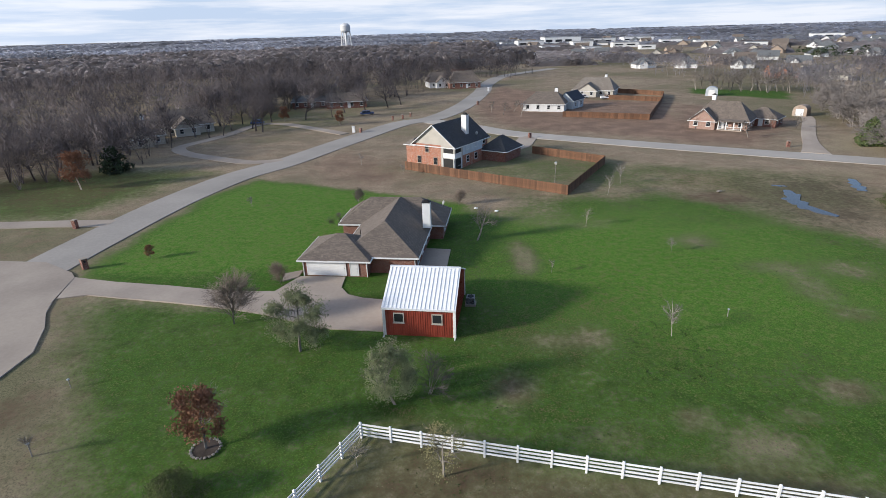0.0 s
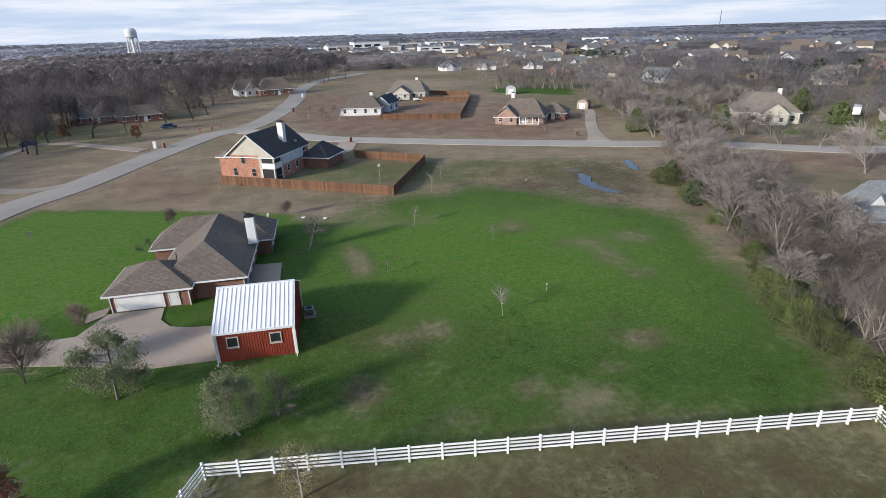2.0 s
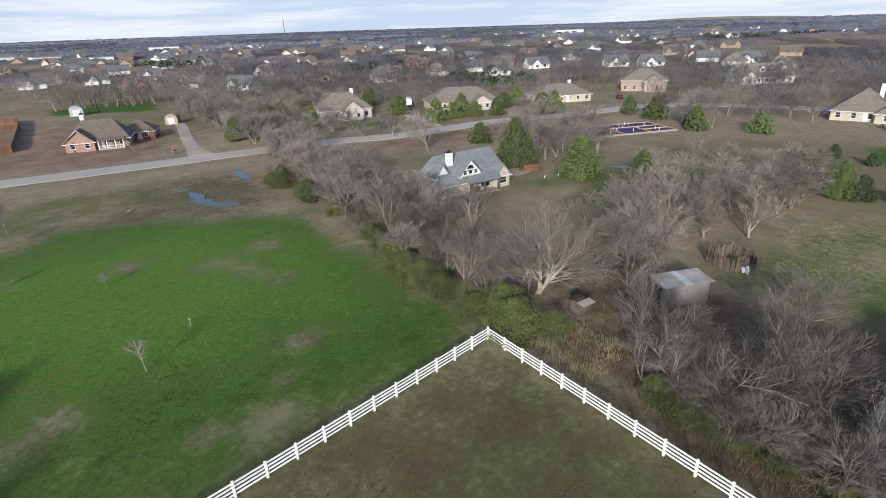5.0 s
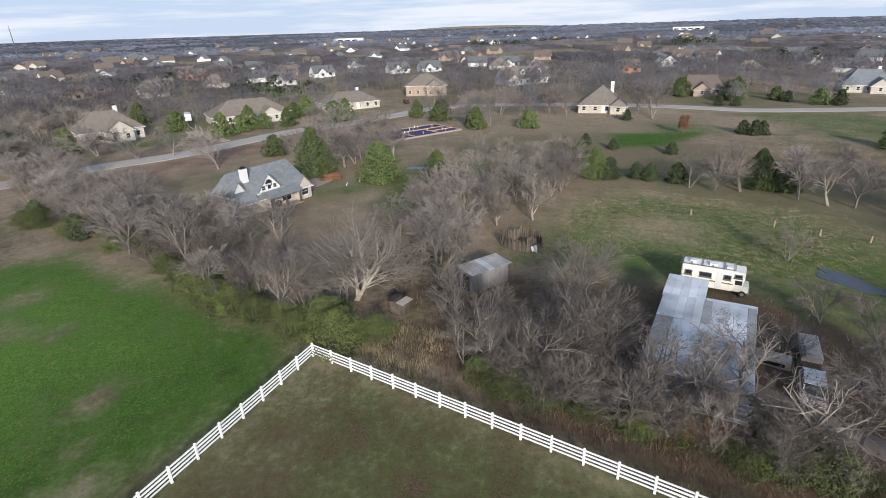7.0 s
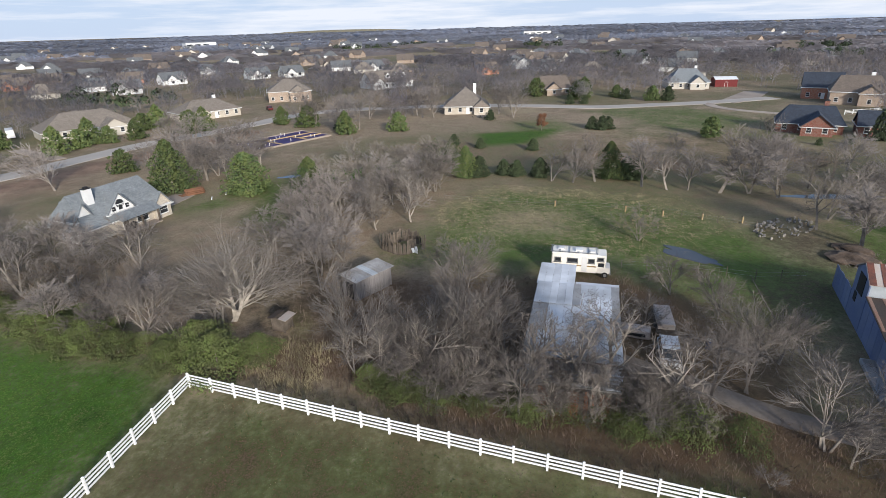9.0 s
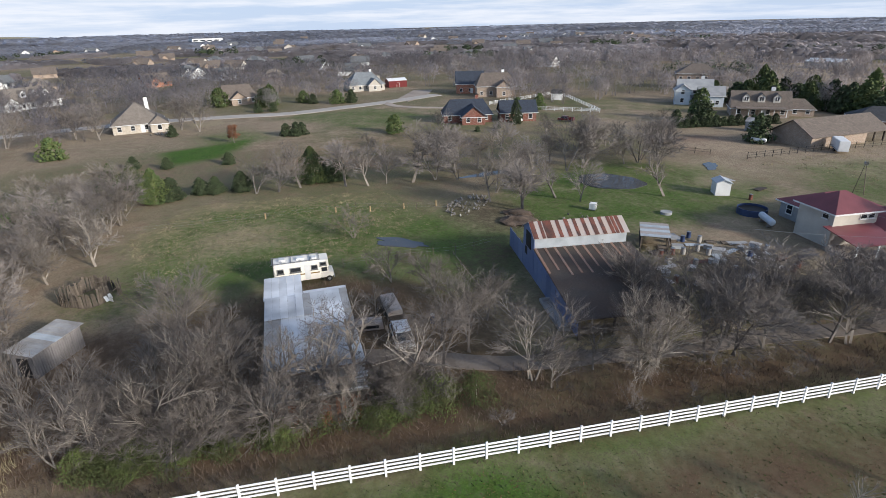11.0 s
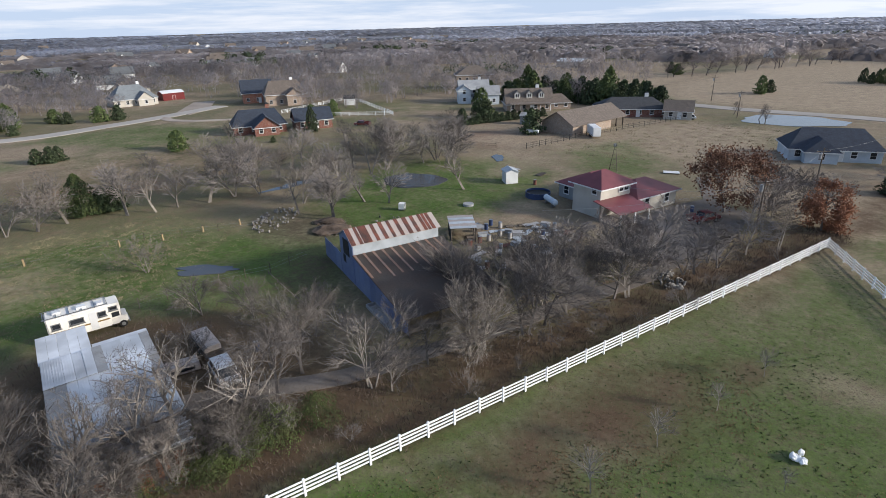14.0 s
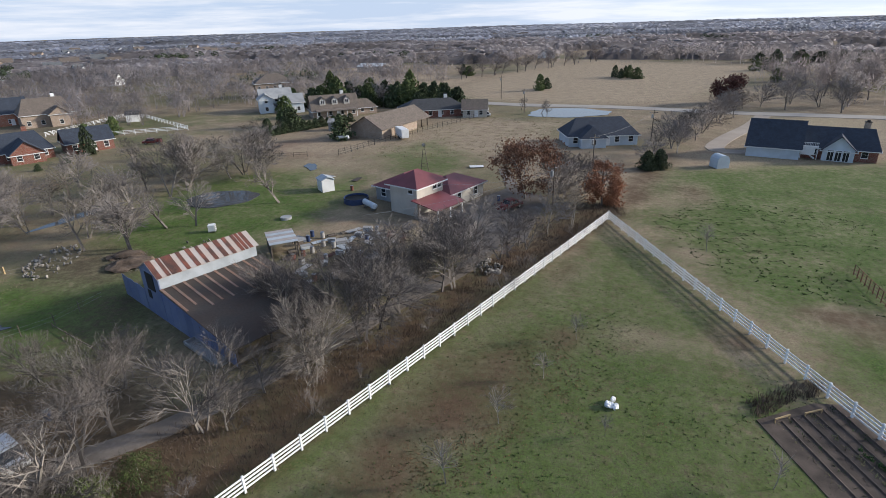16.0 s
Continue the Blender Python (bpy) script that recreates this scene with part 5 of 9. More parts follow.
ct = plain_house("brick_cottage", 66, 168, -32, 15, 11, 2.8, 4.4, "brick_pink", "shingle_brown", "pink brick house with a brown hip roof and white porch", 0.7, (-7.4, -0.6, 2.2, 0.0), "")
part("porch_roof", boxes((0.0, 6.6, -2.6, 0.0, 0, 0.14)), "shingle_brown", ct, at=pose(0, -5.3, 2.75, 8, 0, 0))
part("porch_floor", boxes((0.0, 6.4, -7.7, -5.5, -0.1, 0.2)), "concrete", ct)
for x in (0.3, 2.3, 4.3, 6.2):
    part("porch_post", boxes((x - 0.12, x + 0.12, -7.6, -7.36, 0.2, 2.45)), "white_paint", ct)
part("porch_rail", boxes((0.3, 6.2, -7.52, -7.44, 0.9, 1.0), (0.3, 6.2, -7.52, -7.44, 0.35, 0.45)), "white_paint", ct)
for x in (-6.9, -1.1):
    part("rake_board", tube(bmesh.new(), (x + (-0.6 if x < -4 else 0.6), -7.95, 2.45), (-4.0, -7.95, 5.6), 0.11, 0.11, 4), "white_paint", ct, "white gable edge board")
plain_house("garage_wing", 77.8, 170, -38, 9, 7.5, 2.6, 2.4, "brick_red", "shingle_brown", "brick garage wing with a brown roof", 1.0)
chimney(thing("chimney_stack", 63.6, 171, -32, "pale chimney stack on a brick house", "chimney", z=4.0), 0, 0, 0, 4.6, 1.0, 1.0, "white_paint")
plain_house("lot_house", 43, 252, -20, 17, 13, 3.0, 4.4, "siding_cream", "shingle_tan", "tan house with a steep roof behind a wooden fence", 0.5, (-6, 2, 3, 0), "white_paint")
plain_house("white_house", 133, 141, -32, 17, 12, 3.6, 4.6, "siding_cream", "shingle_tan", "large cream house with a tan hip roof", 0.9, (-2, 5, 3, 0.0), "white_paint")
plain_house("tan_house", 170, 117, -44, 26, 14, 3.0, 4.2, "siding_cream", "shingle_tan", "long tan house with a broad hip roof", 1.0, (2, 9, 3.5, 0.0), "")
plain_house("porch_house", 200, 92, -42, 21, 12, 2.9, 3.4, "stone", "shingle_tan", "cream house with a long porch and brown roof", 1.0, (-8, -2, 2, 0.0), "white_paint")
plain_house("brick_villa", 246, 74, -72, 18, 14, 4.6, 4.2, "brick_tan", "shingle_tan", "tan brick villa with a hip roof", 1.0, (0, 7, 3, 0.3), "")
dh = plain_house("dormer_house", 291, 36, -55, 24, 13, 3.2, 5.0, "white_paint", "shingle_tan", "long white house with gabled dormers", 0.0, (-12, -6, 3, 0), "")
for x in (-1.5, 3.0, 7.5):
    dormer(dh, x, -4.6, 4.4, 2.2, 2.0, 3.4, "white_paint", "shingle_tan")
plain_house("stone_villa", 199, -3, -92, 14.5, 14.5, 3.0, 5.4, "stone", "shingle_tan", "tan stone villa with a steep grey-brown pyramid roof", 1.0, (3, 8, 2, 0.2), "white_paint")
plain_house("stable_house", 246, -42, -95, 15, 12, 3.0, 4.4, "brick_tan", "shingle_brown", "brown house with a white garage door", 0.4, (-3, 3, 3, 0), "")
plain_house("blue_roofed_house", 255, -103, -98, 17, 12, 3.2, 5.0, "siding_cream", "shingle_bluegrey", "house with a blue grey roof and white chimney", 0.8, (0, 6, 3, 0), "white_paint")
plain_house("brick_bungalow", 149, -94, -118, 15, 10, 2.8, 3.8, "brick_red", "shingle_navy", "dark red brick house with dark blue roofs", 0.5, (-2, 5, 4, 0.0), "brick_red")
plain_house("brick_garage", 140.5, -107.5, -118, 11, 8, 3.0, 3.0, "brick_red", "shingle_navy", "brick garage with a dark blue roof", 0.0)
plain_house("gabled_house", 197, -139, -120, 16, 13, 4.5, 4.6, "brick_tan", "shingle_brown", "brown house with white edged gables", 0.4, (0, 6, 3, 0), "white_paint")
plain_house("orange_house", 212, -136, -120, 12, 10, 4.5, 4.6, "brick_orange", "shingle_navy", "orange gabled house with white trim", 0.0)
pb = plain_house("pale_blue_house", 131, -181, -140, 11.5, 9, 5.2, 2.9, "siding_blue", "siding_grey", "pale blue two storey house with porches", 0.0, (-6.5, -1.5, 3, 0.0), "white_paint")
porch(pb, -1.3, 5.7, -4.5, 2.4, 2.5, "shingle_bluegrey", 4, 0.35)
plain_house("pale_blue_garage", 122, -178, -140, 8, 8, 4.0, 2.6, "siding_blue", "siding_grey", "detached garage with pale blue siding and grey roof", 0.0)
plain_house("manor_house", 160, -222, -140, 17, 12, 6.5, 3.5, "brick_tan", "shingle_brown", "tall tan brick house among bare trees", 1.0)
dc = plain_house("dormered_cottage", 101, -172, -140, 16, 10, 2.8, 4.4, "brick_tan", "shingle_brown", "brown cottage with cream gabled dormers", 0.0, None, "white_paint")
for x in (-4.2, 0.0, 4.2):
    dormer(dc, x, -3.5, 3.9, 2.0, 1.9, 3.2, "siding_cream", "shingle_brown")
porch(dc, -7, 7, -5.0, 2.0, 2.5, "shingle_brown", 5)
block(dc, 8.1, 15, -2, 4.5, 2.5, 2.4, "x", (0, 0.8), "brick_tan", "shingle_brown", "s")
plain_house("dark_roof_house", 66, -178, -150, 22, 12, 2.7, 2.8, "brick_red", "shingle_dark", "low house with a charcoal roof", 0.8, None, "white_paint")
plain_house("pine_cottage", 51, -178, -165, 8, 7, 2.8, 2.6, "siding_cream", "shingle_brown", "small cream outbuilding with a brown roof", 0.0)
plain_house("navy_roofed_house", 9, -142, -160, 17, 10, 2.8, 3.4, "siding_blue", "shingle_navy", "pale blue house with a navy shingle roof", 0.6, (-6, 0, 2.5, 0.6))
plain_house("far_brick_house", -26, 395, 8, 13, 11, 4.8, 4.6, "brick_red", "shingle_dark", "red brick house with a steep white edged gable", 0.0, (-5, 2, 3, 0), "")
plain_house("woods_house", -30, 302, 20, 16, 11, 3.2, 4.4, "white_paint", "shingle_brown", "white house under bare trees", 0.3, (-5, 2, 3, 0))
plain_house("ridge_house", -18, 296, 12, 16, 12, 3.4, 5.0, "brick_red", "shingle_brown", "red roofed house in woodland", 0.6)
plain_house("woodland_house", -102, 168, 38, 18, 12, 3.0, 4.2, "siding_cream", "shingle_brown", "grey house with cream trim under tall bare trees", 0.2, (-3, 4, 4, 0.0), "")
plain_house("woodland_cottage", -105, 148, 38, 15, 11, 3.0, 3.6, "stone", "shingle_brown", "stone cottage hidden among bare trees", 0.5, (-2, 4, 3, 0.0), "white_paint")
plain_house("bungalow", -62, 224, 15, 16, 9, 2.9, 2.8, "brick_red", "shingle_brown", "red brick bungalow behind bare trees", 0.4, None, "")
plain_house("carport_house", -78, 226, 15, 14, 8, 2.7, 2.0, "brick_red", "shingle_grey", "low brick house with a carport", 0.2)

# Gambrel garage and house on the far lawn
g = thing("gambrel_house", -28.2, -131.6, 166, "white garage house with a steep navy gambrel roof", "house")
part("wall", walls(-5.0, 5.0, 0, 9, 2.6, 4.9, "x", (0, 0)), "siding_blue", g)
part("roof", roof(-5.0, 5.0, 0, 9, 2.6, 4.9, "x", (0, 0), 0.4), "shingle_navy", g)
part("gutter", fascia(-5, 5, 0, 9, 2.6, 4.9, "x", 0.4), "white_paint", g)
block(g, 5.2, 18.5, 3.0, 12, 2.7, 3.4, "x", (0, 0.3), "brick_red", "shingle_navy", "s")
block(g, 9, 14.5, 1.6, 8, 2.6, 2.6, "y", (0, 0), "siding_blue", "shingle_navy", "")
chimney(g, 16, 9, 3, 7.2, 1.1, 0.9, "brick_tan")
st = part("stair", boxes(*[(5.3 + k * 0.3, 5.6 + k * 0.3, 0.6, 1.7, 1.9 - k * 0.22, 2.05 - k * 0.22) for k in range(8)]), "white_paint", g, "white outside stair")
part("rail", boxes((5.2, 7.6, 0.55, 0.62, 1.1, 2.9)), "white_paint", st)
dk = part("balcony", boxes((5.02, 8.2, 1.75, 2.98, 2.45, 2.6), (8.05, 8.2, 1.8, 1.95, -0.1, 2.45), (5.1, 5.25, 1.8, 1.95, -0.1, 2.45)), "white_paint", g, "white raised deck")
part("balcony_rail", boxes((5.02, 8.2, 1.75, 1.83, 3.4, 3.5), (5.02, 8.2, 1.75, 1.83, 2.75, 2.82), *[(5.05 + k * 0.3, 5.12 + k * 0.3, 1.76, 1.82, 2.6, 3.4) for k in range(11)]), "white_paint", dk)
for x in (10.4, 11.75, 13.1):
    part("glazed_door", boxes((x - 0.5, x + 0.5, 1.5, 1.585, 0.1, 2.2)), "glass", g)
    part("door_frame", boxes((x - 0.58, x - 0.5, 1.46, 1.585, 0.05, 2.28), (x + 0.5, x + 0.58, 1.46, 1.585, 0.05, 2.28), (x - 0.5, x + 0.5, 1.46, 1.585, 2.2, 2.28), (x - 0.03, x + 0.03, 1.46, 1.499, 0.1, 2.2)), "white_paint", g)

# Brown barn with its open bay, on the farm behind
bb = thing("brown_barn", 68.3, -147.8, -102, "long brown barn with an open lean-to bay", "barn")
part("wall", walls(-12, 5.5, -5.4, 5.4, 2.9, 3.0, "x", (0, 0)), "brick_tan", bb)
part("roof", roof(-12, 12, -5.4, 5.4, 2.9, 3.0, "x", (0, 0), 0.6), "shingle_brown", bb)
part("door", boxes((-6, -2, -5.46, -5.41, 0, 2.5)), "old_wood", bb)
for x in (8.4, 11.7):
    for y in (-5.2, 5.2):
        part("post", boxes((x - 0.15, x + 0.15, y - 0.15, y + 0.15, -0.1, 2.8)), "old_wood", bb)


# ---- farm sheds of tin ----
def tin_barn():
    b = thing("tin_roofed_barn", 51.2, -11.6, 166, "long low barn with a patched galvanised tin roof", "barn")
    L, W, z0, z1 = 17.0, 8.2, 2.9, 3.3
    part("wall", boxes((0.3, L - 2.5, -W / 2 + 0.2, -W / 2 + 0.4, -0.2, z0 - 0.1), (0.3, L - 2.5, W / 2 - 0.4, W / 2 - 0.2, -0.2, z0 - 0.1), (0.3, 0.5, -W / 2, W / 2, -0.2, z0), (L - 3.6, L - 3.4, -W / 2 + 0.4, W / 2 - 0.4, -0.2, z0 - 0.3)), "old_wood", b)
    rng = random.Random(5)
    R = L - 3.3
    for i in range(3):
        for k in range(11):
            y0, x0 = -W / 2 + k * W / 11, i * R / 3 - 0.1
            zz = z1 - 0.10 * i + rng.uniform(-0.015, 0.015)
            bm = bmesh.new()
            box(bm, x0, x0 + R / 3 + 0.15, y0, y0 + W / 11 - 0.008, zz, zz + 0.012)
            for r in range(4):
                yy = y0 + (r + 0.4) * W / 44
                box(bm, x0, x0 + R / 3 + 0.15, yy - 0.02, yy + 0.02, zz + 0.012, zz + 0.04)
            part("roof_sheet", bm, "old_tin" if rng.random() < 0.2 else "tin", b)
    for k in range(13):
        x = L - 3.3 + k * 0.27
        if rng.random() < 0.92:
            part("batten", boxes((x, x + 0.19, -W / 2 + rng.uniform(-0.1, 0.5), W / 2 - rng.uniform(0.0, 0.4), z0 - 0.06, z0 - 0.01)), "tin" if rng.random() < 0.6 else "old_tin", b)
    for k in range(20):
        y = -W / 2 + 0.2 + k * (W - 0.4) / 20
        part("end_board", boxes((L - 0.1, L - 0.06, y + 0.01, y + (W - 0.4) / 20 - 0.01, -0.15, z0 - 0.35 - rng.uniform(0, 0.3))), "cut_log" if k % 3 else "old_wood", b, at=pose(0, 0, 0))
    for y in (-W / 2 + 0.4, -1.2, 1.6, W / 2 - 0.4):
        part("post", boxes((L - 0.2, L, y - 0.1, y + 0.1, -0.2, z0 - 0.25)), "old_wood", b)
    for k in range(5):
        part("porch_sheet", boxes((-5.6, -0.12, -4.25 + k * 0.79, -3.475 + k * 0.79, z1 - 0.25, z1 - 0.22)), "tin", b)
    part("porch_sheet", boxes((-1.5, -0.12, -0.25, W / 2 + 0.1, z1 - 0.4, z1 - 0.37)), "tin", b)
    for x, y in ((-5.4, -4.1), (-5.4, -0.5), (-1.4, 4)):
        part("post", boxes((x - 0.08, x + 0.08, y - 0.08, y + 0.08, -0.2, z1 - 0.42)), "old_wood", b)
    part("loose_sheet", boxes((L - 1.9, L - 0.3, -1.2, 0.7, z0 - 0.12, z0 - 0.08)), "white_metal", b, "loose white sheet on the roof")
    part("loose_sheet", boxes((L - 1.7, L - 0.2, 1.4, 3.6, z0 - 0.12, z0 - 0.08)), "white_metal", b, "loose white sheet on the roof")


def grey_shed():
    s = thing("tin_shed", 57.4, 11.5, -40, "grey corrugated tin shed under bare trees", "shed")
    part("wall", boxes((-2.75, 2.75, -1.1, 1.2, -0.2, 2.35)), "shed_wall", s)
    rib = mesh_of(boxes((0, 0.08, -1.13, -1.101, 0, 2.3)), "shed_wall")
    for k in range(22):
        part("wall_rib", rib, "shed_wall", s, at=pose(-2.75 + k * 0.25, 0, 0))
    for k in range(7):
        part("roof_sheet", boxes((-3.0 + k * 0.86, -2.15 + k * 0.86, -1.45, 1.55, 0.0, 0.03), (-2.6 + k * 0.86, -2.54 + k * 0.86, -1.45, 1.55, 0.03, 0.06)), "pale_tin" if k == 3 else "old_tin", s, at=pose(0, 0, 2.52 + 0.004 * (k % 2), 5.0, 0, 0))
    for y, h in ((-1.05, 2.42), (1.1, 2.61)):
        part("wall_plate", boxes((-2.7, 2.7, y - 0.05, y + 0.05, 2.3, h)), "old_wood", s)
    part("door", boxes((-2.79, -2.73, -0.6, 0.6, 0, 2.0)), "dark", s)
    b = thing("chicken_coop", 48.8, 19.2, -20, "small wooden coop with a white slanted roof", "shed")
    part("wall", boxes((-0.7, 0.7, -0.7, 0.7, 0, 1.5)), "old_wood", b)
    part("roof", boxes((-0.9, 0.9, -0.9, 0.0, 1.5, 1.56)), "worn_tin", b, at=pose(0, 0, 0.1, 9, 0, 0))
    part("roof", boxes((-0.9, 0.9, 0.0, 0.9, 1.5, 1.56)), "rust_roof", b, "rusted half of the coop roof", at=pose(0, 0, 0.1, -9, 0, 0))
    for x, y in ((-0.7, -0.7), (0.7, -0.7), (-0.7, 0.7), (0.7, 0.7)):
        part("post", boxes((x - 0.07, x + 0.07, y - 0.07, y + 0.07, -0.15, 1.48)), "old_wood", b)


def board_pen():
    p = thing("board_pen", 70.4, 8.5, 0, "broken round pen of weathered upright boards", "pen")
    rng = random.Random(8)
    n = 66
    for k in range(n):
        a = k * math.tau / n
        if 4.0 < a < 4.35:
            continue
        x, y = 2.3 * math.cos(a) * (1 + 0.12 * math.cos(4 * a)), 2.8 * math.sin(a) * (1 + 0.1 * math.cos(4 * a))
        h = 1.75 + rng.uniform(-0.4, 0.25) - (0.7 if 5.0 < a < 5.4 else 0)
        part("board", boxes((-0.12, 0.12, -0.02, 0.02, -0.1, h)), "old_wood", p, at=pose(x, y, 0, rng.uniform(-7, 7), rng.uniform(-5, 5), math.degrees(math.atan2(2.8 * math.cos(a), -2.3 * math.sin(a)))))
    part("rail", torus_bar(2.3, 2.8, 0.9, 0.05), "old_wood", p)
    for k in range(5):
        part("white_panel", boxes((-0.25, 0.25, -0.02, 0.02, 0, 0.7)), "white_paint", p, "broken white panel", at=pose(-2.2 + k * 0.25, -2.0 + 0.35 * (k % 3), 0, rng.uniform(-40, 20), 0, rng.uniform(-40, 60)))


def torus_bar(rx, ry, z, r, n=32):
    bm = bmesh.new()
    p = [(rx * math.cos(k * math.tau / n), ry * math.sin(k * math.tau / n), z) for k in range(n)]
    for k in range(n):
        tube(bm, p[k], p[(k + 1) % n], r, r, 5)
    return bm


def wheel(parent, x, y, r=0.36, w=0.22):
    t = part("wheel", tube(bmesh.new(), (x, y - w / 2, r), (x, y + w / 2, r), r, r, 16), "rubber", parent)
    part("rim", tube(bmesh.new(), (x, y - w / 2 - 0.01, r), (x, y + w / 2 + 0.01, r), r * 0.55, r * 0.55, 12), "steel", t)


def motorhome():
    m = thing("motorhome", 61.2, -14.2, -104, "cream motorhome with brown stripes parked in pasture", "motorhome")
    L = 6.9
    bm = boxes((-L / 2, L / 2 - 1.5, -1.15, 1.15, 0.55, 2.95), (L / 2 - 2.9, L / 2 - 0.5, -1.13, 1.13, 1.95, 2.9))
    bmesh.ops.bevel(bm, geom=bm.edges[:], offset=0.09, segments=2, affect="EDGES")
    body = part("body", bm, "cream_body", m)
    bm = boxes((L / 2 - 1.55, L / 2, -0.95, 0.95, 0.5, 1.25), (L / 2 - 1.55, L / 2 - 0.55, -0.92, 0.92, 1.2, 1.93))
    bmesh.ops.bevel(bm, geom=bm.edges[:], offset=0.08, segments=2, affect="EDGES")
    part("cab", bm, "cream_body", m)
    part("stripe", boxes((-L / 2 + 0.1, L / 2 - 1.6, -1.165, 1.165, 1.35, 1.5)), "orange_stripe", body)
    for s in (-1, 1):
        for x, w, h, z in ((-2.7, 0.6, 0.42, 2.1), (-0.95, 1.1, 0.42, 2.1), (1.25, 0.6, 0.4, 2.15), (2.3, 0.6, 0.28, 2.45)):
            window(m, x, s * 1.15, z, 0 if s < 0 else 180, w, h, "steel", False)
        part("door", boxes((0.1, 0.75, s * 1.16 - 0.015, s * 1.16 + 0.015, 0.7, 2.6)), "white_paint", m)
        part("side_glass", boxes((L / 2 - 1.4, L / 2 - 0.7, s * 0.925 - 0.01, s * 0.925 + 0.01, 1.35, 1.85)), "glass", m)
        for x in (-2.2, 2.9):
            wheel(m, x, s * 0.95)
    part("windscreen", boxes((L / 2 - 0.56, L / 2 - 0.53, -0.8, 0.8, 1.3, 1.88)), "glass", m)
    part("front_bumper", boxes((L / 2, L / 2 + 0.12, -0.98, 0.98, 0.42, 0.62)), "steel", m)
    for x, y, w in ((-2.4, 0.2, 0.7), (-0.3, 0, 0.8), (1.3, -0.3, 0.5)):
        part("roof_vent", boxes((x - w / 2, x + w / 2, y - 0.35, y + 0.35, 2.955, 3.17)), "white_paint", m)
    part("roof_rack", boxes((-3.7, 1.9, -1.0, -0.96, 3.0, 3.08), (-3.7, 1.9, 0.96, 1.0, 3.0, 3.08), *[(-3.6 + k * 1.1, -3.55 + k * 1.1, -1, 1, 2.955, 3.06) for k in range(6)]), "steel", m)
    part("ladder", boxes((-L / 2 - 0.12, -L / 2 - 0.02, 0.4, 0.44, 0.8, 3.0), (-L / 2 - 0.12, -L / 2 - 0.02, 0.8, 0.84, 0.8, 3.0), *[(-L / 2 - 0.1, -L / 2 - 0.06, 0.44, 0.8, 1 + k * 0.3, 1.04 + k * 0.3) for k in range(6)]), "steel", m)


def blue_barn():
    """Monitor barn: tall narrow gable, a long lean-to roof falling towards the lane, and a blue tin side wall."""
    b = thing("blue_barn", 46.6, -38.0, 158, "old blue tin barn with a rust striped roof and lean-to", "barn")
    # own x runs out along the lean-to, own -y... is its length away from the open end
    L = 11.4
    z1, ze, zl, zo = 6.45, 5.3, 3.85, 2.2
    w2 = 4.4
    bm = bmesh.new()
    box(bm, -w2, 0, 0.0, L, -0.2, ze)
    part("wall", bm, "pale_tin", b)
    for y in (0.0, L):
        part("gable", prism_y([(-w2, ze), (0, ze), (-w2 / 2, z1 - 0.05)], y, 0.08), "blue_tin", b)
    part("roof", roof(-w2, 0, 0, L, ze, z1 - ze, "y", (0, 0), 0.25, 0.06), "worn_tin", b, "pale roof with rusted sheets")
    rng = random.Random(2)
    for side in (1, -1):
        for k in range(22):
            if k % 2 == 0 or rng.random() < 0.15:
                y0 = -0.2 + k * (L + 0.4) / 22
                xm, xe = -w2 / 2, (0.28 if side > 0 else -w2 - 0.28)
                zz = ze - (z1 - ze) / (w2 / 2) * 0.28 + 0.012
                wdt = (L + 0.4) / 22 * rng.uniform(0.7, 1.05)
                bm = bmesh.new()
                q = [bm.verts.new(p) for p in ((xm, y0, z1 + 0.012), (xe, y0, zz), (xe, y0 + wdt, zz), (xm, y0 + wdt, z1 + 0.012))]
                u = [bm.verts.new(v.co + Vector((0, 0, 0.025))) for v in q]
                bm.faces.new(u), bm.faces.new(q[::-1])
                for i in range(4):
                    j = (i + 1) % 4
                    bm.faces.new((q[i], q[j], u[j], u[i]))
                part("rusted_sheet", bm, "rust", b)
    # lean-to
    run = 14.2
    bm = bmesh.new()
    q = [bm.verts.new(p) for p in ((0, -0.2, zl), (run, -0.2, zo), (run, L + 0.4, zo), (0, L + 0.4, zl))]
    u = [bm.verts.new(v.co - Vector((0, 0, 0.07))) for v in q]
    bm.faces.new(q), bm.faces.new(u[::-1])
    for i in range(4):
        j = (i + 1) % 4
        bm.faces.new((q[i], q[j], u[j], u[i]))
    lean = part("lean_to_roof", bm, "rust_roof", b, "rust streaked brown lean-to roof")
    for k in range(20):
        if k % 2 == 0 or rng.random() < 0.2:
            y0 = -0.1 + k * (L + 0.4) / 20
            x1 = rng.uniform(3.5, 6.5)
            z_ = zl + (zo - zl) * x1 / run
            bm = bmesh.new()
            q = [bm.verts.new(p) for p in ((0.02, y0, zl + 0.012), (x1, y0, z_ + 0.012), (x1, y0 + 0.24, z_ + 0.012), (0.02, y0 + 0.30, zl + 0.012))]
            u = [bm.verts.new(v.co + Vector((0, 0, 0.02))) for v in q]
            bm.faces.new(u), bm.faces.new(q[::-1])
            for i in range(4):
                j = (i + 1) % 4
                bm.faces.new((q[i], q[j], u[j], u[i]))
            part("pale_sheet", bm, "rust_pale", lean)
    # blue side wall, in panels
    n = 9
    for k in range(n):
        x0, x1 = k * run / n, (k + 1) * run / n - 0.05
        h0, h1 = zl + (zo - zl) * x0 / run - 0.12, zl + (zo - zl) * x1 / run - 0.12
        bm = bmesh.new()
        lo = 0.35 if k > 6 else -0.1
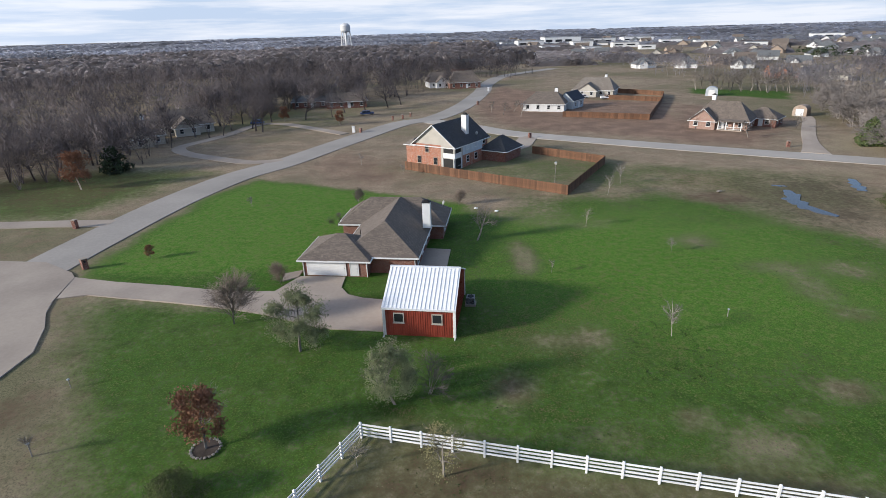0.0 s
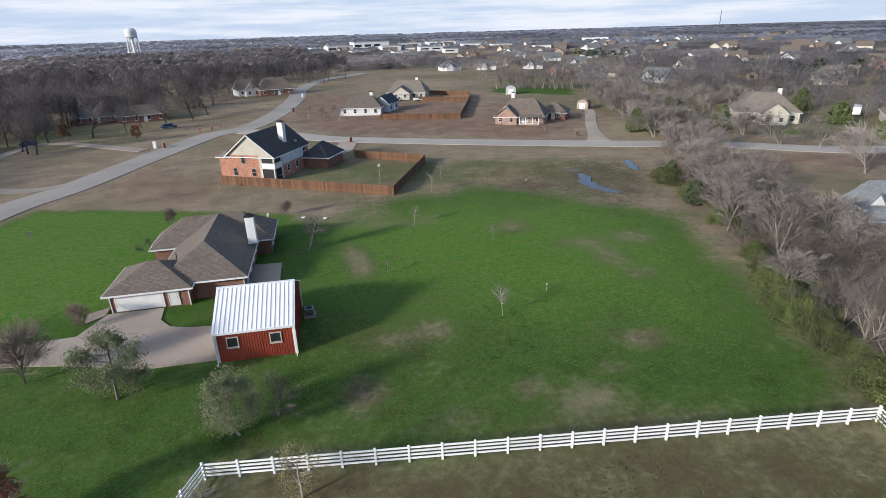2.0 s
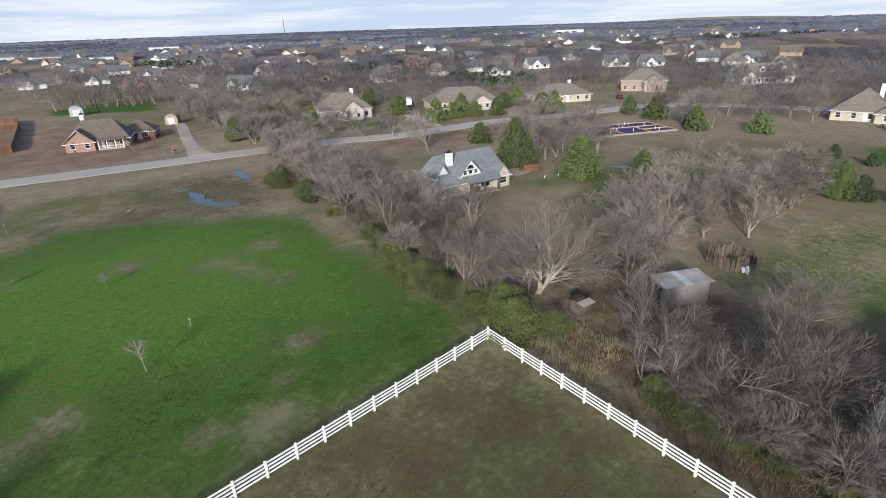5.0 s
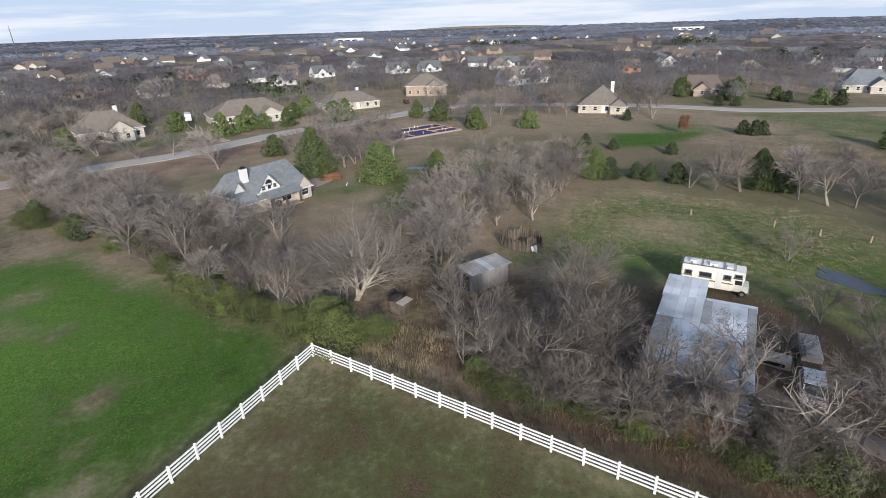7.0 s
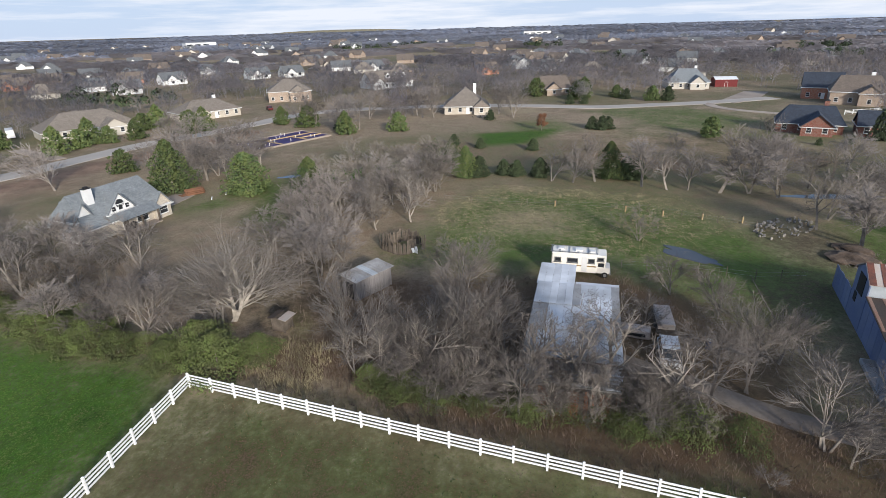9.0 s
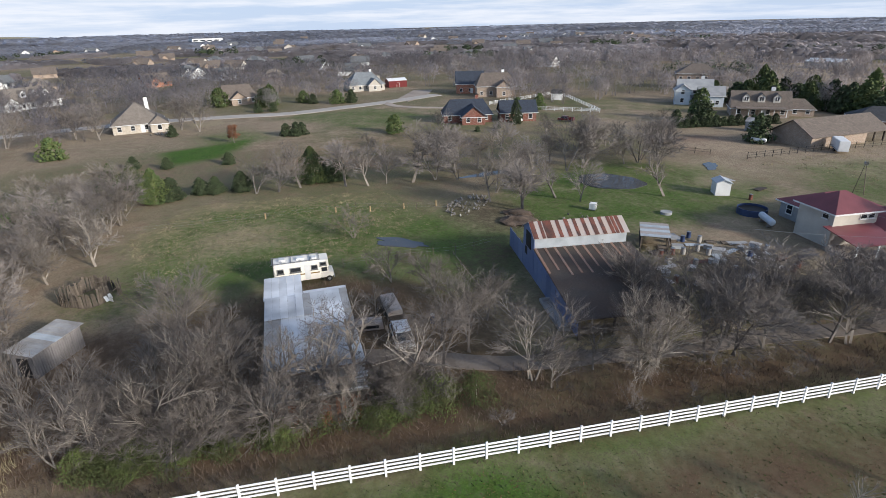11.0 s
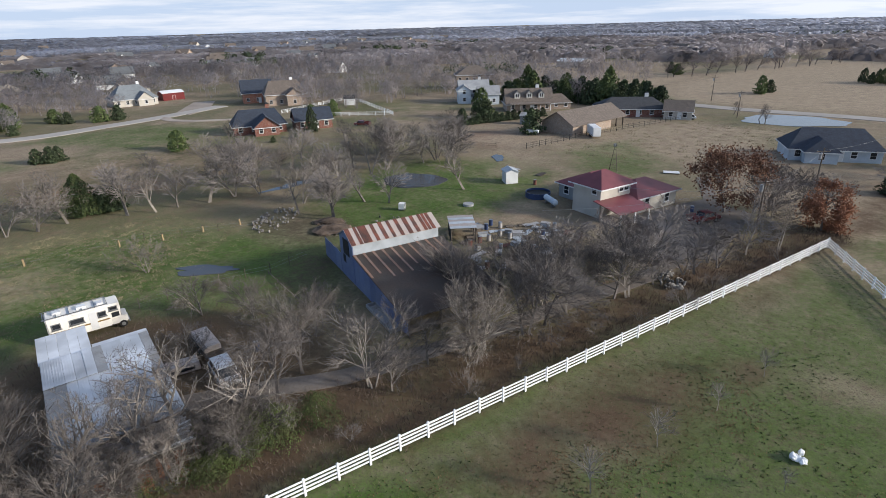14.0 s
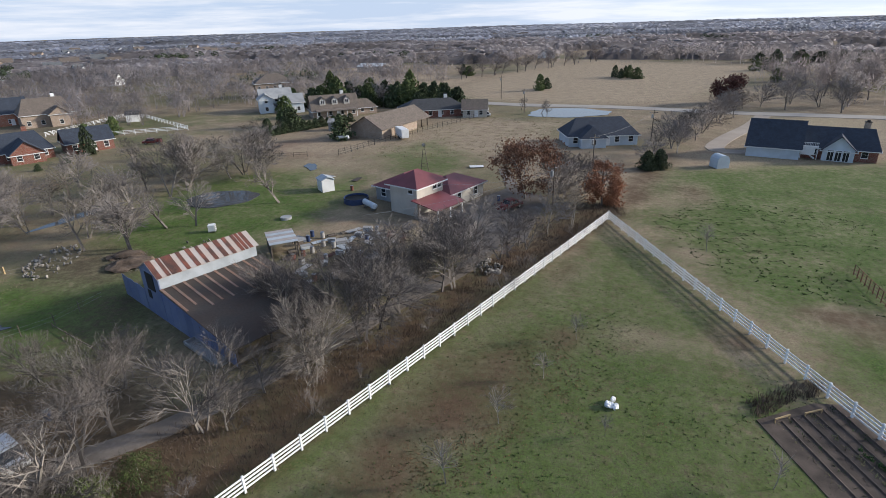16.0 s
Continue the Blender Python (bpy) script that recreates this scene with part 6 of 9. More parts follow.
        q = [bm.verts.new(p) for p in ((x0, -0.06, lo), (x1, -0.06, lo), (x1, -0.06, h1), (x0, -0.06, h0))]
        u = [bm.verts.new(v.co + Vector((0, 0.08, 0))) for v in q]
        bm.faces.new(q), bm.faces.new(u[::-1])
        for i in range(4):
            j = (i + 1) % 4
            bm.faces.new((q[i], q[j], u[j], u[i]))
        part("side_panel", bm, "blue_tin", b)
    part("end_wall", boxes((-w2, 0, -0.1, 0.0, 0, ze)), "blue_tin", b)
    # Dark sheet on the closed wall paints the dim interior of the hay door.
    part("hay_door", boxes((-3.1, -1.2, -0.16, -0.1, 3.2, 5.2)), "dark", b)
    for k in range(6):
        x0 = -w2 - 0.2 - k * 1.05
        part("fence_panel", boxes((x0 - 1.0, x0, -0.1, -0.04, 0, 2.6 + 0.1 * (k % 2))), "blue_tin", b)
    # Smaller dark sheet, painted as the shade behind the loft window.
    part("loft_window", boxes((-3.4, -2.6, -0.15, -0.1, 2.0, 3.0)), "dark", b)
    for y in (0.2, 3.8, 7.4, L):
        part("post", boxes((run - 0.3, run - 0.1, y - 0.1, y + 0.1, -0.2, zo - 0.06)), "old_wood", b)
    part("low_rail", boxes((run - 0.26, run - 0.14, 0.2, L, 0.5, 0.95)), "old_wood", b)
    part("back_wall", boxes((0, run - 2.5, L, L + 0.08, 0, zo - 0.1)), "rust", b)
    t = thing("feed_trough", 38.3, -34.0, 158, "long grey feed trough beside a barn wall", "trough")
    part("trough", boxes((-3.2, 3.2, -0.55, 0.55, 0.0, 0.12), (-3.2, 3.2, -0.6, -0.5, 0.12, 0.5), (-3.2, 3.2, 0.5, 0.6, 0.12, 0.5), (-3.2, -3.1, -0.5, 0.5, 0.12, 0.5), (3.1, 3.2, -0.5, 0.5, 0.12, 0.5)), "siding_grey", t)


def prism_y(pts, y, t):
    bm = bmesh.new()
    f, g = [bm.verts.new((x, y - t, z)) for x, z in pts], [bm.verts.new((x, y + t, z)) for x, z in pts]
    bm.faces.new(f), bm.faces.new(g[::-1])
    for i in range(len(pts)):
        j = (i + 1) % len(pts)
        bm.faces.new((f[i], f[j], g[j], g[i]))
    return bm


def car(name, x, y, yaw, mat, label, truck=False, L=4.5):
    c = thing(name, x, y, yaw, label, "truck" if truck else "car")
    bm = boxes((-L / 2, L / 2, -0.9, 0.9, 0.4, 0.95))
    bmesh.ops.bevel(bm, geom=bm.edges[:], offset=0.1, segments=2, affect="EDGES")
    part("body", bm, mat, c)
    bm = bmesh.new()
    a, b = (-0.5, 1.3) if truck else (-1.6, 1.1)
    lo = [bm.verts.new(p) for p in ((a - 0.2, -0.84, 0.93), (b + 0.35, -0.84, 0.93), (b + 0.35, 0.84, 0.93), (a - 0.2, 0.84, 0.93))]
    hi = [bm.verts.new(p) for p in ((a + 0.25, -0.7, 1.55), (b - 0.35, -0.7, 1.55), (b - 0.35, 0.7, 1.55), (a + 0.25, 0.7, 1.55))]
    bm.faces.new(hi)
    for i in range(4):
        j = (i + 1) % 4
        bm.faces.new((lo[i], lo[j], hi[j], hi[i]))
    cab = part("cabin", bm, "glass", c)
    part("cabin_roof", boxes((a + 0.12, b - 0.22, -0.76, 0.76, 1.552, 1.6)), mat, cab)
    for x_ in (a - 0.02, (a + b) / 2, b + 0.02):
        for y_ in (-0.76, 0.76):
            part("pillar", boxes((x_ - 0.06, x_ + 0.06, y_ - 0.04, y_ + 0.04, 0.94, 1.56)), mat, cab)
    if truck:
        part("bed", boxes((-L / 2 + 0.05, a - 0.3, -0.86, -0.78, 0.951, 1.25), (-L / 2 + 0.05, a - 0.3, 0.78, 0.86, 0.951, 1.25), (-L / 2 + 0.05, -L / 2 + 0.12, -0.78, 0.78, 0.951, 1.25)), mat, c)
    for sx in (-L * 0.31, L * 0.31):
        for sy in (-0.82, 0.82):
            wheel(c, sx, sy, 0.34)
    for sy in (-0.6, 0.6):
        part("headlight", boxes((L / 2 - 0.01, L / 2 + 0.02, sy - 0.2, sy + 0.2, 0.65, 0.8)), "white_paint", c)
    return c


tin_barn()
grey_shed()
board_pen()
motorhome()
blue_barn()
car("pickup_truck", 19.3, -84.0, -122, "car_red", "red pickup truck parked on a gravel yard", True, 5.2)
car("parked_sedan", 42.4, -18.2, -195, "car_silver", "silver car half hidden by brush")
car("blue_car", -82, 181, 10, "car_blue", "blue car on a driveway under trees")
car("blue_van", -48, 200, 20, "car_blue", "blue van parked on grass", False, 5.0)
car("red_car", 214, 73, 30, "car_red", "red car on a driveway")
car("white_pickup", 45, 236, 5, "white_paint", "white pickup parked beside a fence", True, 5.3)
car("white_suv", 36, 240, 5, "white_paint", "white car parked beside a fence", False, 4.8)
car("maroon_truck", 128, -117, 30, "car_red", "dark red truck beside a brick garage", True, 5.0)
car("white_car", 47.5, -176.5, 20, "white_paint", "white car at the end of a farm drive")


# ---- fences ----
def rail_fence(a, z, label, n):
    """Four white rails through square capped posts, from a to z."""
    a, z = Vector(a), Vector(z)
    d = z - a
    yaw = math.degrees(math.atan2(d.y, d.x))
    L = d.length
    f = thing("rail_fence", a.x, a.y, yaw, label, "fence")
    gap = L / n
    if "rail_post" not in SHARED:
        SHARED["rail_post"] = mesh_of(boxes((-0.075, 0.075, -0.075, 0.075, -0.2, 1.38)), "vinyl")
        SHARED["rail_cap"] = mesh_of(cone_cap(), "vinyl")
    bar = mesh_of(boxes((0.05, gap - 0.05, -0.025, 0.025, -0.07, 0.07)), "vinyl")
    for k in range(n + 1):
        post = part("post", SHARED["rail_post"], "vinyl", f, at=pose(k * gap, 0, 0))
        part("post_cap", SHARED["rail_cap"], "vinyl", post, at=pose(0, 0, 1.382))
        if k < n:
            for zz in (0.27, 0.59, 0.91, 1.22):
                part("rail", bar, "vinyl", f, at=pose(k * gap, 0, zz))
    return f


def cone_cap():
    bm = bmesh.new()
    c = [bm.verts.new(p) for p in ((-0.09, -0.09, 0), (0.09, -0.09, 0), (0.09, 0.09, 0), (-0.09, 0.09, 0))]
    t = bm.verts.new((0, 0, 0.07))
    bm.faces.new(c[::-1])
    for i in range(4):
        bm.faces.new((c[i], c[(i + 1) % 4], t))
    return bm


rail_fence((-10.0, 31.75), (39.05, 24.6), "white four-rail vinyl fence across a green lawn", 21)
rail_fence((39.05, 24.6), (3.35, -82.6), "white four-rail vinyl fence beside a brush strip", 47)
rail_fence((3.35, -82.6), (-29.2, -14.5), "white four-rail vinyl fence between two lawns", 31)
rail_fence((-10.0, 31.75), (-29.2, -14.5), "white four-rail vinyl fence along a front lawn", 21)


def board_fence(name, pts, h, mat, label, w=0.5):
    """Upright boards between posts along a run of corners."""
    f = thing(name, 0, 0, 0, label, "fence")
    meshes = {}
    for (x0, y0), (x1, y1) in zip(pts, pts[1:]):
        L = math.hypot(x1 - x0, y1 - y0)
        n = max(2, round(L / w))
        g = L / n
        if round(g, 3) not in meshes:
            meshes[round(g, 3)] = mesh_of(boxes((0.004, g - 0.004, -0.012, 0.012, -0.05, h)), mat)
        yaw = math.degrees(math.atan2(y1 - y0, x1 - x0))
        for k in range(n):
            part("board", meshes[round(g, 3)], mat, f, at=pose(x0 + (x1 - x0) * k / n, y0 + (y1 - y0) * k / n, 0, 0, 0, yaw))
        m = mesh_of(boxes((0, L, 0.014, 0.06, 0.35, 0.45), (0, L, 0.014, 0.06, h - 0.45, h - 0.35)), mat)
        part("rail", m, mat, f, at=pose(x0, y0, 0, 0, 0, yaw))
    return f


board_fence("wooden_fence", [(-20.3, 116.4), (12.9, 96.5), (23.8, 120.7), (8.5, 132)], 1.8, "fence_wood", "brown stained cedar board fence round a back yard", 0.42)
board_fence("wooden_fence", [(22, 190), (48.4, 181), (64.4, 225.6), (44, 236)], 1.8, "fence_wood", "brown board fence round a bare lot", 0.6)
board_fence("wooden_fence", [(64.4, 226), (70, 244), (50, 262)], 1.9, "fence_wood", "weathered board fence behind a house", 0.7)


def post_fence(pts, h, gap, label, mat="old_wood", rails=(0.5, 0.95), r=0.05, wire=0.008, name="wire_fence"):
    f = thing(name, 0, 0, 0, label, "fence")
    post = mesh_of(tube(bmesh.new(), (0, 0, -0.2), (0, 0, h), r, r * 0.9, 6), mat)
    for (x0, y0), (x1, y1) in zip(pts, pts[1:]):
        L = math.hypot(x1 - x0, y1 - y0)
        n = max(1, round(L / gap))
        for k in range(n):
            part("post", post, mat, f, at=pose(x0 + (x1 - x0) * k / n, y0 + (y1 - y0) * k / n, 0))
        bm = bmesh.new()
        for z in rails:
            tube(bm, (x0, y0, z), (x1, y1, z), wire, wire, 4)
        part("wire", bm, "steel" if wire < 0.02 else mat, f)
    return f


post_fence([(62.4, -19.6), (60.8, -28.5), (58.3, -34.1), (58.3, -40)], 1.3, 3.0, "wire fence on thin posts across pasture")
post_fence([(58.0, -33.6), (52, -32), (45.5, -30.5)], 0.5, 2.5, "low fallen rail along a pasture edge", rails=(0.3,), wire=0.05)
post_fence([(67.8, -114.5), (62.3, -136.7), (49.2, -174.6)], 1.5, 2.4, "black iron fence along a farm drive", "black_iron", (0.3, 0.8, 1.3), 0.06, 0.03, "iron_fence")
post_fence([(172.8, -119.6), (180.4, -157.7), (168.9, -155.3), (134.2, -137.6), (156.1, -121.3)], 1.4, 3.0, "white rail fence round a paddock", "vinyl", (0.4, 0.8, 1.2), 0.09, 0.07, "paddock_fence")
post_fence([(92, 3), (84, -30), (72, -47)], 1.2, 5.0, "old wire fence on wooden posts")
post_fence([(75, -112), (84, -108), (98, -122)], 1.3, 3.0, "dark rail fence along a farmyard", "old_wood", (0.5, 1.0), 0.07, 0.04)
post_fence([(-25.1, -69.5), (-25.6, -61.5), (-28.5, -58)], 1.3, 1.0, "rusty pipe cattle panel on a lawn", "rust", (0.25, 0.6, 0.95, 1.25), 0.05, 0.035, "cattle_panel")


# ---- small farm things ----
def water_tower():
    t = thing("water_tower", -236, 884, 0, "white municipal water tower on eight slender legs", "tower")
    n = 26
    prof = [(0.05, 27.5), (4.0, 28.2), (7.2, 30.0), (7.6, 32), (7.6, 37.5), (6.6, 39.6), (4.0, 41.2), (0.05, 41.9)]
    bm = bmesh.new()
    rings = [[bm.verts.new((r * math.cos(k * math.tau / n), r * math.sin(k * math.tau / n), z)) for k in range(n)] for r, z in prof]
    for a, b in zip(rings, rings[1:]):
        for k in range(n):
            bm.faces.new((a[k], a[(k + 1) % n], b[(k + 1) % n], b[k]))
    part("tank", bm, "white_paint", t)
    part("riser", tube(bmesh.new(), (0, 0, -1), (0, 0, 28), 1.5, 1.5, 14), "white_paint", t)
    for k in range(8):
        a = k * math.tau / 8
        part("leg", tube(bmesh.new(), (8.6 * math.cos(a), 8.6 * math.sin(a), -1), (7.0 * math.cos(a), 7.0 * math.sin(a), 31), 0.6, 0.5, 8), "white_paint", t)
    for z, r in ((10, 8.1), (20, 7.6)):
        part("ring_brace", torus_bar(r, r, z, 0.2, 16), "white_paint", t)
    part("door", boxes((-0.7, 0.7, -1.62, -1.4, 0, 2.6)), "dark", t)
    part("aerial", tube(bmesh.new(), (0, 0, 41.8), (0, 0, 44), 0.08, 0.05), "steel", t)


def windmill():
    w = thing("windmill", 42.2, -105.5, 20, "small lattice farm windmill", "windmill")
    for sx in (-1, 1):
        for sy in (-1, 1):
            part("leg", tube(bmesh.new(), (sx * 0.8, sy * 0.8, 0), (sx * 0.1, sy * 0.1, 5.2), 0.05, 0.04, 5), "old_wood", w)
    bm = bmesh.new()
    for k in range(5):
        z, r = 0.6 + k * 0.95, 0.8 - 0.7 * (0.6 + k * 0.95) / 5.2
        for a, b in (((-r, -r), (r, -r)), ((r, -r), (r, r)), ((r, r), (-r, r)), ((-r, r), (-r, -r))):
            tube(bm, (*a, z), (*b, z), 0.025, 0.025, 4)
    part("brace", bm, "old_wood", w)
    hub = part("wheel", tube(bmesh.new(), (0, -0.3, 5.3), (0, 0.1, 5.3), 0.1, 0.1), "steel", w)
    blade = mesh_of(boxes((-0.05, 0.05, -0.01, 0.01, 0.1, 0.42)), "steel")
    for k in range(12):
        part("blade", blade, "steel", hub, at=pose(0, -0.3, 5.3, 0, k * 30, 0) @ pose(0, 0, 0, 0, 0, 25))
    part("tail", boxes((-0.02, 0.02, 0.2, 0.9, 5.2, 5.45)), "steel", w)


def small_shed(name, x, y, yaw, L, W, z, rise, wall, roof_mat, label, cat="shed"):
    s = thing(name, x, y, yaw, label, cat)
    part("wall", walls(-L / 2, L / 2, -W / 2, W / 2, z, rise, "x", (0, 0)), wall, s)
    part("roof", roof(-L / 2, L / 2, -W / 2, W / 2, z, rise, "x", (0, 0), 0.2, 0.08), roof_mat, s)
    door(s, 0, -W / 2 - 0.03, 0, 0, min(1.2, L * 0.4), min(2.0, z - 0.2), wall, 2)
    window(s, L / 2, 0, z * 0.6, 90, 0.6, 0.6, "white_paint", False)
    return s


def arched_shed(name, x, y, yaw, L, W, h, mat, label):
    s = thing(name, x, y, yaw, label, "shed")
    prof = [(-W / 2, -0.1), (-W / 2, h * 0.55)] + [(-W / 2 * math.cos(a), h * 0.55 + h * 0.45 * math.sin(a)) for a in (0.45, 0.9, 1.35, 1.79, 2.24, 2.69)] + [(W / 2, h * 0.55), (W / 2, -0.1)]
    part("shell", prism_y(prof, 0, L / 2), mat, s)
    door(s, 0, -L / 2 - 0.03, 0, 0, W * 0.5, h * 0.62, "white_paint", 2)
    return s


water_tower()
windmill()
small_shed("white_shed", 55.6, -87.2, -40, 2.8, 2.4, 2.3, 0.5, "white_paint", "pale_tin", "small white shed in a farmyard")
small_shed("paddock_shed", 168.6, -149, -135, 4.2, 3.6, 2.6, 1.2, "white_paint", "shingle_dark", "white shed beside a paddock fence")
small_shed("farm_outbuilding", 86, -146, -168, 3.5, 3, 2.6, 0.8, "siding_grey", "old_tin", "small grey outbuilding by a barn")
arched_shed("garden_shed", 96.6, 186, -42, 4.2, 4.0, 3.4, "brick_tan", "tan garden shed with an arched roof and pale doors")
arched_shed("dome_shed", -16.7, -120.9, 25, 2.8, 2.6, 2.6, "siding_blue", "pale blue arched garden shed on a lawn")
arched_shed("greenhouse", 89, 243, -20, 4.5, 4.6, 3.6, "pale_tin", "pale dome greenhouse on grass")
rb = small_shed("red_machine_shed", 257, -121, -95, 9.5, 6, 3.2, 1.0, "car_red", "white_metal", "red metal shed with a white roof edge", "barn")
small_shed("metal_barn", 172, -356, 178, 20, 12, 3.6, 1.6, "siding_cream", "white_metal", "large pale metal barn in a field", "barn")


def trailer(name, x, y, yaw, L, mat, label, h=2.3):
    t = thing(name, x, y, yaw, label, "trailer")
    bm = boxes((-L / 2, L / 2, -1.05, 1.05, 0.5, 0.5 + h))
    bmesh.ops.bevel(bm, geom=bm.edges[:], offset=0.1, segments=2, affect="EDGES")
    part("body", bm, mat, t)
    for s in (-1, 1):
        wheel(t, -0.4, s * 0.95, 0.33), wheel(t, 0.5, s * 0.95, 0.33)
        part("stripe", boxes((-L / 2 + 0.12, L / 2 - 0.12, s * 1.055 - 0.01, s * 1.055 + 0.01, 0.75, 0.9)), "siding_grey", t)
    part("hitch", boxes((L / 2, L / 2 + 1.2, -0.06, 0.06, 0.45, 0.58)), "steel", t)
    part("jockey_wheel", tube(bmesh.new(), (L / 2 + 1.05, 0, 0), (L / 2 + 1.05, 0, 0.7), 0.05, 0.05), "steel", t)
    return t


trailer("box_trailer", 60.6, -137.4, -52, 6.6, "white_paint", "white enclosed box trailer beside a fence")
cp = thing("carport", 45.8, -58.2, -48, "open carport with a pale patched tin roof", "carport")
for k in range(6):
    part("roof_sheet", boxes((-3.0 + k, -2.02 + k, -1.9, 1.9, 2.2, 2.24)), "worn_tin" if k % 2 else "pale_tin", cp, at=pose(0, 0, 0.02 * (k % 3), 0, 2, 0))
for x in (-2.7, 0, 2.7):
    for y in (-1.7, 1.7):
        part("post", boxes((x - 0.07, x + 0.07, y - 0.07, y + 0.07, -0.1, 2.18)), "old_wood", cp)
part("back_panel", boxes((-2.7, 2.7, 1.75, 1.8, 0.1, 2.0)), "dark", cp)
for x, w in ((-2.0, 0.7), (0.2, 0.9), (1.9, 0.6)):
    part("side_panel", boxes((x - w, x + w, -1.82, -1.78, 0.9, 1.7)), "worn_tin", cp, "loose pale panel")
trailer("camper_trailer", 165, 138, 40, 7.0, "white_paint", "white travel trailer beside a house")
ft = thing("flat_trailer", 48.0, -19.7, 168, "rusty flat trailer in tall brush", "trailer")
part("deck", boxes((-2.7, 2.7, -0.95, 0.95, 0.6, 0.8)), "old_wood", ft)
part("load", boxes((-2.2, 1.9, -0.8, 0.75, 0.805, 1.35), (-1.2, 2.3, -0.6, 0.5, 1.35, 1.6)), "worn_tin", ft, "weathered pale sheet load")
for sy in (-0.8, 0.8):
    wheel(ft, 0.2, sy, 0.33)
tk = thing("propane_tank", 42.2, -78.6, 143, "pale cylindrical propane tank on legs", "tank")
bm = tube(bmesh.new(), (-1.8, 0, 0.85), (1.8, 0, 0.85), 0.5, 0.5, 16)
ball(bm, (-1.8, 0, 0.85), 0.5, 0.6, 1, 1, 12), ball(bm, (1.8, 0, 0.85), 0.5, 0.6, 1, 1, 12)
part("tank", bm, "siding_blue", tk)
for x in (-1.2, 1.2):
    part("leg", boxes((x - 0.1, x + 0.1, -0.4, 0.4, -0.05, 0.45)), "steel", tk)
pw = thing("propane_tank", 75.5, -131, 20, "white propane tank beside a barn", "tank")
bm = tube(bmesh.new(), (-1.5, 0, 0.9), (1.5, 0, 0.9), 0.5, 0.5, 14)
ball(bm, (-1.5, 0, 0.9), 0.5, 0.6, 1, 1, 12), ball(bm, (1.5, 0, 0.9), 0.5, 0.6, 1, 1, 12)
part("tank", bm, "white_paint", pw)
part("leg", boxes((-1.1, -0.9, -0.4, 0.4, -0.05, 0.5)), "steel", pw)
part("leg", boxes((0.9, 1.1, -0.4, 0.4, -0.05, 0.5)), "steel", pw)
pl = thing("round_pool", 46.3, -81.6, 0, "round dark blue above-ground stock pool", "pool")
bm = bmesh.new()
for r, z0, z1 in ((2.2, -0.05, 0.95),):
    n = 28
    o = [[bm.verts.new((rr * math.cos(k * math.tau / n), rr * math.sin(k * math.tau / n), z)) for k in range(n)] for rr, z in ((r, z0), (r, z1), (r - 0.08, z1), (r - 0.08, z0))]
    for a, b in zip(o, o[1:]):
        for k in range(n):
            bm.faces.new((a[k], a[(k + 1) % n], b[(k + 1) % n], b[k]))
part("rim", bm, "blue_plastic", pl)
part("cover", tube(bmesh.new(), (0, 0, 0.1), (0, 0, 0.6), 2.1, 2.1, 28), "dark", pl)
st = thing("stock_tank", 53.5, -70.5, 0, "pale round stock tank in wet grass", "tank")
bm = tube(bmesh.new(), (0, 0, -0.05), (0, 0, 0.35), 0.9, 0.9, 20)
part("tank", bm, "siding_grey", st)
cr = thing("cage_tank", 61.5, -62.5, 30, "white cubic water tank in a cage", "tank")
part("tank", boxes((-0.5, 0.5, -0.5, 0.5, 0.15, 1.1)), "white_paint", cr)
part("cage", boxes(*[(-0.54, -0.51, -0.54 + k * 0.27, -0.51 + k * 0.27, 0, 1.15) for k in range(5)], *[(0.51, 0.54, -0.54 + k * 0.27, -0.51 + k * 0.27, 0, 1.15) for k in range(5)], (-0.55, 0.55, -0.55, 0.55, 0.0, 0.14)), "steel", cr)


# Scrap beside the barn
ps = thing("sheet_panel", 32.0, -110.2, 20, "white sheet panel lying on the grass", "panel")
part("panel", boxes((-1.5, 1.5, -0.9, 0.9, 0.14, 0.2)), "white_paint", ps)
part("batten", boxes((-1.4, -1.2, -0.85, 0.85, -0.02, 0.14), (1.2, 1.4, -0.85, 0.85, -0.02, 0.14)), "old_wood", ps)


def scrap(x, y, seed):
    rng = random.Random(seed)
    kind = rng.choice(["pallet", "drum", "crate", "sheet"])
    if kind == "pallet":
        s = thing("pallet", x, y, rng.uniform(0, 180), "weathered wooden pallet on bare ground", "pallet", "scrap in the yard")
        for k in range(6):
            part("slat", boxes((-0.6, 0.6, -0.5 + k * 0.18, -0.38 + k * 0.18, 0.1, 0.13)), "old_wood", s)
        part("bearer", boxes((-0.6, -0.5, -0.5, 0.52, 0, 0.098), (0.5, 0.6, -0.5, 0.52, 0, 0.098)), "old_wood", s)
    elif kind == "drum":
        s = thing("steel_drum", x, y, 0, "rusty steel drum standing among scrap", "drum", "scrap in the yard")
        part("drum", tube(bmesh.new(), (0, 0, 0), (0, 0, 0.9), 0.3, 0.3, 14), rng.choice(["rust", "blue_plastic", "old_tin"]), s)
        part("lid", tube(bmesh.new(), (0, 0, 0.902), (0, 0, 0.93), 0.29, 0.29, 14), "steel", s)
    elif kind == "crate":
        s = thing("storage_crate", x, y, rng.uniform(0, 90), "pale storage crate with a lid", "crate", "scrap in the yard")
        w, d, h = rng.uniform(0.3, 0.8), rng.uniform(0.3, 0.6), rng.uniform(0.4, 0.8)
        part("crate", boxes((-w, w, -d, d, 0, h)), rng.choice(["pale_tin", "siding_grey", "old_wood"]), s)
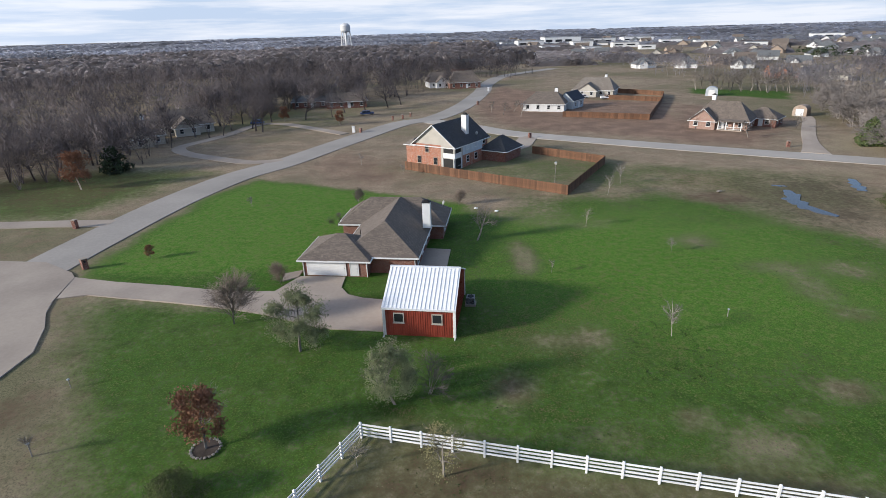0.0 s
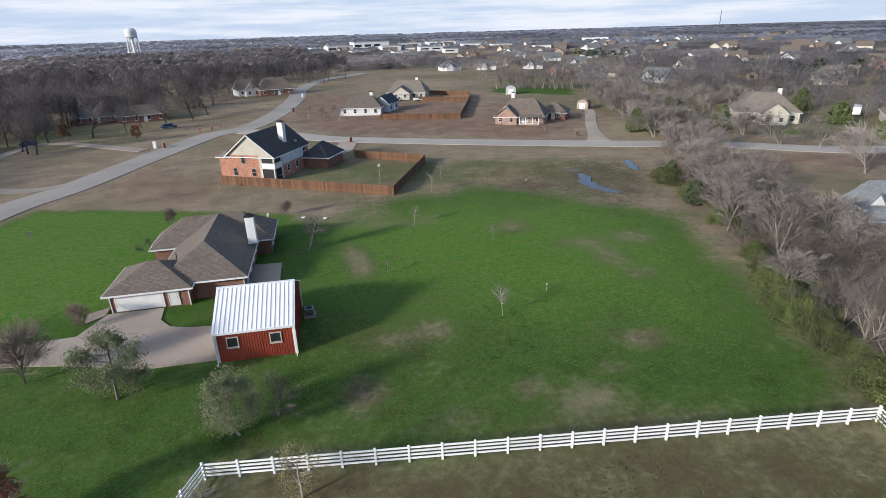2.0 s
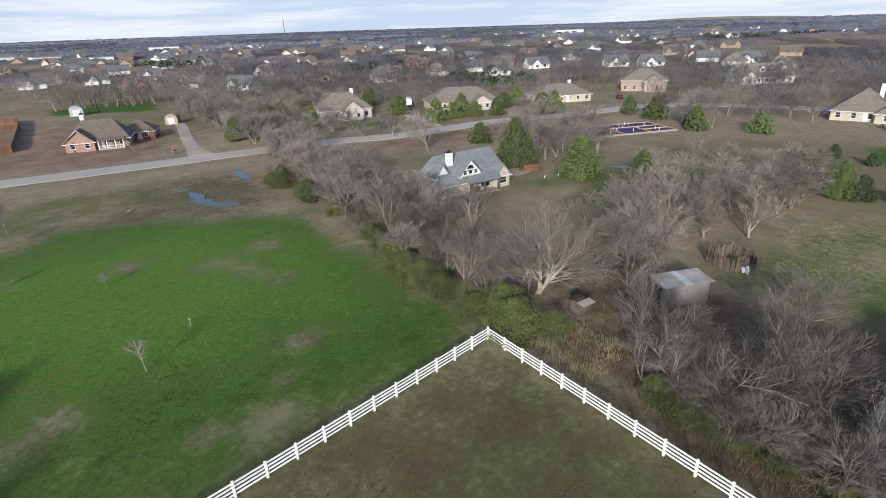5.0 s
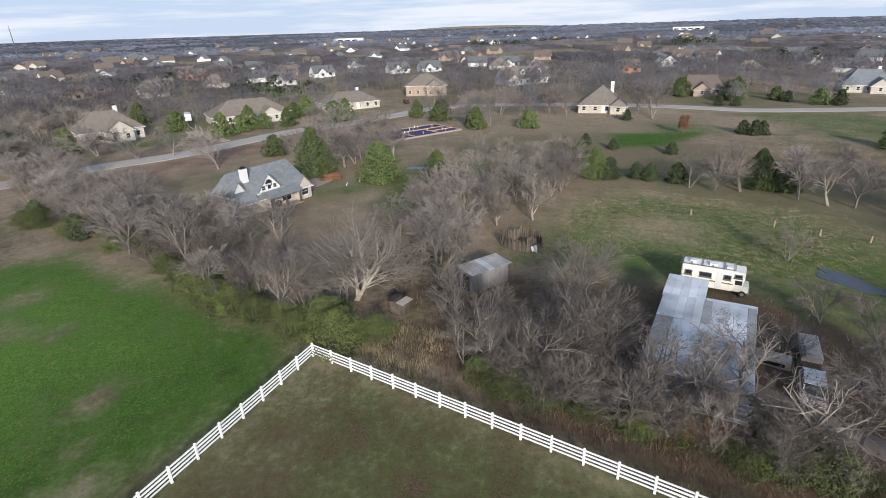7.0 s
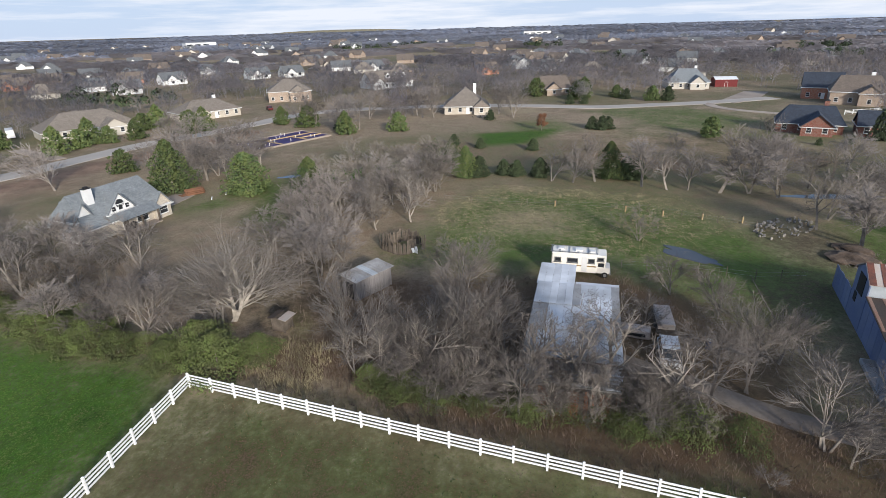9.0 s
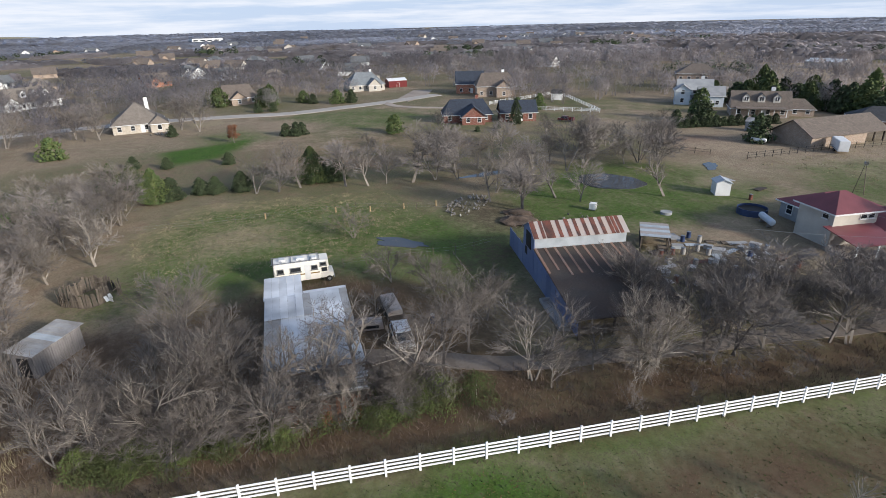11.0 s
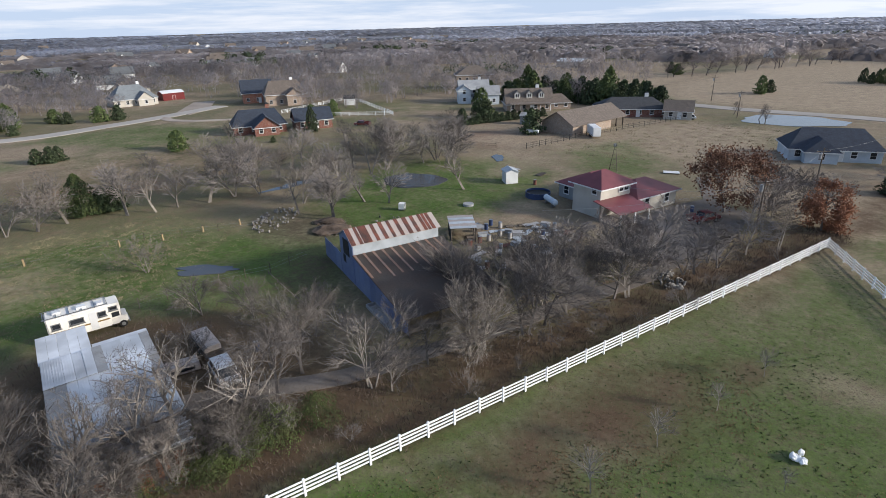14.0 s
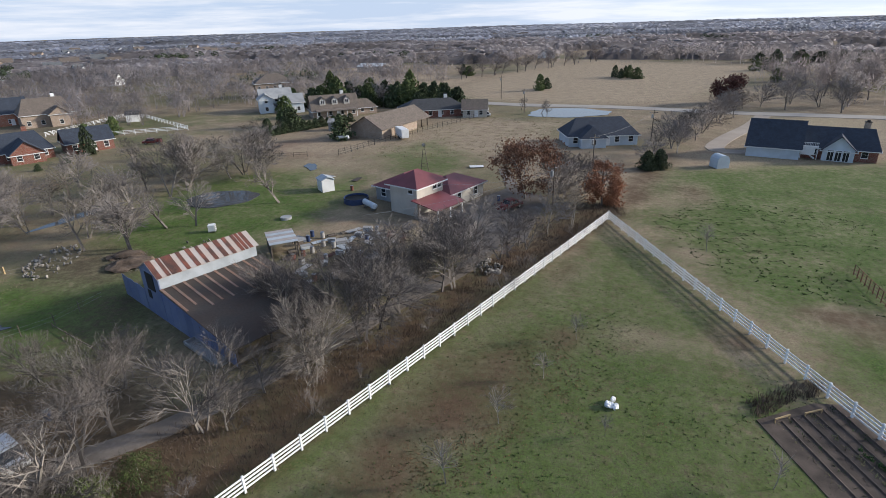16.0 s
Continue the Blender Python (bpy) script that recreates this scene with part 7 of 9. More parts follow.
        part("lid", boxes((-w - 0.04, w + 0.04, -d - 0.04, d + 0.04, h + 0.003, h + 0.07)), rng.choice(["old_wood", "siding_grey", "old_tin"]), s)
    else:
        s = thing("metal_sheet", x, y, rng.uniform(0, 180), "loose bent roofing sheet on the ground", "sheet", "scrap in the yard")
        w, d = rng.uniform(1.0, 1.6), rng.uniform(0.4, 0.7)
        bm = boxes((-w, w, -d, d, 0.02, 0.05))
        bmesh.ops.subdivide_edges(bm, edges=bm.edges[:], cuts=2)
        for v in bm.verts:
            v.co.z += 0.12 * noise.noise(v.co * 0.8) + 0.10
        part("sheet", bm, rng.choice(["old_tin", "rust", "rust_roof", "pale_tin"]), s)
    return s


for i, (x, y) in enumerate(scatter([(45, -58), (38, -50), (30, -54), (31, -68), (38, -70), (46, -64)], 1.35, 4)[:70]):
    scrap(x, y, 40 + i)
for i, (x, y) in enumerate([(57, -90), (59, -92.5), (53, -95), (60, -96), (50.5, -88), (44, -22.5), (47.5, -16.5), (22, -88)]):
    scrap(x, y, 90 + i)


# ---- trees and brush ----
TREES = [bare_tree(11 + k, 7.6, 1.2, ((7, 6, 6, 5), (6, 6, 6, 4), (5, 6, 6, 5), (8, 6, 6, 5))[k], stems=(1, 2, 3, 2)[k], first=0.16, least=0.014, girth=0.023, droop=0.01, whippy=True) for k in range(4)]
GREAT = [bare_tree(41 + k, 9.4, 1.6, (8, 7, 7, 6), stems=(1, 2)[k], first=0.2, least=0.014, girth=0.018, bark="twig", form=dict(tilt_=(26, 60), wavy=0.2, reach=(0.5, 0.8)), label="large leafless tree with a wide fine crown") for k in range(2)]
MID = [bare_tree(14 + k, 7.6, 1.35, ((7, 6, 5, 4), (8, 6, 5, 4), (6, 6, 6, 4))[k], stems=(2, 1, 2)[k], first=0.16, least=0.026, girth=0.024, droop=0.02, whippy=True, twig="mid_twig_lit") for k in range(3)]
# Bark and twigs use the darkened woods colour that stands for shade.
BROAD_TREES = [bare_tree(21 + k, 14.0, 1.45, (11, 6, 5, 3), bark="shaded_woods", twig="shaded_woods", label="tall leafless woodland tree", first=0.32, least=0.035, whippy=True) for k in range(2)]
SLIM = [bare_tree(31 + k, 8.0, 0.8, (9, 6, 5, 4), label="slim leafless tree with upright grey branches") for k in range(3)]
SHRUB = [bare_tree(51 + k, 4.2, 1.3, (6, 6, 6), stems=5, least=0.013, whippy=True, droop=0.02, name="bare_shrub", label="tangled leafless many-stemmed shrub") for k in range(4)]
PALE = bare_tree(71, 11.0, 1.6, (8, 7, 6, 5), stems=3, first=0.15, form=dict(tilt_=(16, 46), wavy=0.15, reach=(0.56, 0.90)), least=0.018, girth=0.046, bark="pale_bark", twig="pale_twig", label="large spreading tree with pale bare limbs")
SAPLING = [bare_tree(81 + k, 3.5, 0.75, (16, 6, 4), bark="pale_bark", twig="pale_twig", name="sapling", label="thin bare sapling on a lawn", least=0.009, girth=0.009, first=0.45) for k in range(2)]
CEDARS = [cedar(1, 8.5, 3.7, count=3000, size=0.28, power=0.7), cedar(2, 7.0, 3.6, "cedar", 2200, "broad olive green cedar tree", 0.31, power=0.45), cedar(3, 6, 2.9, "dark_cedar", 1600, "dense dark green cedar tree", 0.38, power=0.55)]
FAR_CEDARS = [cedar(1, 8.5, 3.7, count=800, size=0.62, power=0.7), cedar(2, 7.0, 3.6, "cedar", 700, "broad olive green cedar tree", 0.6, power=0.45), cedar(3, 6, 2.9, "dark_cedar", 600, "dense dark green cedar tree", 0.58, power=0.55)]
BUSH = cedar(7, 3.0, 2.6, "briar_leaf", 4600, "low spreading evergreen bush", 0.11, 0.0, 0.45)
OAK = leafy_tree(5, 5.2, 2.0, "oak_leaf", "oak_tree", "small oak holding dry orange-brown leaves", 0.3, 3800, 0.13, 0.8)
BIG_OAK = leafy_tree(6, 10.6, 6.6, "brown_leaf", "oak_tree", "large spreading oak holding withered brown leaves", 0.22, 5200, 0.25, 1.0)
CORNER_OAK = leafy_tree(16, 7.4, 3.6, "oak_leaf", "oak_tree", "dense oak holding russet leaves at a fence corner", 0.06, 5200, 0.22, 0.9)
OLIVE = leafy_tree(8, 6.6, 3.0, "olive", "live_oak", "grey-green leafy young tree", 0.10, 9500, 0.10, 0.9)
YOUNG = leafy_tree(12, 4.4, 1.7, "straw_leaf", "young_tree", "young tree holding sparse yellowing leaves", 0.2, 1300, 0.07, 0.95)
RUSSET = leafy_tree(13, 10, 6.0, "russet_leaf", "oak_tree", "broad oak with dark russet leaves", 0.12, 2600, 0.5, 0.9)
PEAR = bare_tree(91, 7.0, 1.15, (24, 9, 6, 4), twig="pear_twig", least=0.013, whippy=True, first=0.12, girth=0.016, label="round leafless pear tree")

for x, y, s in ((-27.8, 48.0, 1.0),):
    place(PEAR, x, y, s, label="round leafless pear tree beside a driveway")
place(OLIVE, -18.8, 43.1, 1.0, label="grey-green live oak beside a driveway")
place(OLIVE, -8.1, 35.8, 0.85, 40, label="grey-green young oak near a red barn")
place(SHRUB[3], -5.4, 37.4, 0.95)
place(SHRUB[0], -9.5, 38.5, 0.9)
place(OAK, -21.4, 29.8, 1.0, label="small oak with dry leaves in a stone ring")
place(YOUNG, -3.4, 28.4, 1.0, 120, label="young tree with yellowing leaves behind a white fence")
place(BUSH, -21.1, 25.0, 0.75)
place(PEAR, -26.2, 57.6, 0.5)
place(PEAR, -24.6, 90.8, 0.45)
place(PEAR, -6.6, 90.5, 0.48)
place(SLIM[1], -2.7, 73.3, 0.78)
place(SHRUB[2], -25, 79, 0.6)
place(SAPLING[0], 17.3, 47.8, 1.2)
for i, (x, y, s) in enumerate(((13.7, 79.7, 1.0), (20, 96.5, 1.3), (23.8, 104.2, 1.3), (6.9, 62.4, 0.6), (23.5, 69.8, 0.7), (-43.8, 88.8, 0.6), (-31.2, 120.6, 1.0), (-9.6, 28.8, 0.8), (-34.2, 28.2, 0.7), (9.1, -32.5, 1.1), (6.7, -39.3, 0.9), (4.6, -46.4, 0.9), (11.2, -25.7, 1.2), (1.2, -33.5, 0.6), (-9.6, -72.8, 1.3), (-9.5, -31.5, 1.0), (-20, 112, 0.8))):
    place(SAPLING[i % 2], x, y, s)
place(OAK, -48.0, 65.2, 0.38, label="tiny oak seedling with red leaves")

def one_mesh(ob):
    """The trunk and crown of a tree as one mesh, for woodland that nobody counts."""
    bm = bmesh.new()
    for c in ob.children:
        bm.from_mesh(c.data)
    me = bpy.data.meshes.new("woodland_tree")
    bm.to_mesh(me)
    bm.free()
    me.materials.append(ob.children[-1].data.materials[0])
    return me


BROAD, CLUMP = [one_mesh(o) for o in BROAD_TREES], [one_mesh(o) for o in (*MID, MID[1])]


def wood(mesh, x, y, s, label):
    ob = new("woodland", mesh)
    ob.matrix_basis = pose(x, y, -0.05, 0, 0, (x * 37.7 + y * 91.3) % 360) @ Matrix.Scale(s, 4)
    return tagged(ob, label, "woodland", kind="stuff")


# hedge of bare trees and evergreens along the green lawn
HEDGE = [(44, 28), (48, 22), (60, 40), (67, 43), (71, 58), (74, 68), (80, 92), (106, 132), (98, 140), (72, 98), (66, 90), (61, 74), (52, 51), (46, 38)]
OFF = [[(71.5, 63), (92, 54), (88, 38), (69, 45)], [(50, 16), (62, 16), (62, 5), (52, 8)], [(33, -2), (60, -2), (60, -18), (33, -18)], [(60, -8), (72, -8), (68, -20), (58, -20)], [(56, 15), (80, 15), (80, 2.5), (58, 3.5)], [(43.5, 12), (44, 21), (56, 22.5), (60, 15), (48, 8)], [(47, 7), (46.5, 13), (58, 16), (60, 7)]]
COOP_PATH = [(37.6, 18.4), (38, 12.6), (52, 15.4), (54, 19.5), (49, 22)]
CLEARING = [COOP_PATH, [(44.5, 12), (44, 21), (56, 23), (60, 15), (48, 8)], [(48, 6), (46.5, 13), (58, 16), (60, 7)]]
for i, (x, y) in enumerate(scatter(HEDGE, 3.2, 11, OFF)[:118]):
    pick = (TREES + SHRUB)[(i * 5) % 8]
    place(pick, x, y, (0.75 + 0.35 * ((i * 7) % 10) / 10) if pick in TREES else 1.0 + 0.3 * ((i * 3) % 5) / 5)
for i, (x, y) in enumerate([(41.8, 23.2), (44.6, 34.2), (47.0, 41.5), (49.2, 45.6), (53.8, 53.5), (58.6, 66), (63, 79.2), (64.8, 88), (65.5, 92), (43.6, 20), (44.0, 25.5), (45.6, 38), (51.5, 49.5), (42.6, 28.4)]):
    place(BUSH, x, y, 1.2 if i in (0, 10) else 0.72 + 0.1 * (i % 4), sz=(1.25 if i in (0, 10) else None))
place(PALE, 50.3, 25.0, 1.1)
# thicket between the fence and the tin barn
for i, (x, y) in enumerate(scatter([(62, 20), (50, 22), (42, 16), (37, 9), (36.5, -1), (46, 0), (62, -1), (66, 10)], 3.3, 12, OFF + [COOP_PATH, [(52, 2), (50, 12.5), (60, 16), (61, 2)]])):
    pick = (TREES + SHRUB[:2])[(i * 5) % 6]
    low_ = 0.6 if 42 < x < 56.5 and abs(y - 0.2 * x) < 4.5 else 1.0
    place(pick, x, y, low_ * ((0.95 if x < 46 else 0.72) + 0.3 * ((i * 7) % 10) / 10))
for i, (x, y) in enumerate(scatter([(36, 2), (32, -14), (34, -18), (36.5, -8), (39, 2)], 2.4, 13)):
    place((TREES[i % 4] if i % 3 else SHRUB[i % 4]), x, y, 0.7 + 0.06 * (i % 5))
for i, (x, y) in enumerate([(37.4, 6), (35.2, -4.5), (33.2, -12)]):
    place(BUSH, x, y, 0.55 + 0.1 * (i % 3))
BRIAR = cedar(9, 2.6, 2.6, "briar_leaf", 2600, "tangled evergreen briar under bare trees", 0.105, 0.0, 0.4)
rng = random.Random(31)
for k in range(22):
    f = rng.random()
    place(BRIAR, 38.6 - 6.4 * f + rng.uniform(0.2, 3.4), 9 - 26 * f, rng.uniform(0.4, 0.85), sz=rng.uniform(0.5, 1.0))
for k in range(22):
    f = rng.random()
    place(BRIAR, 41.5 + 24 * f + rng.uniform(0.3, 2.5), 27 + 55 * f - rng.uniform(0, 3), rng.uniform(0.4, 0.8), sz=rng.uniform(0.5, 0.9))
for k in range(26):
    f = rng.random()
    place(BRIAR, 37.6 - 5.2 * f + rng.uniform(-0.2, 2.4), 7 - 24 * f, rng.uniform(0.35, 0.75), sz=rng.uniform(0.4, 0.8))
for i in range(22):
    f = (i + rng.random()) / 22
    place((SHRUB + TREES)[(i * 5) % 8], 37.9 - 5.6 * f + rng.uniform(0.2, 1.8), 7 - 25 * f, rng.uniform(0.85, 1.15) if (i * 5) % 8 < 4 else rng.uniform(0.5, 0.7))
for x, y, s in ((33.6, -14.6, 0.9), (32.6, -16.4, 0.8), (35.2, -11.0, 0.75), (34.6, -13.0, 0.8), (31.4, -19.6, 0.7)):
    place(BRIAR, x, y, s, sz=s * 1.35)
WILLOWY = bare_tree(61, 4.6, 1.7, (9, 8, 7), stems=4, least=0.012, whippy=True, droop=0.10, name="bare_shrub", label="arching leafless shrub with drooping sprays")
for i, (x, y) in enumerate(((37.6, 3.2), (36.8, 0.2), (35.9, -3.2), (35.0, -6.4), (34.2, -9.4), (33.4, -12.4), (39.4, 7.2))):
    place(WILLOWY, x, y, 0.8 + 0.08 * (i % 3))
retire(WILLOWY)
retire(BRIAR)
for i, (x, y) in enumerate([(38.3, -3.5), (37.2, -7.5), (36.3, -11.5), (35.6, -15.0), (39.5, 0.5)]):
    place(SLIM[i % 3], x, y, 1.05 + 0.08 * (i % 3), label="slim bare tree before a tin barn")
# trees at the tin barn's sides, the yard, and along the track
for x, y, k, s in ((41.5, -27.5, 2, 0.9), (33, -40, 0, 1.1), (35, -43.5, 3, 1.0), (30, -44, 0, 1.15), (40, -1.6, 0, 1.0), (44, -2.0, 1, 1.05), (47.5, -1.8, 2, 0.9), (47, -17.5, 0, 0.7), (55, -22.8, 1, 0.75), (50, -26, 3, 0.7), (42, -29, 0, 0.7), (29.1, -25.7, 0, 0.62), (30.2, -27.6, 3, 0.5)):
    place(TREES[k], x, y, s)
for x, y, k, s in ((34.4, -18.0, 0, 1.0), (37.2, -22.6, 1, 0.95), (24.0, -43.1, 1, 1.0), (40.8, -3.4, 0, 0.85), (36.2, -9.5, 1, 0.8), (20.5, -52.5, 0, 0.9), (28.5, -50, 1, 0.85)):
    place(GREAT[k], x, y, s)
place(PALE, 26.7, -35.6, 0.85, 40, label="spreading pale limbed tree before a blue barn")
for x, y, k, s in ((26.4, -46.8, 2, 1.0), (24.5, -51.5, 3, 1.0), (18.2, -58.5, 1, 0.9), (28, -56, 2, 1.05), (16, -63, 3, 0.8), (13.5, -67.8, 0, 0.75), (30, -48, 1, 0.9), (37, -43, 3, 0.8), (22, -63, 2, 0.9), (26, -62, 0, 0.95), (11.5, -74, 1, 0.9), (8.5, -78, 2, 0.85), (13, -84, 0, 1.0), (11, -92, 3, 1.1), (8, -97, 2, 1.0), (15, -99, 1, 1.1), (4, -102, 0, 0.8)):
    place(TREES[k], x, y, s)
for i, (x, y) in enumerate(scatter([(32.5, -20), (29, -33), (22, -46), (17.5, -58), (12, -70), (15, -72), (24, -62), (29, -54), (29.5, -46), (27, -44), (22, -46)], 4.0, 41)[:14]):
    place(TREES[(i * 3) % 4], x, y, 0.85 + 0.07 * (i % 6))
for i, (x, y) in enumerate(scatter([(42, 16), (36, -1), (32, -16), (36, -17), (37.5, -12), (38.5, -2), (46, 10)], 3.0, 42, CLEARING)[:18]):
    place(TREES[i % 4], x, y, (0.75 if y > 2 else 0.55) + 0.07 * (i % 5))
# pasture row, orchard rows and loose trees behind
for i, (x, y) in enumerate([(66, 16), (68, 20), (95, -62), (101, -70), (107, -77), (99, -85), (84, -83), (80, -90), (90, -78), (78.5, -98), (88, -96), (82, -62), (86.5, -68), (95, -100), (92, -92), (70, -62), (118, -60), (126, -70), (116, -84), (112, -96), (104, -104), (60, -78), (66, -64)]):
    place((SLIM if i % 2 else TREES)[i % 3], x, y, 0.85 + 0.06 * (i % 6))
for i, (x, y) in enumerate(scatter([(76, 28), (86, 28), (100, 30), (118, 24), (119, 2), (102, 2), (88, 8), (80, 6), (76, 16)], 5.2, 14)):
    wood(CLUMP[i % 4], x, y, 0.85 + 0.05 * (i % 6), "dense leafless thicket behind a pasture")
for i, (x, y, s) in enumerate([(102.7, 56.9, 1.4), (100.0, 41.0, 1.3), (92.7, 26.8, 1.15), (118.6, 76.0, 0.85), (89, 139, 0.9), (93, 138.5, 1.0), (104, 145, 1.0), (104.5, 140, 1.0), (112, 133, 0.9), (173.5, 47.6, 1.1), (159.7, 33.1, 0.9), (162.8, 18.0, 0.9), (112.7, 133.1, 0.9), (147.8, 128.4, 1.0), (139.6, 105.9, 1.0), (147.3, 105.0, 0.85), (153.7, 106.0, 1.0), (154.1, 100.6, 0.8), (159, 95.4, 0.8), (174.6, 101.6, 0.9), (180.3, 99.7, 1.0), (166.9, 82.4, 1.15), (171, 80, 1.0), (148, 181.9, 1.0), (110, 156, 1.0), (116, 160, 0.9), (122.8, 183, 0.9), (152, 171.8, 0.8), (159, 153, 1.0), (109.4, -8.9, 0.5), (108.4, -11.5, 0.5), (107.1, -16, 0.6), (105.5, -29.4, 1.0), (104.1, -32.5, 0.85), (104, -34.1, 0.8), (131.9, -18, 0.45), (158.5, -38.6, 0.55), (157.9, -43, 0.55), (157, -41, 0.6), (143.8, -66.1, 0.85), (135.6, -5.3, 0.4), (139.5, 1.3, 0.45), (108.6, -1.1, 0.7), (108.4, -3.8, 0.65), (120.6, 5.4, 0.8), (120.3, 2, 0.8), (178.5, -10.5, 0.5), (130.4, -85.8, 0.25), (130.5, -93.1, 0.3), (211.8, -42.8, 0.5), (211, -48, 0.5), (238.8, -33.8, 1.2), (222, -66.9, 0.6), (225.3, -48.7, 1.2), (230, -52, 1.1), (215.7, -74.9, 0.9), (214.7, -80.6, 1.0), (227.6, -64.7, 0.8), (180, 58, 0.8), (166, 36, 0.6), (139, -108, 0.6), (150, -115, 0.7), (97, -121, 0.5), (106, -140, 0.6), (-2.7, -115.8, 0.6), (-5, -117, 0.62), (98, 131, 0.7), (61.3, 75.8, 0.6), (66.1, 89.5, 0.6)]):
    s *= 0.86
    place(CEDARS[2 if s < 0.6 or i in (33, 34, 56) else i % 2], x, y, s * (1.25 if s < 0.66 else 1.0))
for i, (x, y) in enumerate([(103.8, -17.8), (102.3, -22), (102.6, -26.1), (98.2, -33.8), (95.9, -37.4), (95.5, -41), (93.4, -45.7), (92.2, -50.5), (89.7, -53.9), (74.4, -51), (67.1, -52.6)]):
    place((TREES + SLIM)[(i * 3) % 7], x, y, 1.05 + 0.1 * (i % 4), label="leafless tree in a pasture row")
for i, (x, y) in enumerate([(103.7, 82.3), (109.4, 55.5), (109.5, 52.8), (112.9, 51.9), (111.3, 123.4), (113, 47), (116, 44), (108, 48)]):
    place(TREES[i % 4], x, y, 1.35 - 0.05 * (i % 4), label="large leafless tree with a rounded crown")
for i, (x, y) in enumerate([(111, -185), (116, -190), (109.6, -201.4), (104, -208), (98.4, -224), (90, -200), (84, -206), (76.4, -206), (110.7, -223.6), (120, -196), (95, -190), (70, -200), (103.1, -146), (105, -149), (77.1, -133), (151.9, -126.2), (134.3, -102.4), (92, -214), (100, -196), (62, -190)]):
    place(CEDARS[2 - i % 2], x, y, 0.55 + 0.12 * (i % 5), sz=0.8 + 0.13 * ((i * 3) % 5))
for i, (x, y) in enumerate(scatter([(100, -118), (96, -140), (106, -146), (118, -150)], 6, 16)):
    place(SHRUB[i % 4], x, y, 0.9)
for i, (x, y) in enumerate([(8, -308), (4, -312), (11, -314), (0, -306), (6, -318), (41, -251), (39, -258), (-62, -352), (-68, -358), (-76, -362), (-84, -372), (-92, -380), (-70, -300), (-60, -290), (100, -330), (94, -322), (124, -188), (130, -192)]):
    place(CEDARS[2 - i % 2], x, y, 0.55 + 0.08 * (i % 4), sz=0.8 + 0.1 * (i % 3))
for i in range(17):
    place(TREES[i % 4], -4 - 1.75 * i + 2 * math.sin(i * 2.3), -122 - 5.2 * i, 0.8 + 0.12 * (i % 4), label="leafless tree in a row beside a driveway")
for i in range(20):
    wood(BROAD[i % 2], 92 - 3.4 * i + 3 * math.sin(i * 1.7), -300 - 7.4 * i, 0.75 + 0.06 * (i % 4), "row of leafless trees at a straw field")
for i, (x, y) in enumerate(scatter([(-60, -225), (-56, -290), (-90, -340), (-150, -330), (-150, -215)], 13, 61)):
    wood(BROAD[i % 2], x, y, 0.7 + 0.06 * (i % 5), "leafless trees beyond a straw field")
place(SHRUB[1], 71.3, -24.8, 1.3)
place(BIG_OAK, 17.8, -90.8, 1.0)
place(CORNER_OAK, 4.7, -89.5, 1.0, 70)
place(TREES[2], 12.5, -96, 1.1, 130)
place(OAK, -85.2, 100.1, 1.5, label="oak with sparse brown leaves")
place(CEDARS[2], -87.6, 114.4, 1.0)
place(OAK, 158, -24, 0.9, label="small tree with orange autumn leaves")
place(OAK, -52, 178, 0.9), place(OAK, -74, 186, 1.0)
place(RUSSET, -30.5, -217, 1.0)
for x, y in ((30, -186), (27, -178), (38, -192), (84, 163), (77, 162), (57, 164), (8, 190), (2, 196), (-2, 202), (6, 204), (66, 150)):
    place(SLIM[int(x) % 3], x, y, 0.6)
# woods on the west side of the street and along back lots
WOODS = [(-114, 95), (-98.5, 96), (-95, 117), (-94, 138), (-92, 172), (-100, 200), (-84, 216), (-66, 216), (-40, 250), (-36, 300), (-80, 300), (-120, 230), (-150, 150), (-140, 104)]
NOT = [[(-112, 180), (-90, 178), (-92, 138), (-114, 138)], [(-75, 236), (-50, 236), (-50, 214), (-75, 214)]]
for i, (x, y) in enumerate([p for p in scatter(WOODS, 6.2, 21, NOT) if p[0] > -106 and p[1] < 235]):
    wood(BROAD[i % 2], x, y, 0.85 + 0.08 * (i % 5), "tall leafless grey woodland beside a street")
for i, (x, y) in enumerate([(-86, 170), (-80, 172), (-77, 168), (-74, 166), (-84, 160), (-79, 186), (-88, 182), (-68, 190), (-58, 206), (-52, 214), (-44, 220), (-40, 228), (-60, 196), (-92, 158), (-96, 152), (-104, 186), (-88, 196), (-108, 150)]):
    place(BROAD_TREES[i % 2], x, y, 0.75 + 0.07 * (i % 4), label="tall leafless tree before a house")
for i, (x, y) in enumerate(scatter([(88, 262), (92, 274), (128, 256), (122, 246)], 4, 22)):
    place(SLIM[i % 3], x, y, 1.1)
for i, (x, y) in enumerate(scatter([(116, 100), (128, 126), (112, 128), (100, 118)], 7, 24)[:10]):
    place(TREES[i % 4], x, y, 0.9)
for i, (x, y) in enumerate(scatter([(104, 150), (112, 162), (112, 200), (130, 220), (150, 180), (150, 150), (124, 148)], 6.5, 23)):
    wood(CLUMP[i % 4], x, y, 1.1, "leafless woodland behind a side street")
for i, (x, y) in enumerate(scatter([(31, -20), (29, -26), (24, -38), (18, -52), (12, -68), (7, -82), (4.5, -80), (9, -66), (15, -50), (22, -32), (28, -18)], 4.2, 92)[:18]):
    place(SHRUB[i % 4], x, y, 0.34 + 0.06 * (i % 5))
# row of bare trees beside the straight north driveway
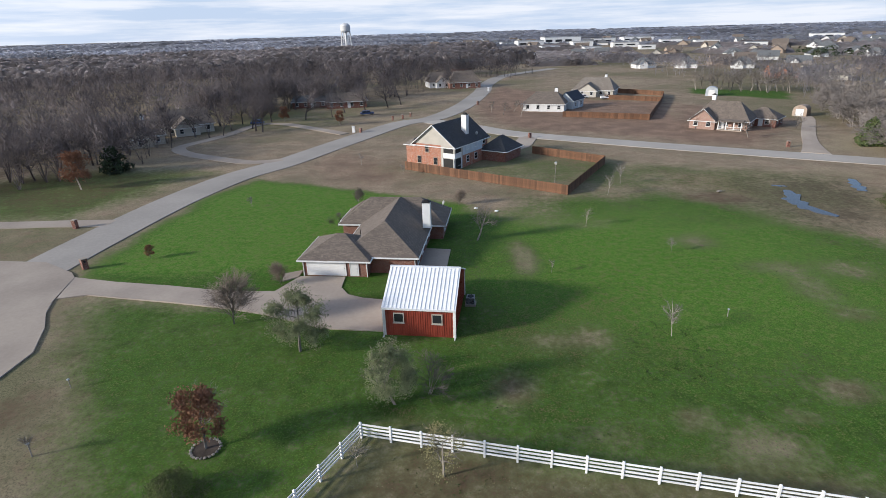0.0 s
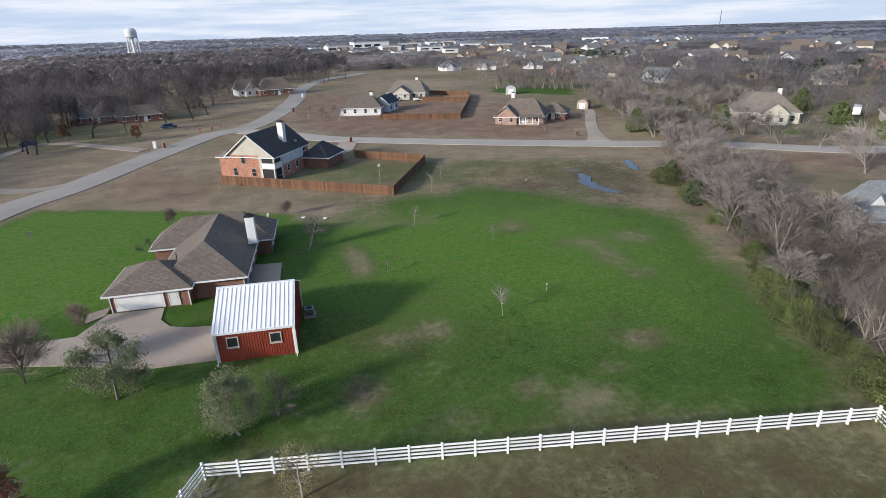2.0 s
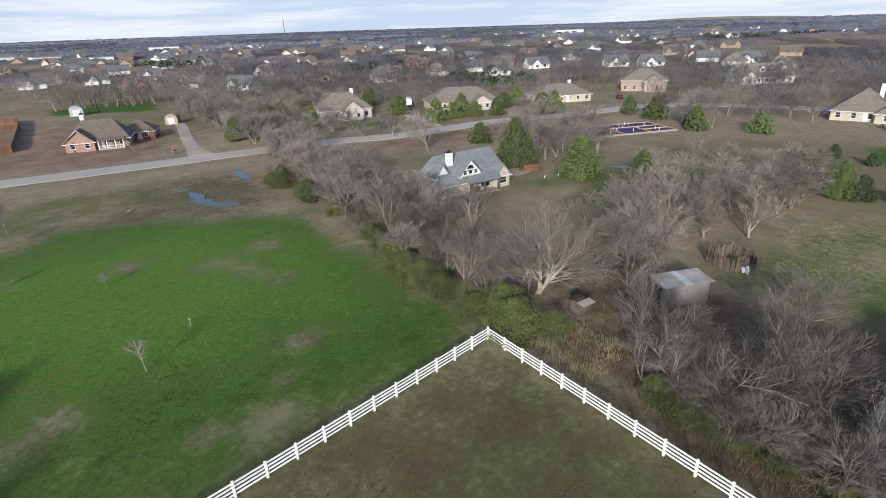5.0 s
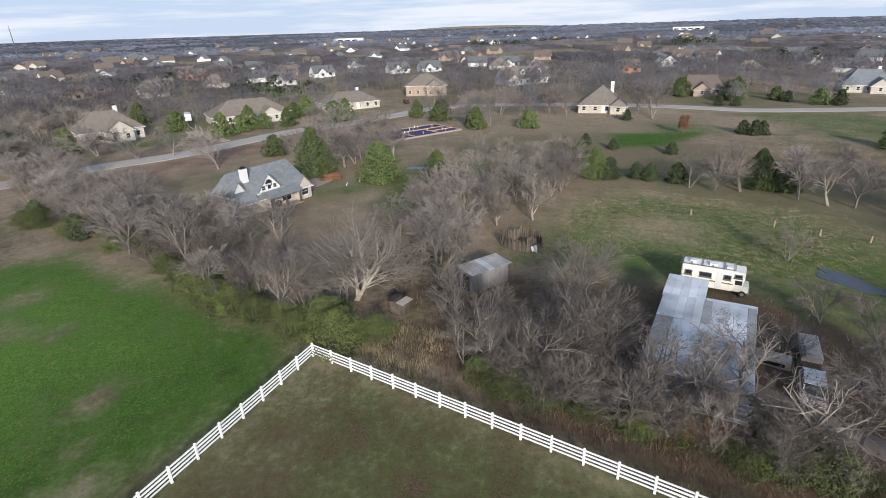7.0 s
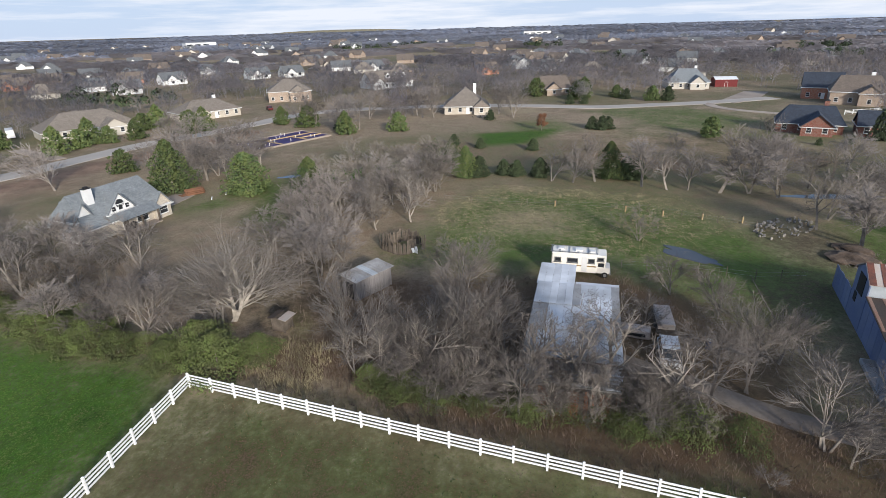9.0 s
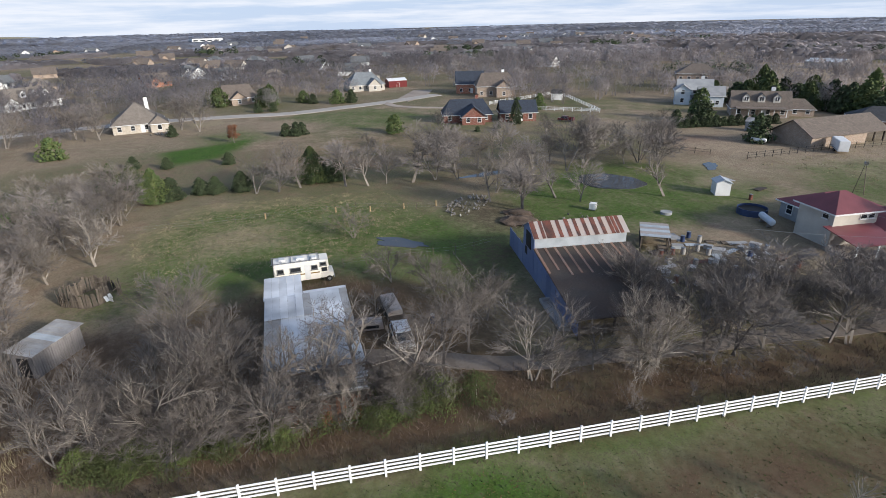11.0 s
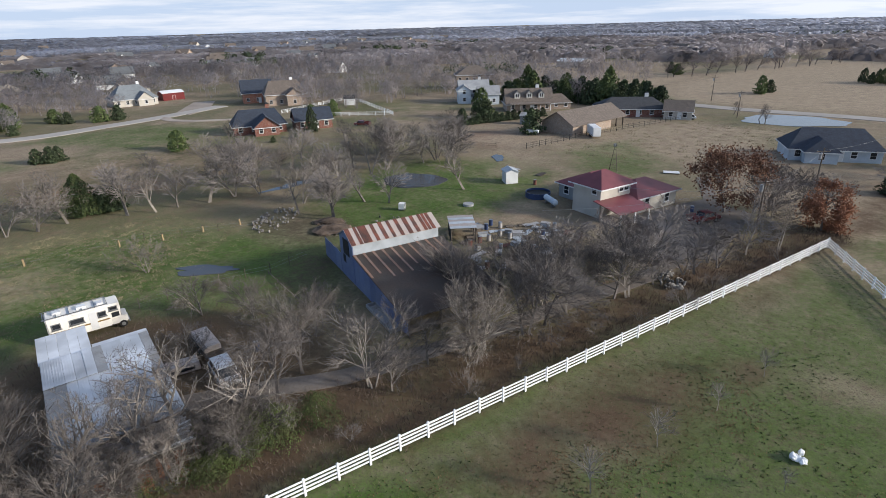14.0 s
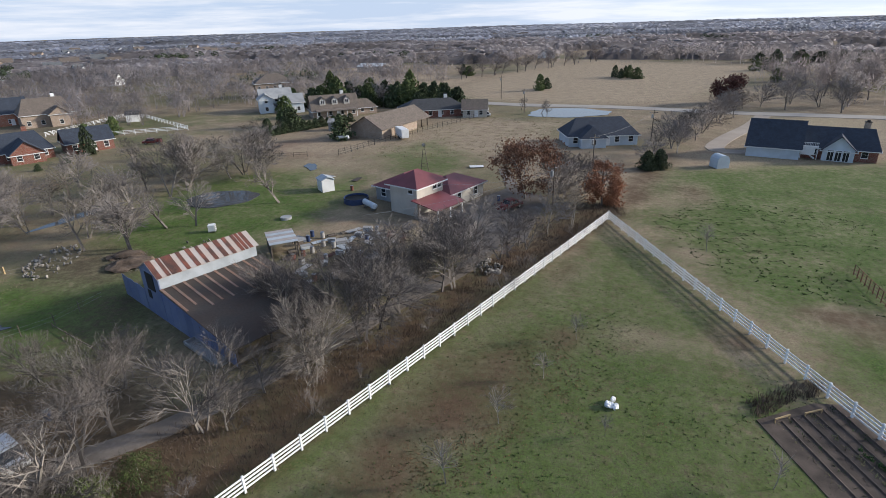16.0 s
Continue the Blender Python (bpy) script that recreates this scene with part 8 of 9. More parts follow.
for i, (x, y) in enumerate(scatter([(87, 127), (97, 126), (106, 148), (113, 175), (120, 206), (111, 208), (104, 182), (96, 158)], 4.0, 93)):
    place(TREES[i % 4], x, y, 1.0 + 0.08 * (i % 5), label="leafless tree in a row beside a driveway")
for x, y, z_ in ((97, 139, 0.8), (101, 147, 0.9), (104, 152, 0.8), (95, 133, 0.7)):
    place(CEDARS[1], x, y, z_)
for i in range(14):
    f = i / 13
    place(CEDARS[2], 100.8 - 12 * f, -134.2 - 26.6 * f, 0.42 + 0.05 * (i % 3), label="clipped evergreen in a hedge row")
# bare trees between the foundation, the villa and the lane, and behind the stone house
for i, (x, y) in enumerate([(195, 42), (208, 36), (172, 45), (171, 36), (165, 30), (180, 22), (191, 14), (204, 10), (188, 30), (178, 52), (154, 83), (153, 75), (118, 60), (122, 56), (119, 50), (113, 66), (124, 66), (186, 8), (190, -14), (182, -18), (205, -16), (212, 8)]):
    place(TREES[i % 4], x, y, 1.1 + 0.12 * (i % 5), label="large leafless tree near a side street")
for i, (x, y) in enumerate(scatter([(62, 24), (66, 26), (78, 30), (96, 20), (109, 12), (108, 2), (98, 4), (86, 9), (78, 15.5), (64, 18)], 4.4, 91, OFF)):
    place(TREES[i % 4], x, y, 0.78 + 0.07 * (i % 5), label="leafless tree in a thicket behind a pasture")
place(TREES[0], 57.9, 17.3, 1.05, label="leafless tree beside a tin shed")
# tall clump by the farm pond, and trees along the stream
for i, (x, y, z_) in enumerate([(83.4, -76.5, 1.5), (82.9, -80.9, 1.4), (88.4, -86.4, 1.2), (97.1, -94.3, 1.2), (74.3, -94.2, 1.1), (79, -93, 1.2), (94.8, -56.6, 1.4), (100.8, -58, 1.4), (84.3, -68.3, 1.1), (78.6, -55.5, 1.1), (68.5, -53.5, 1.0), (110.4, -43.8, 1.1), (104.7, -57.1, 1.2), (80.5, -96, 1.3), (80.3, -100.6, 1.3)]):
    place(TREES[(i * 3) % 4], x, y, z_, label="tall leafless tree near a farm pond")
# evergreens behind the dormered cottage and the brown barn
for i, (x, y) in enumerate([(112, -183), (116, -198), (113, -207), (104, -199), (97, -193), (94, -201), (88, -194), (82, -196), (76, -190), (72, -197), (109, -190), (100, -205), (90, -207), (84, -203), (78, -202), (120, -190), (106, -212), (66, -192), (60, -188)]):
    place(CEDARS[(2, 0, 2)[i % 3]], x, y, 1.0 + 0.12 * (i % 4), sz=1.05 + 0.15 * ((i * 3) % 4), label="tall dark cedar in a windbreak")
place(CEDARS[2], 103, -148, 1.3, sz=1.0)
# far trees across the country road
for i, (x, y) in enumerate([(-57, -211), (-60, -199), (-50, -217), (-40, -209), (-62, -206), (-66, -214), (-46, -204)]):
    place(TREES[i % 4], x, y, 1.3 + 0.1 * (i % 3), label="leafless tree beside a country road")
for i in range(24):
    place(CEDARS[2], -74 - 3.6 * i + 3 * math.sin(i * 2.1), -420 + 1.4 * i + 4 * math.sin(i * 1.3), 1.0 + 0.1 * (i % 4), label="dark cedar in a distant row")
for ob in (*TREES, *GREAT, *MID, *FAR_CEDARS, *BROAD_TREES, *SLIM, *SHRUB, PALE, PEAR, *SAPLING, *CEDARS, BUSH, OAK, BIG_OAK, CORNER_OAK, OLIVE, YOUNG, RUSSET):
    retire(ob)


# distant woodland, as clumps of bare crowns
def grove(seed, count, w, h, twigs, mat, r, scaly=False):
    rng = random.Random(seed)
    verts, faces = [], []

    def blade(p, q, half, out):
        """A thin spray from p to q that faces out of its crown."""
        s = (q - p).normalized().cross(out + Vector((rng.uniform(-1, 1), rng.uniform(-1, 1), rng.uniform(-1, 1))) * 0.4).normalized() * half
        o = len(verts)
        verts.extend((p - s, p + s, q))
        normals.extend([out] * 3)
        if (-s - s).cross(q - p - s).dot(out) > 0:
            faces.append((o + 1, o, o + 2))
        else:
            faces.append((o, o + 1, o + 2))

    normals, domes = [], []
    for _ in range(count):
        cx, cy, th = rng.uniform(-w, w), rng.uniform(-w, w), h * rng.uniform(0.7, 1.15)
        cr = th * rng.uniform(0.36, 0.5)
        c = Vector((cx, cy, th * 0.58))
        domes.append((cx, cy, th, cr))
        for _ in range(1 + twigs // 24):
            a = rng.uniform(0, math.tau)
            side = Vector((math.cos(a), math.sin(a), 0))
            blade(Vector((cx, cy, -0.5)), c + side * cr * rng.uniform(0.1, 0.8) + Vector((0, 0, th * rng.uniform(-0.1, 0.25))), 0.009 * th, side)
        for _ in range(twigs):
            a, z = rng.uniform(0, math.tau), rng.uniform(-0.45, 1.0)
            f = math.sqrt(1 - z * z)
            d = Vector((math.cos(a) * f, math.sin(a) * f, z))
            k = (0.72 if scaly else 0.5) + (0.22 if scaly else 0.45) * math.sqrt(rng.random())
            p = c + Vector((d.x * cr * k, d.y * cr * k, d.z * th * 0.42 * k))
            out = (d * (0.35 if scaly else 0.7) + Vector((0, 0, 0.5))).normalized()
            if scaly:
                n = (d + Vector((rng.uniform(-1, 1), rng.uniform(-1, 1), rng.uniform(-1, 1))) * 0.35).normalized()
                s = n.orthogonal().normalized()
                s.rotate(Matrix.Rotation(rng.uniform(0, math.tau), 3, n))
                t = n.cross(s)
                o, k = len(verts), r * rng.uniform(0.7, 1.3)
                verts.extend((p + s * k, p - s * k * 0.9 + t * k * 0.5, p - t * k * 1.3))
                normals.extend([out] * 3)
                faces.append((o, o + 1, o + 2))
            else:
                q = p + (d * 0.25 + Vector((rng.uniform(-1, 1), rng.uniform(-1, 1), rng.uniform(-0.1, 1.3))) * 0.8).normalized() * cr * rng.uniform(0.25, 0.55)
                blade(p, q, r, out)
    if scaly and mat != "dark_cedar":
        # the closed canopy of far woods, swelling with each crown
        n, o = max(16, int(w * 0.5)), len(verts)
        axis = np.linspace(-w - 2, w + 2, n + 1)
        gx_, gy_ = np.meshgrid(axis, axis)
        gx_, gy_ = gx_ + np.array([[rng.uniform(-0.4, 0.4) for _ in range(n + 1)] for _ in range(n + 1)]) * 2 * w / n, gy_ + np.array([[rng.uniform(-0.4, 0.4) for _ in range(n + 1)] for _ in range(n + 1)]) * 2 * w / n
        top = np.full(gx_.shape, h * 0.5)
        for cx, cy, th, cr in domes:
            lift_ = 1 - ((gx_ - cx) ** 2 + (gy_ - cy) ** 2) / (cr * 1.15) ** 2
            top = np.maximum(top, np.where(lift_ > 0, th * (0.55 + 0.36 * np.sqrt(np.maximum(lift_, 0))), 0))
        top[0, :] = top[-1, :] = top[:, 0] = top[:, -1] = -0.5
        verts.extend(Vector(p) for p in zip(gx_.ravel().tolist(), gy_.ravel().tolist(), top.ravel().tolist()))
        normals.extend([Vector((0, 0, 1))] * (n + 1) ** 2)
        for j in range(n):
            for i in range(n):
                a = o + j * (n + 1) + i
                faces.append((a, a + 1, a + n + 2))
                faces.append((a, a + n + 2, a + n + 1))
    m = bpy.data.meshes.new("grove")
    m.from_pydata(verts, [], faces)
    m.normals_split_custom_set_from_vertices(normals)
    m.materials.append(MAT[mat])
    return m


# Western groves carry their shade in the dark twig colour.
WEST = [grove(150 + k, 22, 19, 9.0, 85, "shaded_woods", 0.13) for k in range(3)]
NEAR = [grove(110 + k, 22, 19, 9.5, 80, "woods", 0.11) for k in range(3)]
GROVES = [grove(100 + k, 28, 22, 9.5, 60, "woods", 0.16) for k in range(3)]
SOFT_WEST = [grove(180 + k, 46, 24, 8.0, 22, "woods", 1.3, True) for k in range(2)]
FRONT = [grove(185 + k, 5, 7, 11.0, 190, "shaded_woods", 0.07) for k in range(2)]
# Farther groves take the paler, haze-coloured twigs.
SOFT = [grove(170 + k, 54, 25, 7.2, 20, "haze_soft_woods", 1.3, True) for k in range(3)]
FAR = [grove(120 + k, 190, 82, 6.5, 13, "woods_far_haze", 1.9, True) for k in range(3)]
FARTHEST = [grove(125 + k, 140, 82, 7, 8, "woods_far_haze", 3.0, True) for k in range(2)]
EVER = [grove(130, 14, 22, 8.0, 60, "dark_cedar", 0.7, True)]
MINI = [grove(140 + k, 5, 7, 8.5, 190, "woods", 0.06) for k in range(3)]
CLEAR = [
    [(-130, -60), (-118, 96), (-98, 112), (-97, 146), (-116, 160), (-112, 204), (-82, 214), (-78, 240), (-46, 238), (-30, 280), (-20, 330), (20, 420), (70, 420), (60, 300), (84, 280), (130, 255), (112, 222), (112, 150), (140, 150), (200, 112), (262, 84), (262, 60), (190, 50), (172, 30), (224, 12), (224, -28), (262, -36), (280, -120), (236, -140), (222, -150), (176, -165), (150, -200), (80, -215), (86, -270), (160, -330), (200, -410), (190, -340), (70, -440), (10, -480), (-70, -390), (-60, -330), (-50, -220), (-160, -200), (-160, -60)],
]


def off_clear(x, y):
    return not any(inside(np.array([x]), np.array([y]), q)[0] for q in CLEAR)


rng = random.Random(77)
spots = []
ring = 120.0
while ring < 900:
    step = 38 if ring < 500 else 56
    for k in range(int(radians(262) * ring / step)):
        az = radians(-52) + k * step / ring + rng.uniform(-0.3, 0.3) * step / ring
        r = ring + rng.uniform(-0.4, 0.4) * step
        x, y = r * math.sin(az), r * math.cos(az)
        thin = 0.08 if r < 330 else 0.62 if -0.1 < az < 1.7 else 0.34
        if x < 0 and y > 0:
            thin = 0.0
        if off_clear(x, y) and rng.random() > thin:
            spots.append((x, y, 1.0 if ring < 500 else 1.3))
    ring += step
for i, (x, y, s) in enumerate(spots):
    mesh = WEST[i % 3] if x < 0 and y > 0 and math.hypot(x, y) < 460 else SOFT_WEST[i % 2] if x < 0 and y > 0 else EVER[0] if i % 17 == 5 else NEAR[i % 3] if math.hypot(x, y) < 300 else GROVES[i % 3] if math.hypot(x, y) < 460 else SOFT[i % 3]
    ob = new("woodland", mesh)
    tall = 1.15 if x < 0 and y > 0 else 0.62 if mesh in SOFT and x > 0 and y > -0.9 * x else 1.0
    ob.matrix_basis = pose(x, y, -0.1, 0, 0, (i * 77) % 360) @ Matrix.Diagonal((s, s, tall * (0.9 + 0.25 * ((i * 7) % 10) / 10), 1))
    tagged(ob, "bare winter woodland" if mesh is not EVER[0] else "patch of dark evergreen trees", "woodland", kind="stuff")
for i, (x, y) in enumerate(scatter([(-124, 96), (-100, 98), (-95, 112), (-94, 136), (-116, 140), (-128, 130)], 9, 94) + scatter([(-112, 186), (-92, 188), (-80, 214), (-52, 240), (-40, 262), (-60, 262), (-90, 240), (-112, 214)], 11, 95)):
    ob = new("woodland", FRONT[i % 2])
    ob.matrix_basis = pose(x, y, -0.1, 0, 0, (i * 67) % 360)
    tagged(ob, "edge of a bare grey wood", "woodland", kind="stuff")
HOMES = [(133, 141), (170, 117), (200, 92), (246, 74), (291, 36), (197, -3), (246, -42), (255, -103), (149, -94), (140, -107), (197, -139), (212, -136), (131, -181), (122, -178), (160, -222), (101, -172), (66, -178), (43, 252), (18, 209)]
LANE = [(140, 92), (160, 81), (183, 66.5), (199, 58), (210, 38), (213, 20), (213, 0), (208, -28), (201, -51), (203, -72), (206, -92), (212, -110), (222, -116)]
more = scatter([(216, 62), (262, 60), (270, 10), (270, -90), (240, -92), (216, -60), (222, 0), (218, 36)], 13, 81) + scatter([(186, 22), (206, 20), (204, -30), (188, -24)], 9, 82) + scatter([(150, 150), (190, 116), (240, 92), (255, 84), (200, 116)], 11, 83) + scatter([(160, -128), (240, -150), (200, -170), (140, -200), (150, -150)], 14, 84) + scatter([(90, -190), (150, -200), (140, -240), (100, -230)], 15, 85)
for i, (x, y) in enumerate(more):
    if any(math.hypot(x - a, y - b) < 17 for a, b in HOMES) or any(math.hypot(x - a, y - b) < 11 for a, b in LANE):
        continue
    ob = new("woodland", MINI[i % 3])
    ob.matrix_basis = pose(x, y, -0.1, 0, 0, (i * 67) % 360) @ Matrix.Scale(0.9 + 0.08 * (i % 4), 4)
    tagged(ob, "clump of bare trees near houses", "woodland", kind="stuff")
ring = 950.0
i = 0
while ring < 4300:
    w = (150 if ring < 1900 else 240) * ring / 1000
    for k in range(int(radians(262) * ring / w) + 1):
        az = radians(-52) + (k + rng.uniform(-0.3, 0.3)) * w / ring
        r = ring * rng.uniform(0.95, 1.05)
        if rng.random() < 0.12:
            continue
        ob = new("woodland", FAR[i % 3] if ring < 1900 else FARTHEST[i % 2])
        sc = ring / 1000 * (1.0 if ring < 1900 else 1.6)
        low_ = 0.75 if ring < 1900 and -0.1 < az < 2.4 else 1.0
        ob.matrix_basis = pose(r * math.sin(az), r * math.cos(az), -0.5, 0, 0, (i * 53) % 360) @ Matrix.Diagonal((sc, sc, low_ * (0.85 + 0.35 * rng.random()), 1))
        tagged(ob, "distant bare woodland", "woodland", kind="stuff")
        i += 1
    ring *= 1.125

# distant houses of the suburb
def joined(*bms):
    out = bmesh.new()
    for bm in bms:
        me = bpy.data.meshes.new("piece")
        bm.to_mesh(me)
        bm.free()
        out.from_mesh(me)
        bpy.data.meshes.remove(me)
    return out


def suburb_house(wall, roof_mat, label, gable, far=False):
    h = thing("suburban_house", 0, 0, 0, label, "house", "suburban houses")
    part("wall", joined(walls(-7, 7, -5.5, 5.5, 3.0, 4.0, "x", (gable, gable)), walls(-5, 0.5, -7.5, 0, 3.0, 2.6, "y", (0, 1))), wall, h)
    part("roof", joined(roof(-7, 7, -5.5, 5.5, 3.0, 4.0, "x", (gable, gable), 0.5), roof(-5, 0.5, -7.5, 0, 3.0, 2.6, "y", (0, 1), 0.4)), roof_mat, h)
    if far:
        return h
    for x, y in ((3.8, -5.55), (-2.2, -7.55)):
        part("window", boxes((x - 0.9, x + 0.9, y, y + 0.1, 0.9, 2.4)), "glass", h)
    return h


MODEL = [suburb_house("brick_tan", "shingle_tan", "tan brick suburban house among bare trees", 1), suburb_house("brick_orange", "shingle_brown", "orange brick suburban house with a brown roof", 0),
         suburb_house("white_paint", "shingle_grey", "white suburban house with a grey roof", 0), suburb_house("siding_cream", "shingle_tan", "cream suburban house with a tan roof", 1)]
AFAR = [suburb_house("siding_cream", "shingle_brown", "distant cream house with a tan roof", 0, True), suburb_house("white_paint", "shingle_grey", "distant white house with a grey roof", 1, True),
        suburb_house("brick_tan", "shingle_brown", "distant tan house with a brown roof", 0, True), suburb_house("white_paint", "shingle_grey", "distant white building with a grey hip roof", 0, True)]
rng = random.Random(5)
taken = []
for az0, az1, r0, r1, n in ((8, 60, 300, 560, 44), (35, 100, 330, 560, 40), (100, 140, 330, 560, 18), (-8, 70, 560, 1300, 110), (70, 145, 560, 1500, 76), (150, 196, 400, 1300, 22), (-40, 0, 420, 1100, 18)):
    k = 0
    while k < n:
        az, r = radians(rng.uniform(az0, az1)), rng.uniform(r0, r1)
        x, y = r * math.sin(az), r * math.cos(az)
        k += 1
        if not off_clear(x, y) or any(math.hypot(x - a, y - b) < 19 for a, b in taken):
            continue
        taken.append((x, y))
        copy_thing((MODEL if r < 420 else AFAR)[rng.randrange(4)], pose(x, y, 0, 0, 0, math.degrees(-az) + rng.choice((0, 90, 180, 20, -30))) @ Matrix.Scale(1.0 if r < 700 else 1.15, 4))
for m in MODEL + AFAR:
    retire(m)
rng = random.Random(6)
for az, r, L, W, h in ((3, 900, 40, 24, 9), (6, 980, 60, 30, 12), (8, 880, 30, 20, 7), (10, 1000, 36, 20, 8), (1, 960, 26, 18, 6), (13, 1050, 50, 30, 8), (16, 930, 30, 16, 6), (66, 1300, 60, 30, 9), (98, 1500, 70, 30, 9), (-38, 620, 26, 14, 6), (28, 1100, 44, 20, 7), (5, 760, 24, 14, 5), (9, 700, 20, 14, 5), (12, 820, 34, 16, 6), (14, 740, 18, 12, 5), (19, 860, 30, 16, 6), (23, 780, 22, 14, 5), (176, 900, 40, 20, 6)):
    a = radians(az)
    s = thing("commercial_building", r * math.sin(a), r * math.cos(a), -az + 15, "large pale flat-roofed commercial building", "building", "distant commercial buildings")
    part("wall", boxes((-L / 2, L / 2, -W / 2, W / 2, -0.5, h)), "white_paint", s)
    part("roof", boxes((-L / 2 - 0.4, L / 2 + 0.4, -W / 2 - 0.4, W / 2 + 0.4, h + 0.003, h + 0.5)), "siding_grey", s)
    for k in range(int(L / 16)):
        part("window", boxes((-L / 2 + 2 + k * 16, -L / 2 + 13 + k * 16, -W / 2 - 0.06, -W / 2, h * 0.4, h * 0.7)), "glass", s)
hill = bmesh.new()
ball(hill, (0, 0, 0), 1, 620, 260, 26, 24)
tagged(new("distant_hill", mesh_of(hill, "dry_grass")), "low grassy hill on the horizon", "hill", kind="structure").matrix_basis = pose(4200, 820, -6, 0, 0, 75)
mast = thing("radio_mast", 560, 700, 0, "thin lattice radio mast", "mast")
part("mast", tube(bmesh.new(), (0, 0, -1), (0, 0, 42), 0.7, 0.35, 4), "steel", mast)
part("aerial", tube(bmesh.new(), (0, 0, 42), (0, 0, 46), 0.2, 0.1, 4), "steel", mast)


# ---- undergrowth, tall grass and loose stuff ----
def blades(name, spots, each, h, mat, label, w=0.03, seed=0, spread=1.4, lean=0.5):
    """Stems and dry blades in clumps, as one object of stuff."""
    rng = random.Random(seed)
    verts, faces = [], []
    for x, y in spots:
        k = rng.uniform(0.6, 1.3)
        for _ in range(each):
            a, r = rng.uniform(0, math.tau), spread * math.sqrt(rng.random())
            p = Vector((x + r * math.cos(a), y + r * math.sin(a), -0.08))
            b, t = rng.uniform(0, math.tau), h * k * rng.uniform(0.4, 1.1)
            q = p + Vector((math.cos(b) * lean * t * rng.random(), math.sin(b) * lean * t * rng.random(), t))
            c = rng.uniform(0, math.pi)
            s = Vector((math.cos(c) * w, math.sin(c) * w, 0))
            o = len(verts)
            verts += [p - s, p + s, q]
            faces.append((o, o + 1, o + 2))
    m = bpy.data.meshes.new(name)
    m.from_pydata(verts, [], faces)
    m.materials.append(MAT[mat])
    return tagged(new(name, m), label, "undergrowth", kind="stuff")


def strewn(poly, count, seed):
    """Places strewn at will over a plot."""
    rng = np.random.default_rng(seed)
    lo, hi = np.array(poly).min(0), np.array(poly).max(0)
    p = rng.uniform(lo, hi, (count, 2))
    return [tuple(v) for v in p[inside(p[:, 0], p[:, 1], poly)]]


YARD = [(-8, 30.5), (38, 23.3), (3, -80), (-16, -40), (-4, 10)]
blades("weed_tufts", strewn(YARD, 16000, 61), 4, 0.09, "tuft_green", "dark green weed tufts strewn over a mown yard", 0.05, 61, 0.10)
blades("leaf_litter", strewn(YARD, 7000, 62), 4, 0.05, "leaf_brown", "fallen brown leaves strewn over a yard", 0.05, 62, 0.5, 3.0)
blades("leaf_litter", strewn([(20, -19), (21, -30), (15, -42), (8, -48), (3, -40), (9, -28), (14, -20)], 2600, 63), 6, 0.06, "leaf_brown", "drift of fallen brown leaves on grass", 0.05, 63, 0.4, 3.0)
blades("weed_tufts", strewn([(-2.7, -84), (-12, -97), (-30, -94), (-40, -70), (-26, -58), (-8, -68)], 1300, 64), 6, 0.13, "tuft_green", "dark clover tufts in pasture grass", 0.09, 64, 0.25)
blades("weed_tufts", strewn([(-8, 34), (38, 28), (46, 60), (24, 74), (6, 80), (-6, 60)], 2600, 65), 4, 0.08, "tuft_green", "dark tufts strewn over a green lawn", 0.045, 65, 0.12)
blades("weed_tufts", strewn([(12, 40), (20, 40), (21, 50), (13, 51)], 170, 66), 6, 0.12, "tuft_green", "patch of dark clover in a lawn", 0.08, 66, 0.3)
blades("straw_tufts", strewn([(70, 4), (90, 4), (102, -8), (92, -38), (76, -42), (66, -24)], 5000, 67), 6, 0.15, "dry_grass", "tufts of dry straw grass in pasture", 0.07, 67, 0.35, 1.5)

STRIP = [(40.5, 23), (47, 20), (44, 8), (38, -8), (33.5, -24), (27, -38), (20, -54), (14, -70), (10, -86), (3, -92), (1, -86), (4.2, -81), (14, -52), (27, -13)]
blades("brush", scatter(STRIP, 1.0, 31), 60, 0.5, "brush", "dry brown brush and brambles along a fence", 0.022, 31, 1.0, 0.9)
blades("brush", scatter([(46, 22), (62, 20), (64, 0), (60, -24), (46, -30), (36, -18), (37, 0)], 1.9, 32), 40, 0.6, "brush", "tangled brown brush under bare trees", 0.022, 32, 1.3, 1.0)
blades("brush", scatter(HEDGE, 2.0, 33), 40, 0.9, "brush", "brown brush below a hedge of trees", 0.022, 33, 1.2, 0.9)
blades("dry_grass", scatter([(40.5, 21), (47, 21), (45, 12), (38, 14)], 0.9, 34), 60, 0.8, "dry_grass", "tall straw coloured grass behind a fence", 0.02, 34, 0.7)
blades("dry_grass", scatter([(68, 4), (88, 5), (102, -6), (92, -36), (74, -44), (64, -24)], 1.6, 35), 30, 0.18, "dry_grass", "tufts of straw coloured pasture grass", 0.04, 35, 0.7, 1.4)
blades("dry_grass", scatter([(64, -112), (60, -140), (46, -176), (12, -174), (28, -122)], 3.0, 36), 26, 0.4, "dry_grass", "tufts of straw coloured grass on a slope", 0.05, 36, 1.2)
blades("grass_tufts", scatter([(-8, 30.5), (38, 23.3), (3, -80), (-16, -40), (-4, 10)], 1.5, 37), 26, 0.10, "dry_grass", "short dry tufts in a mown yard", 0.02, 37, 0.8)
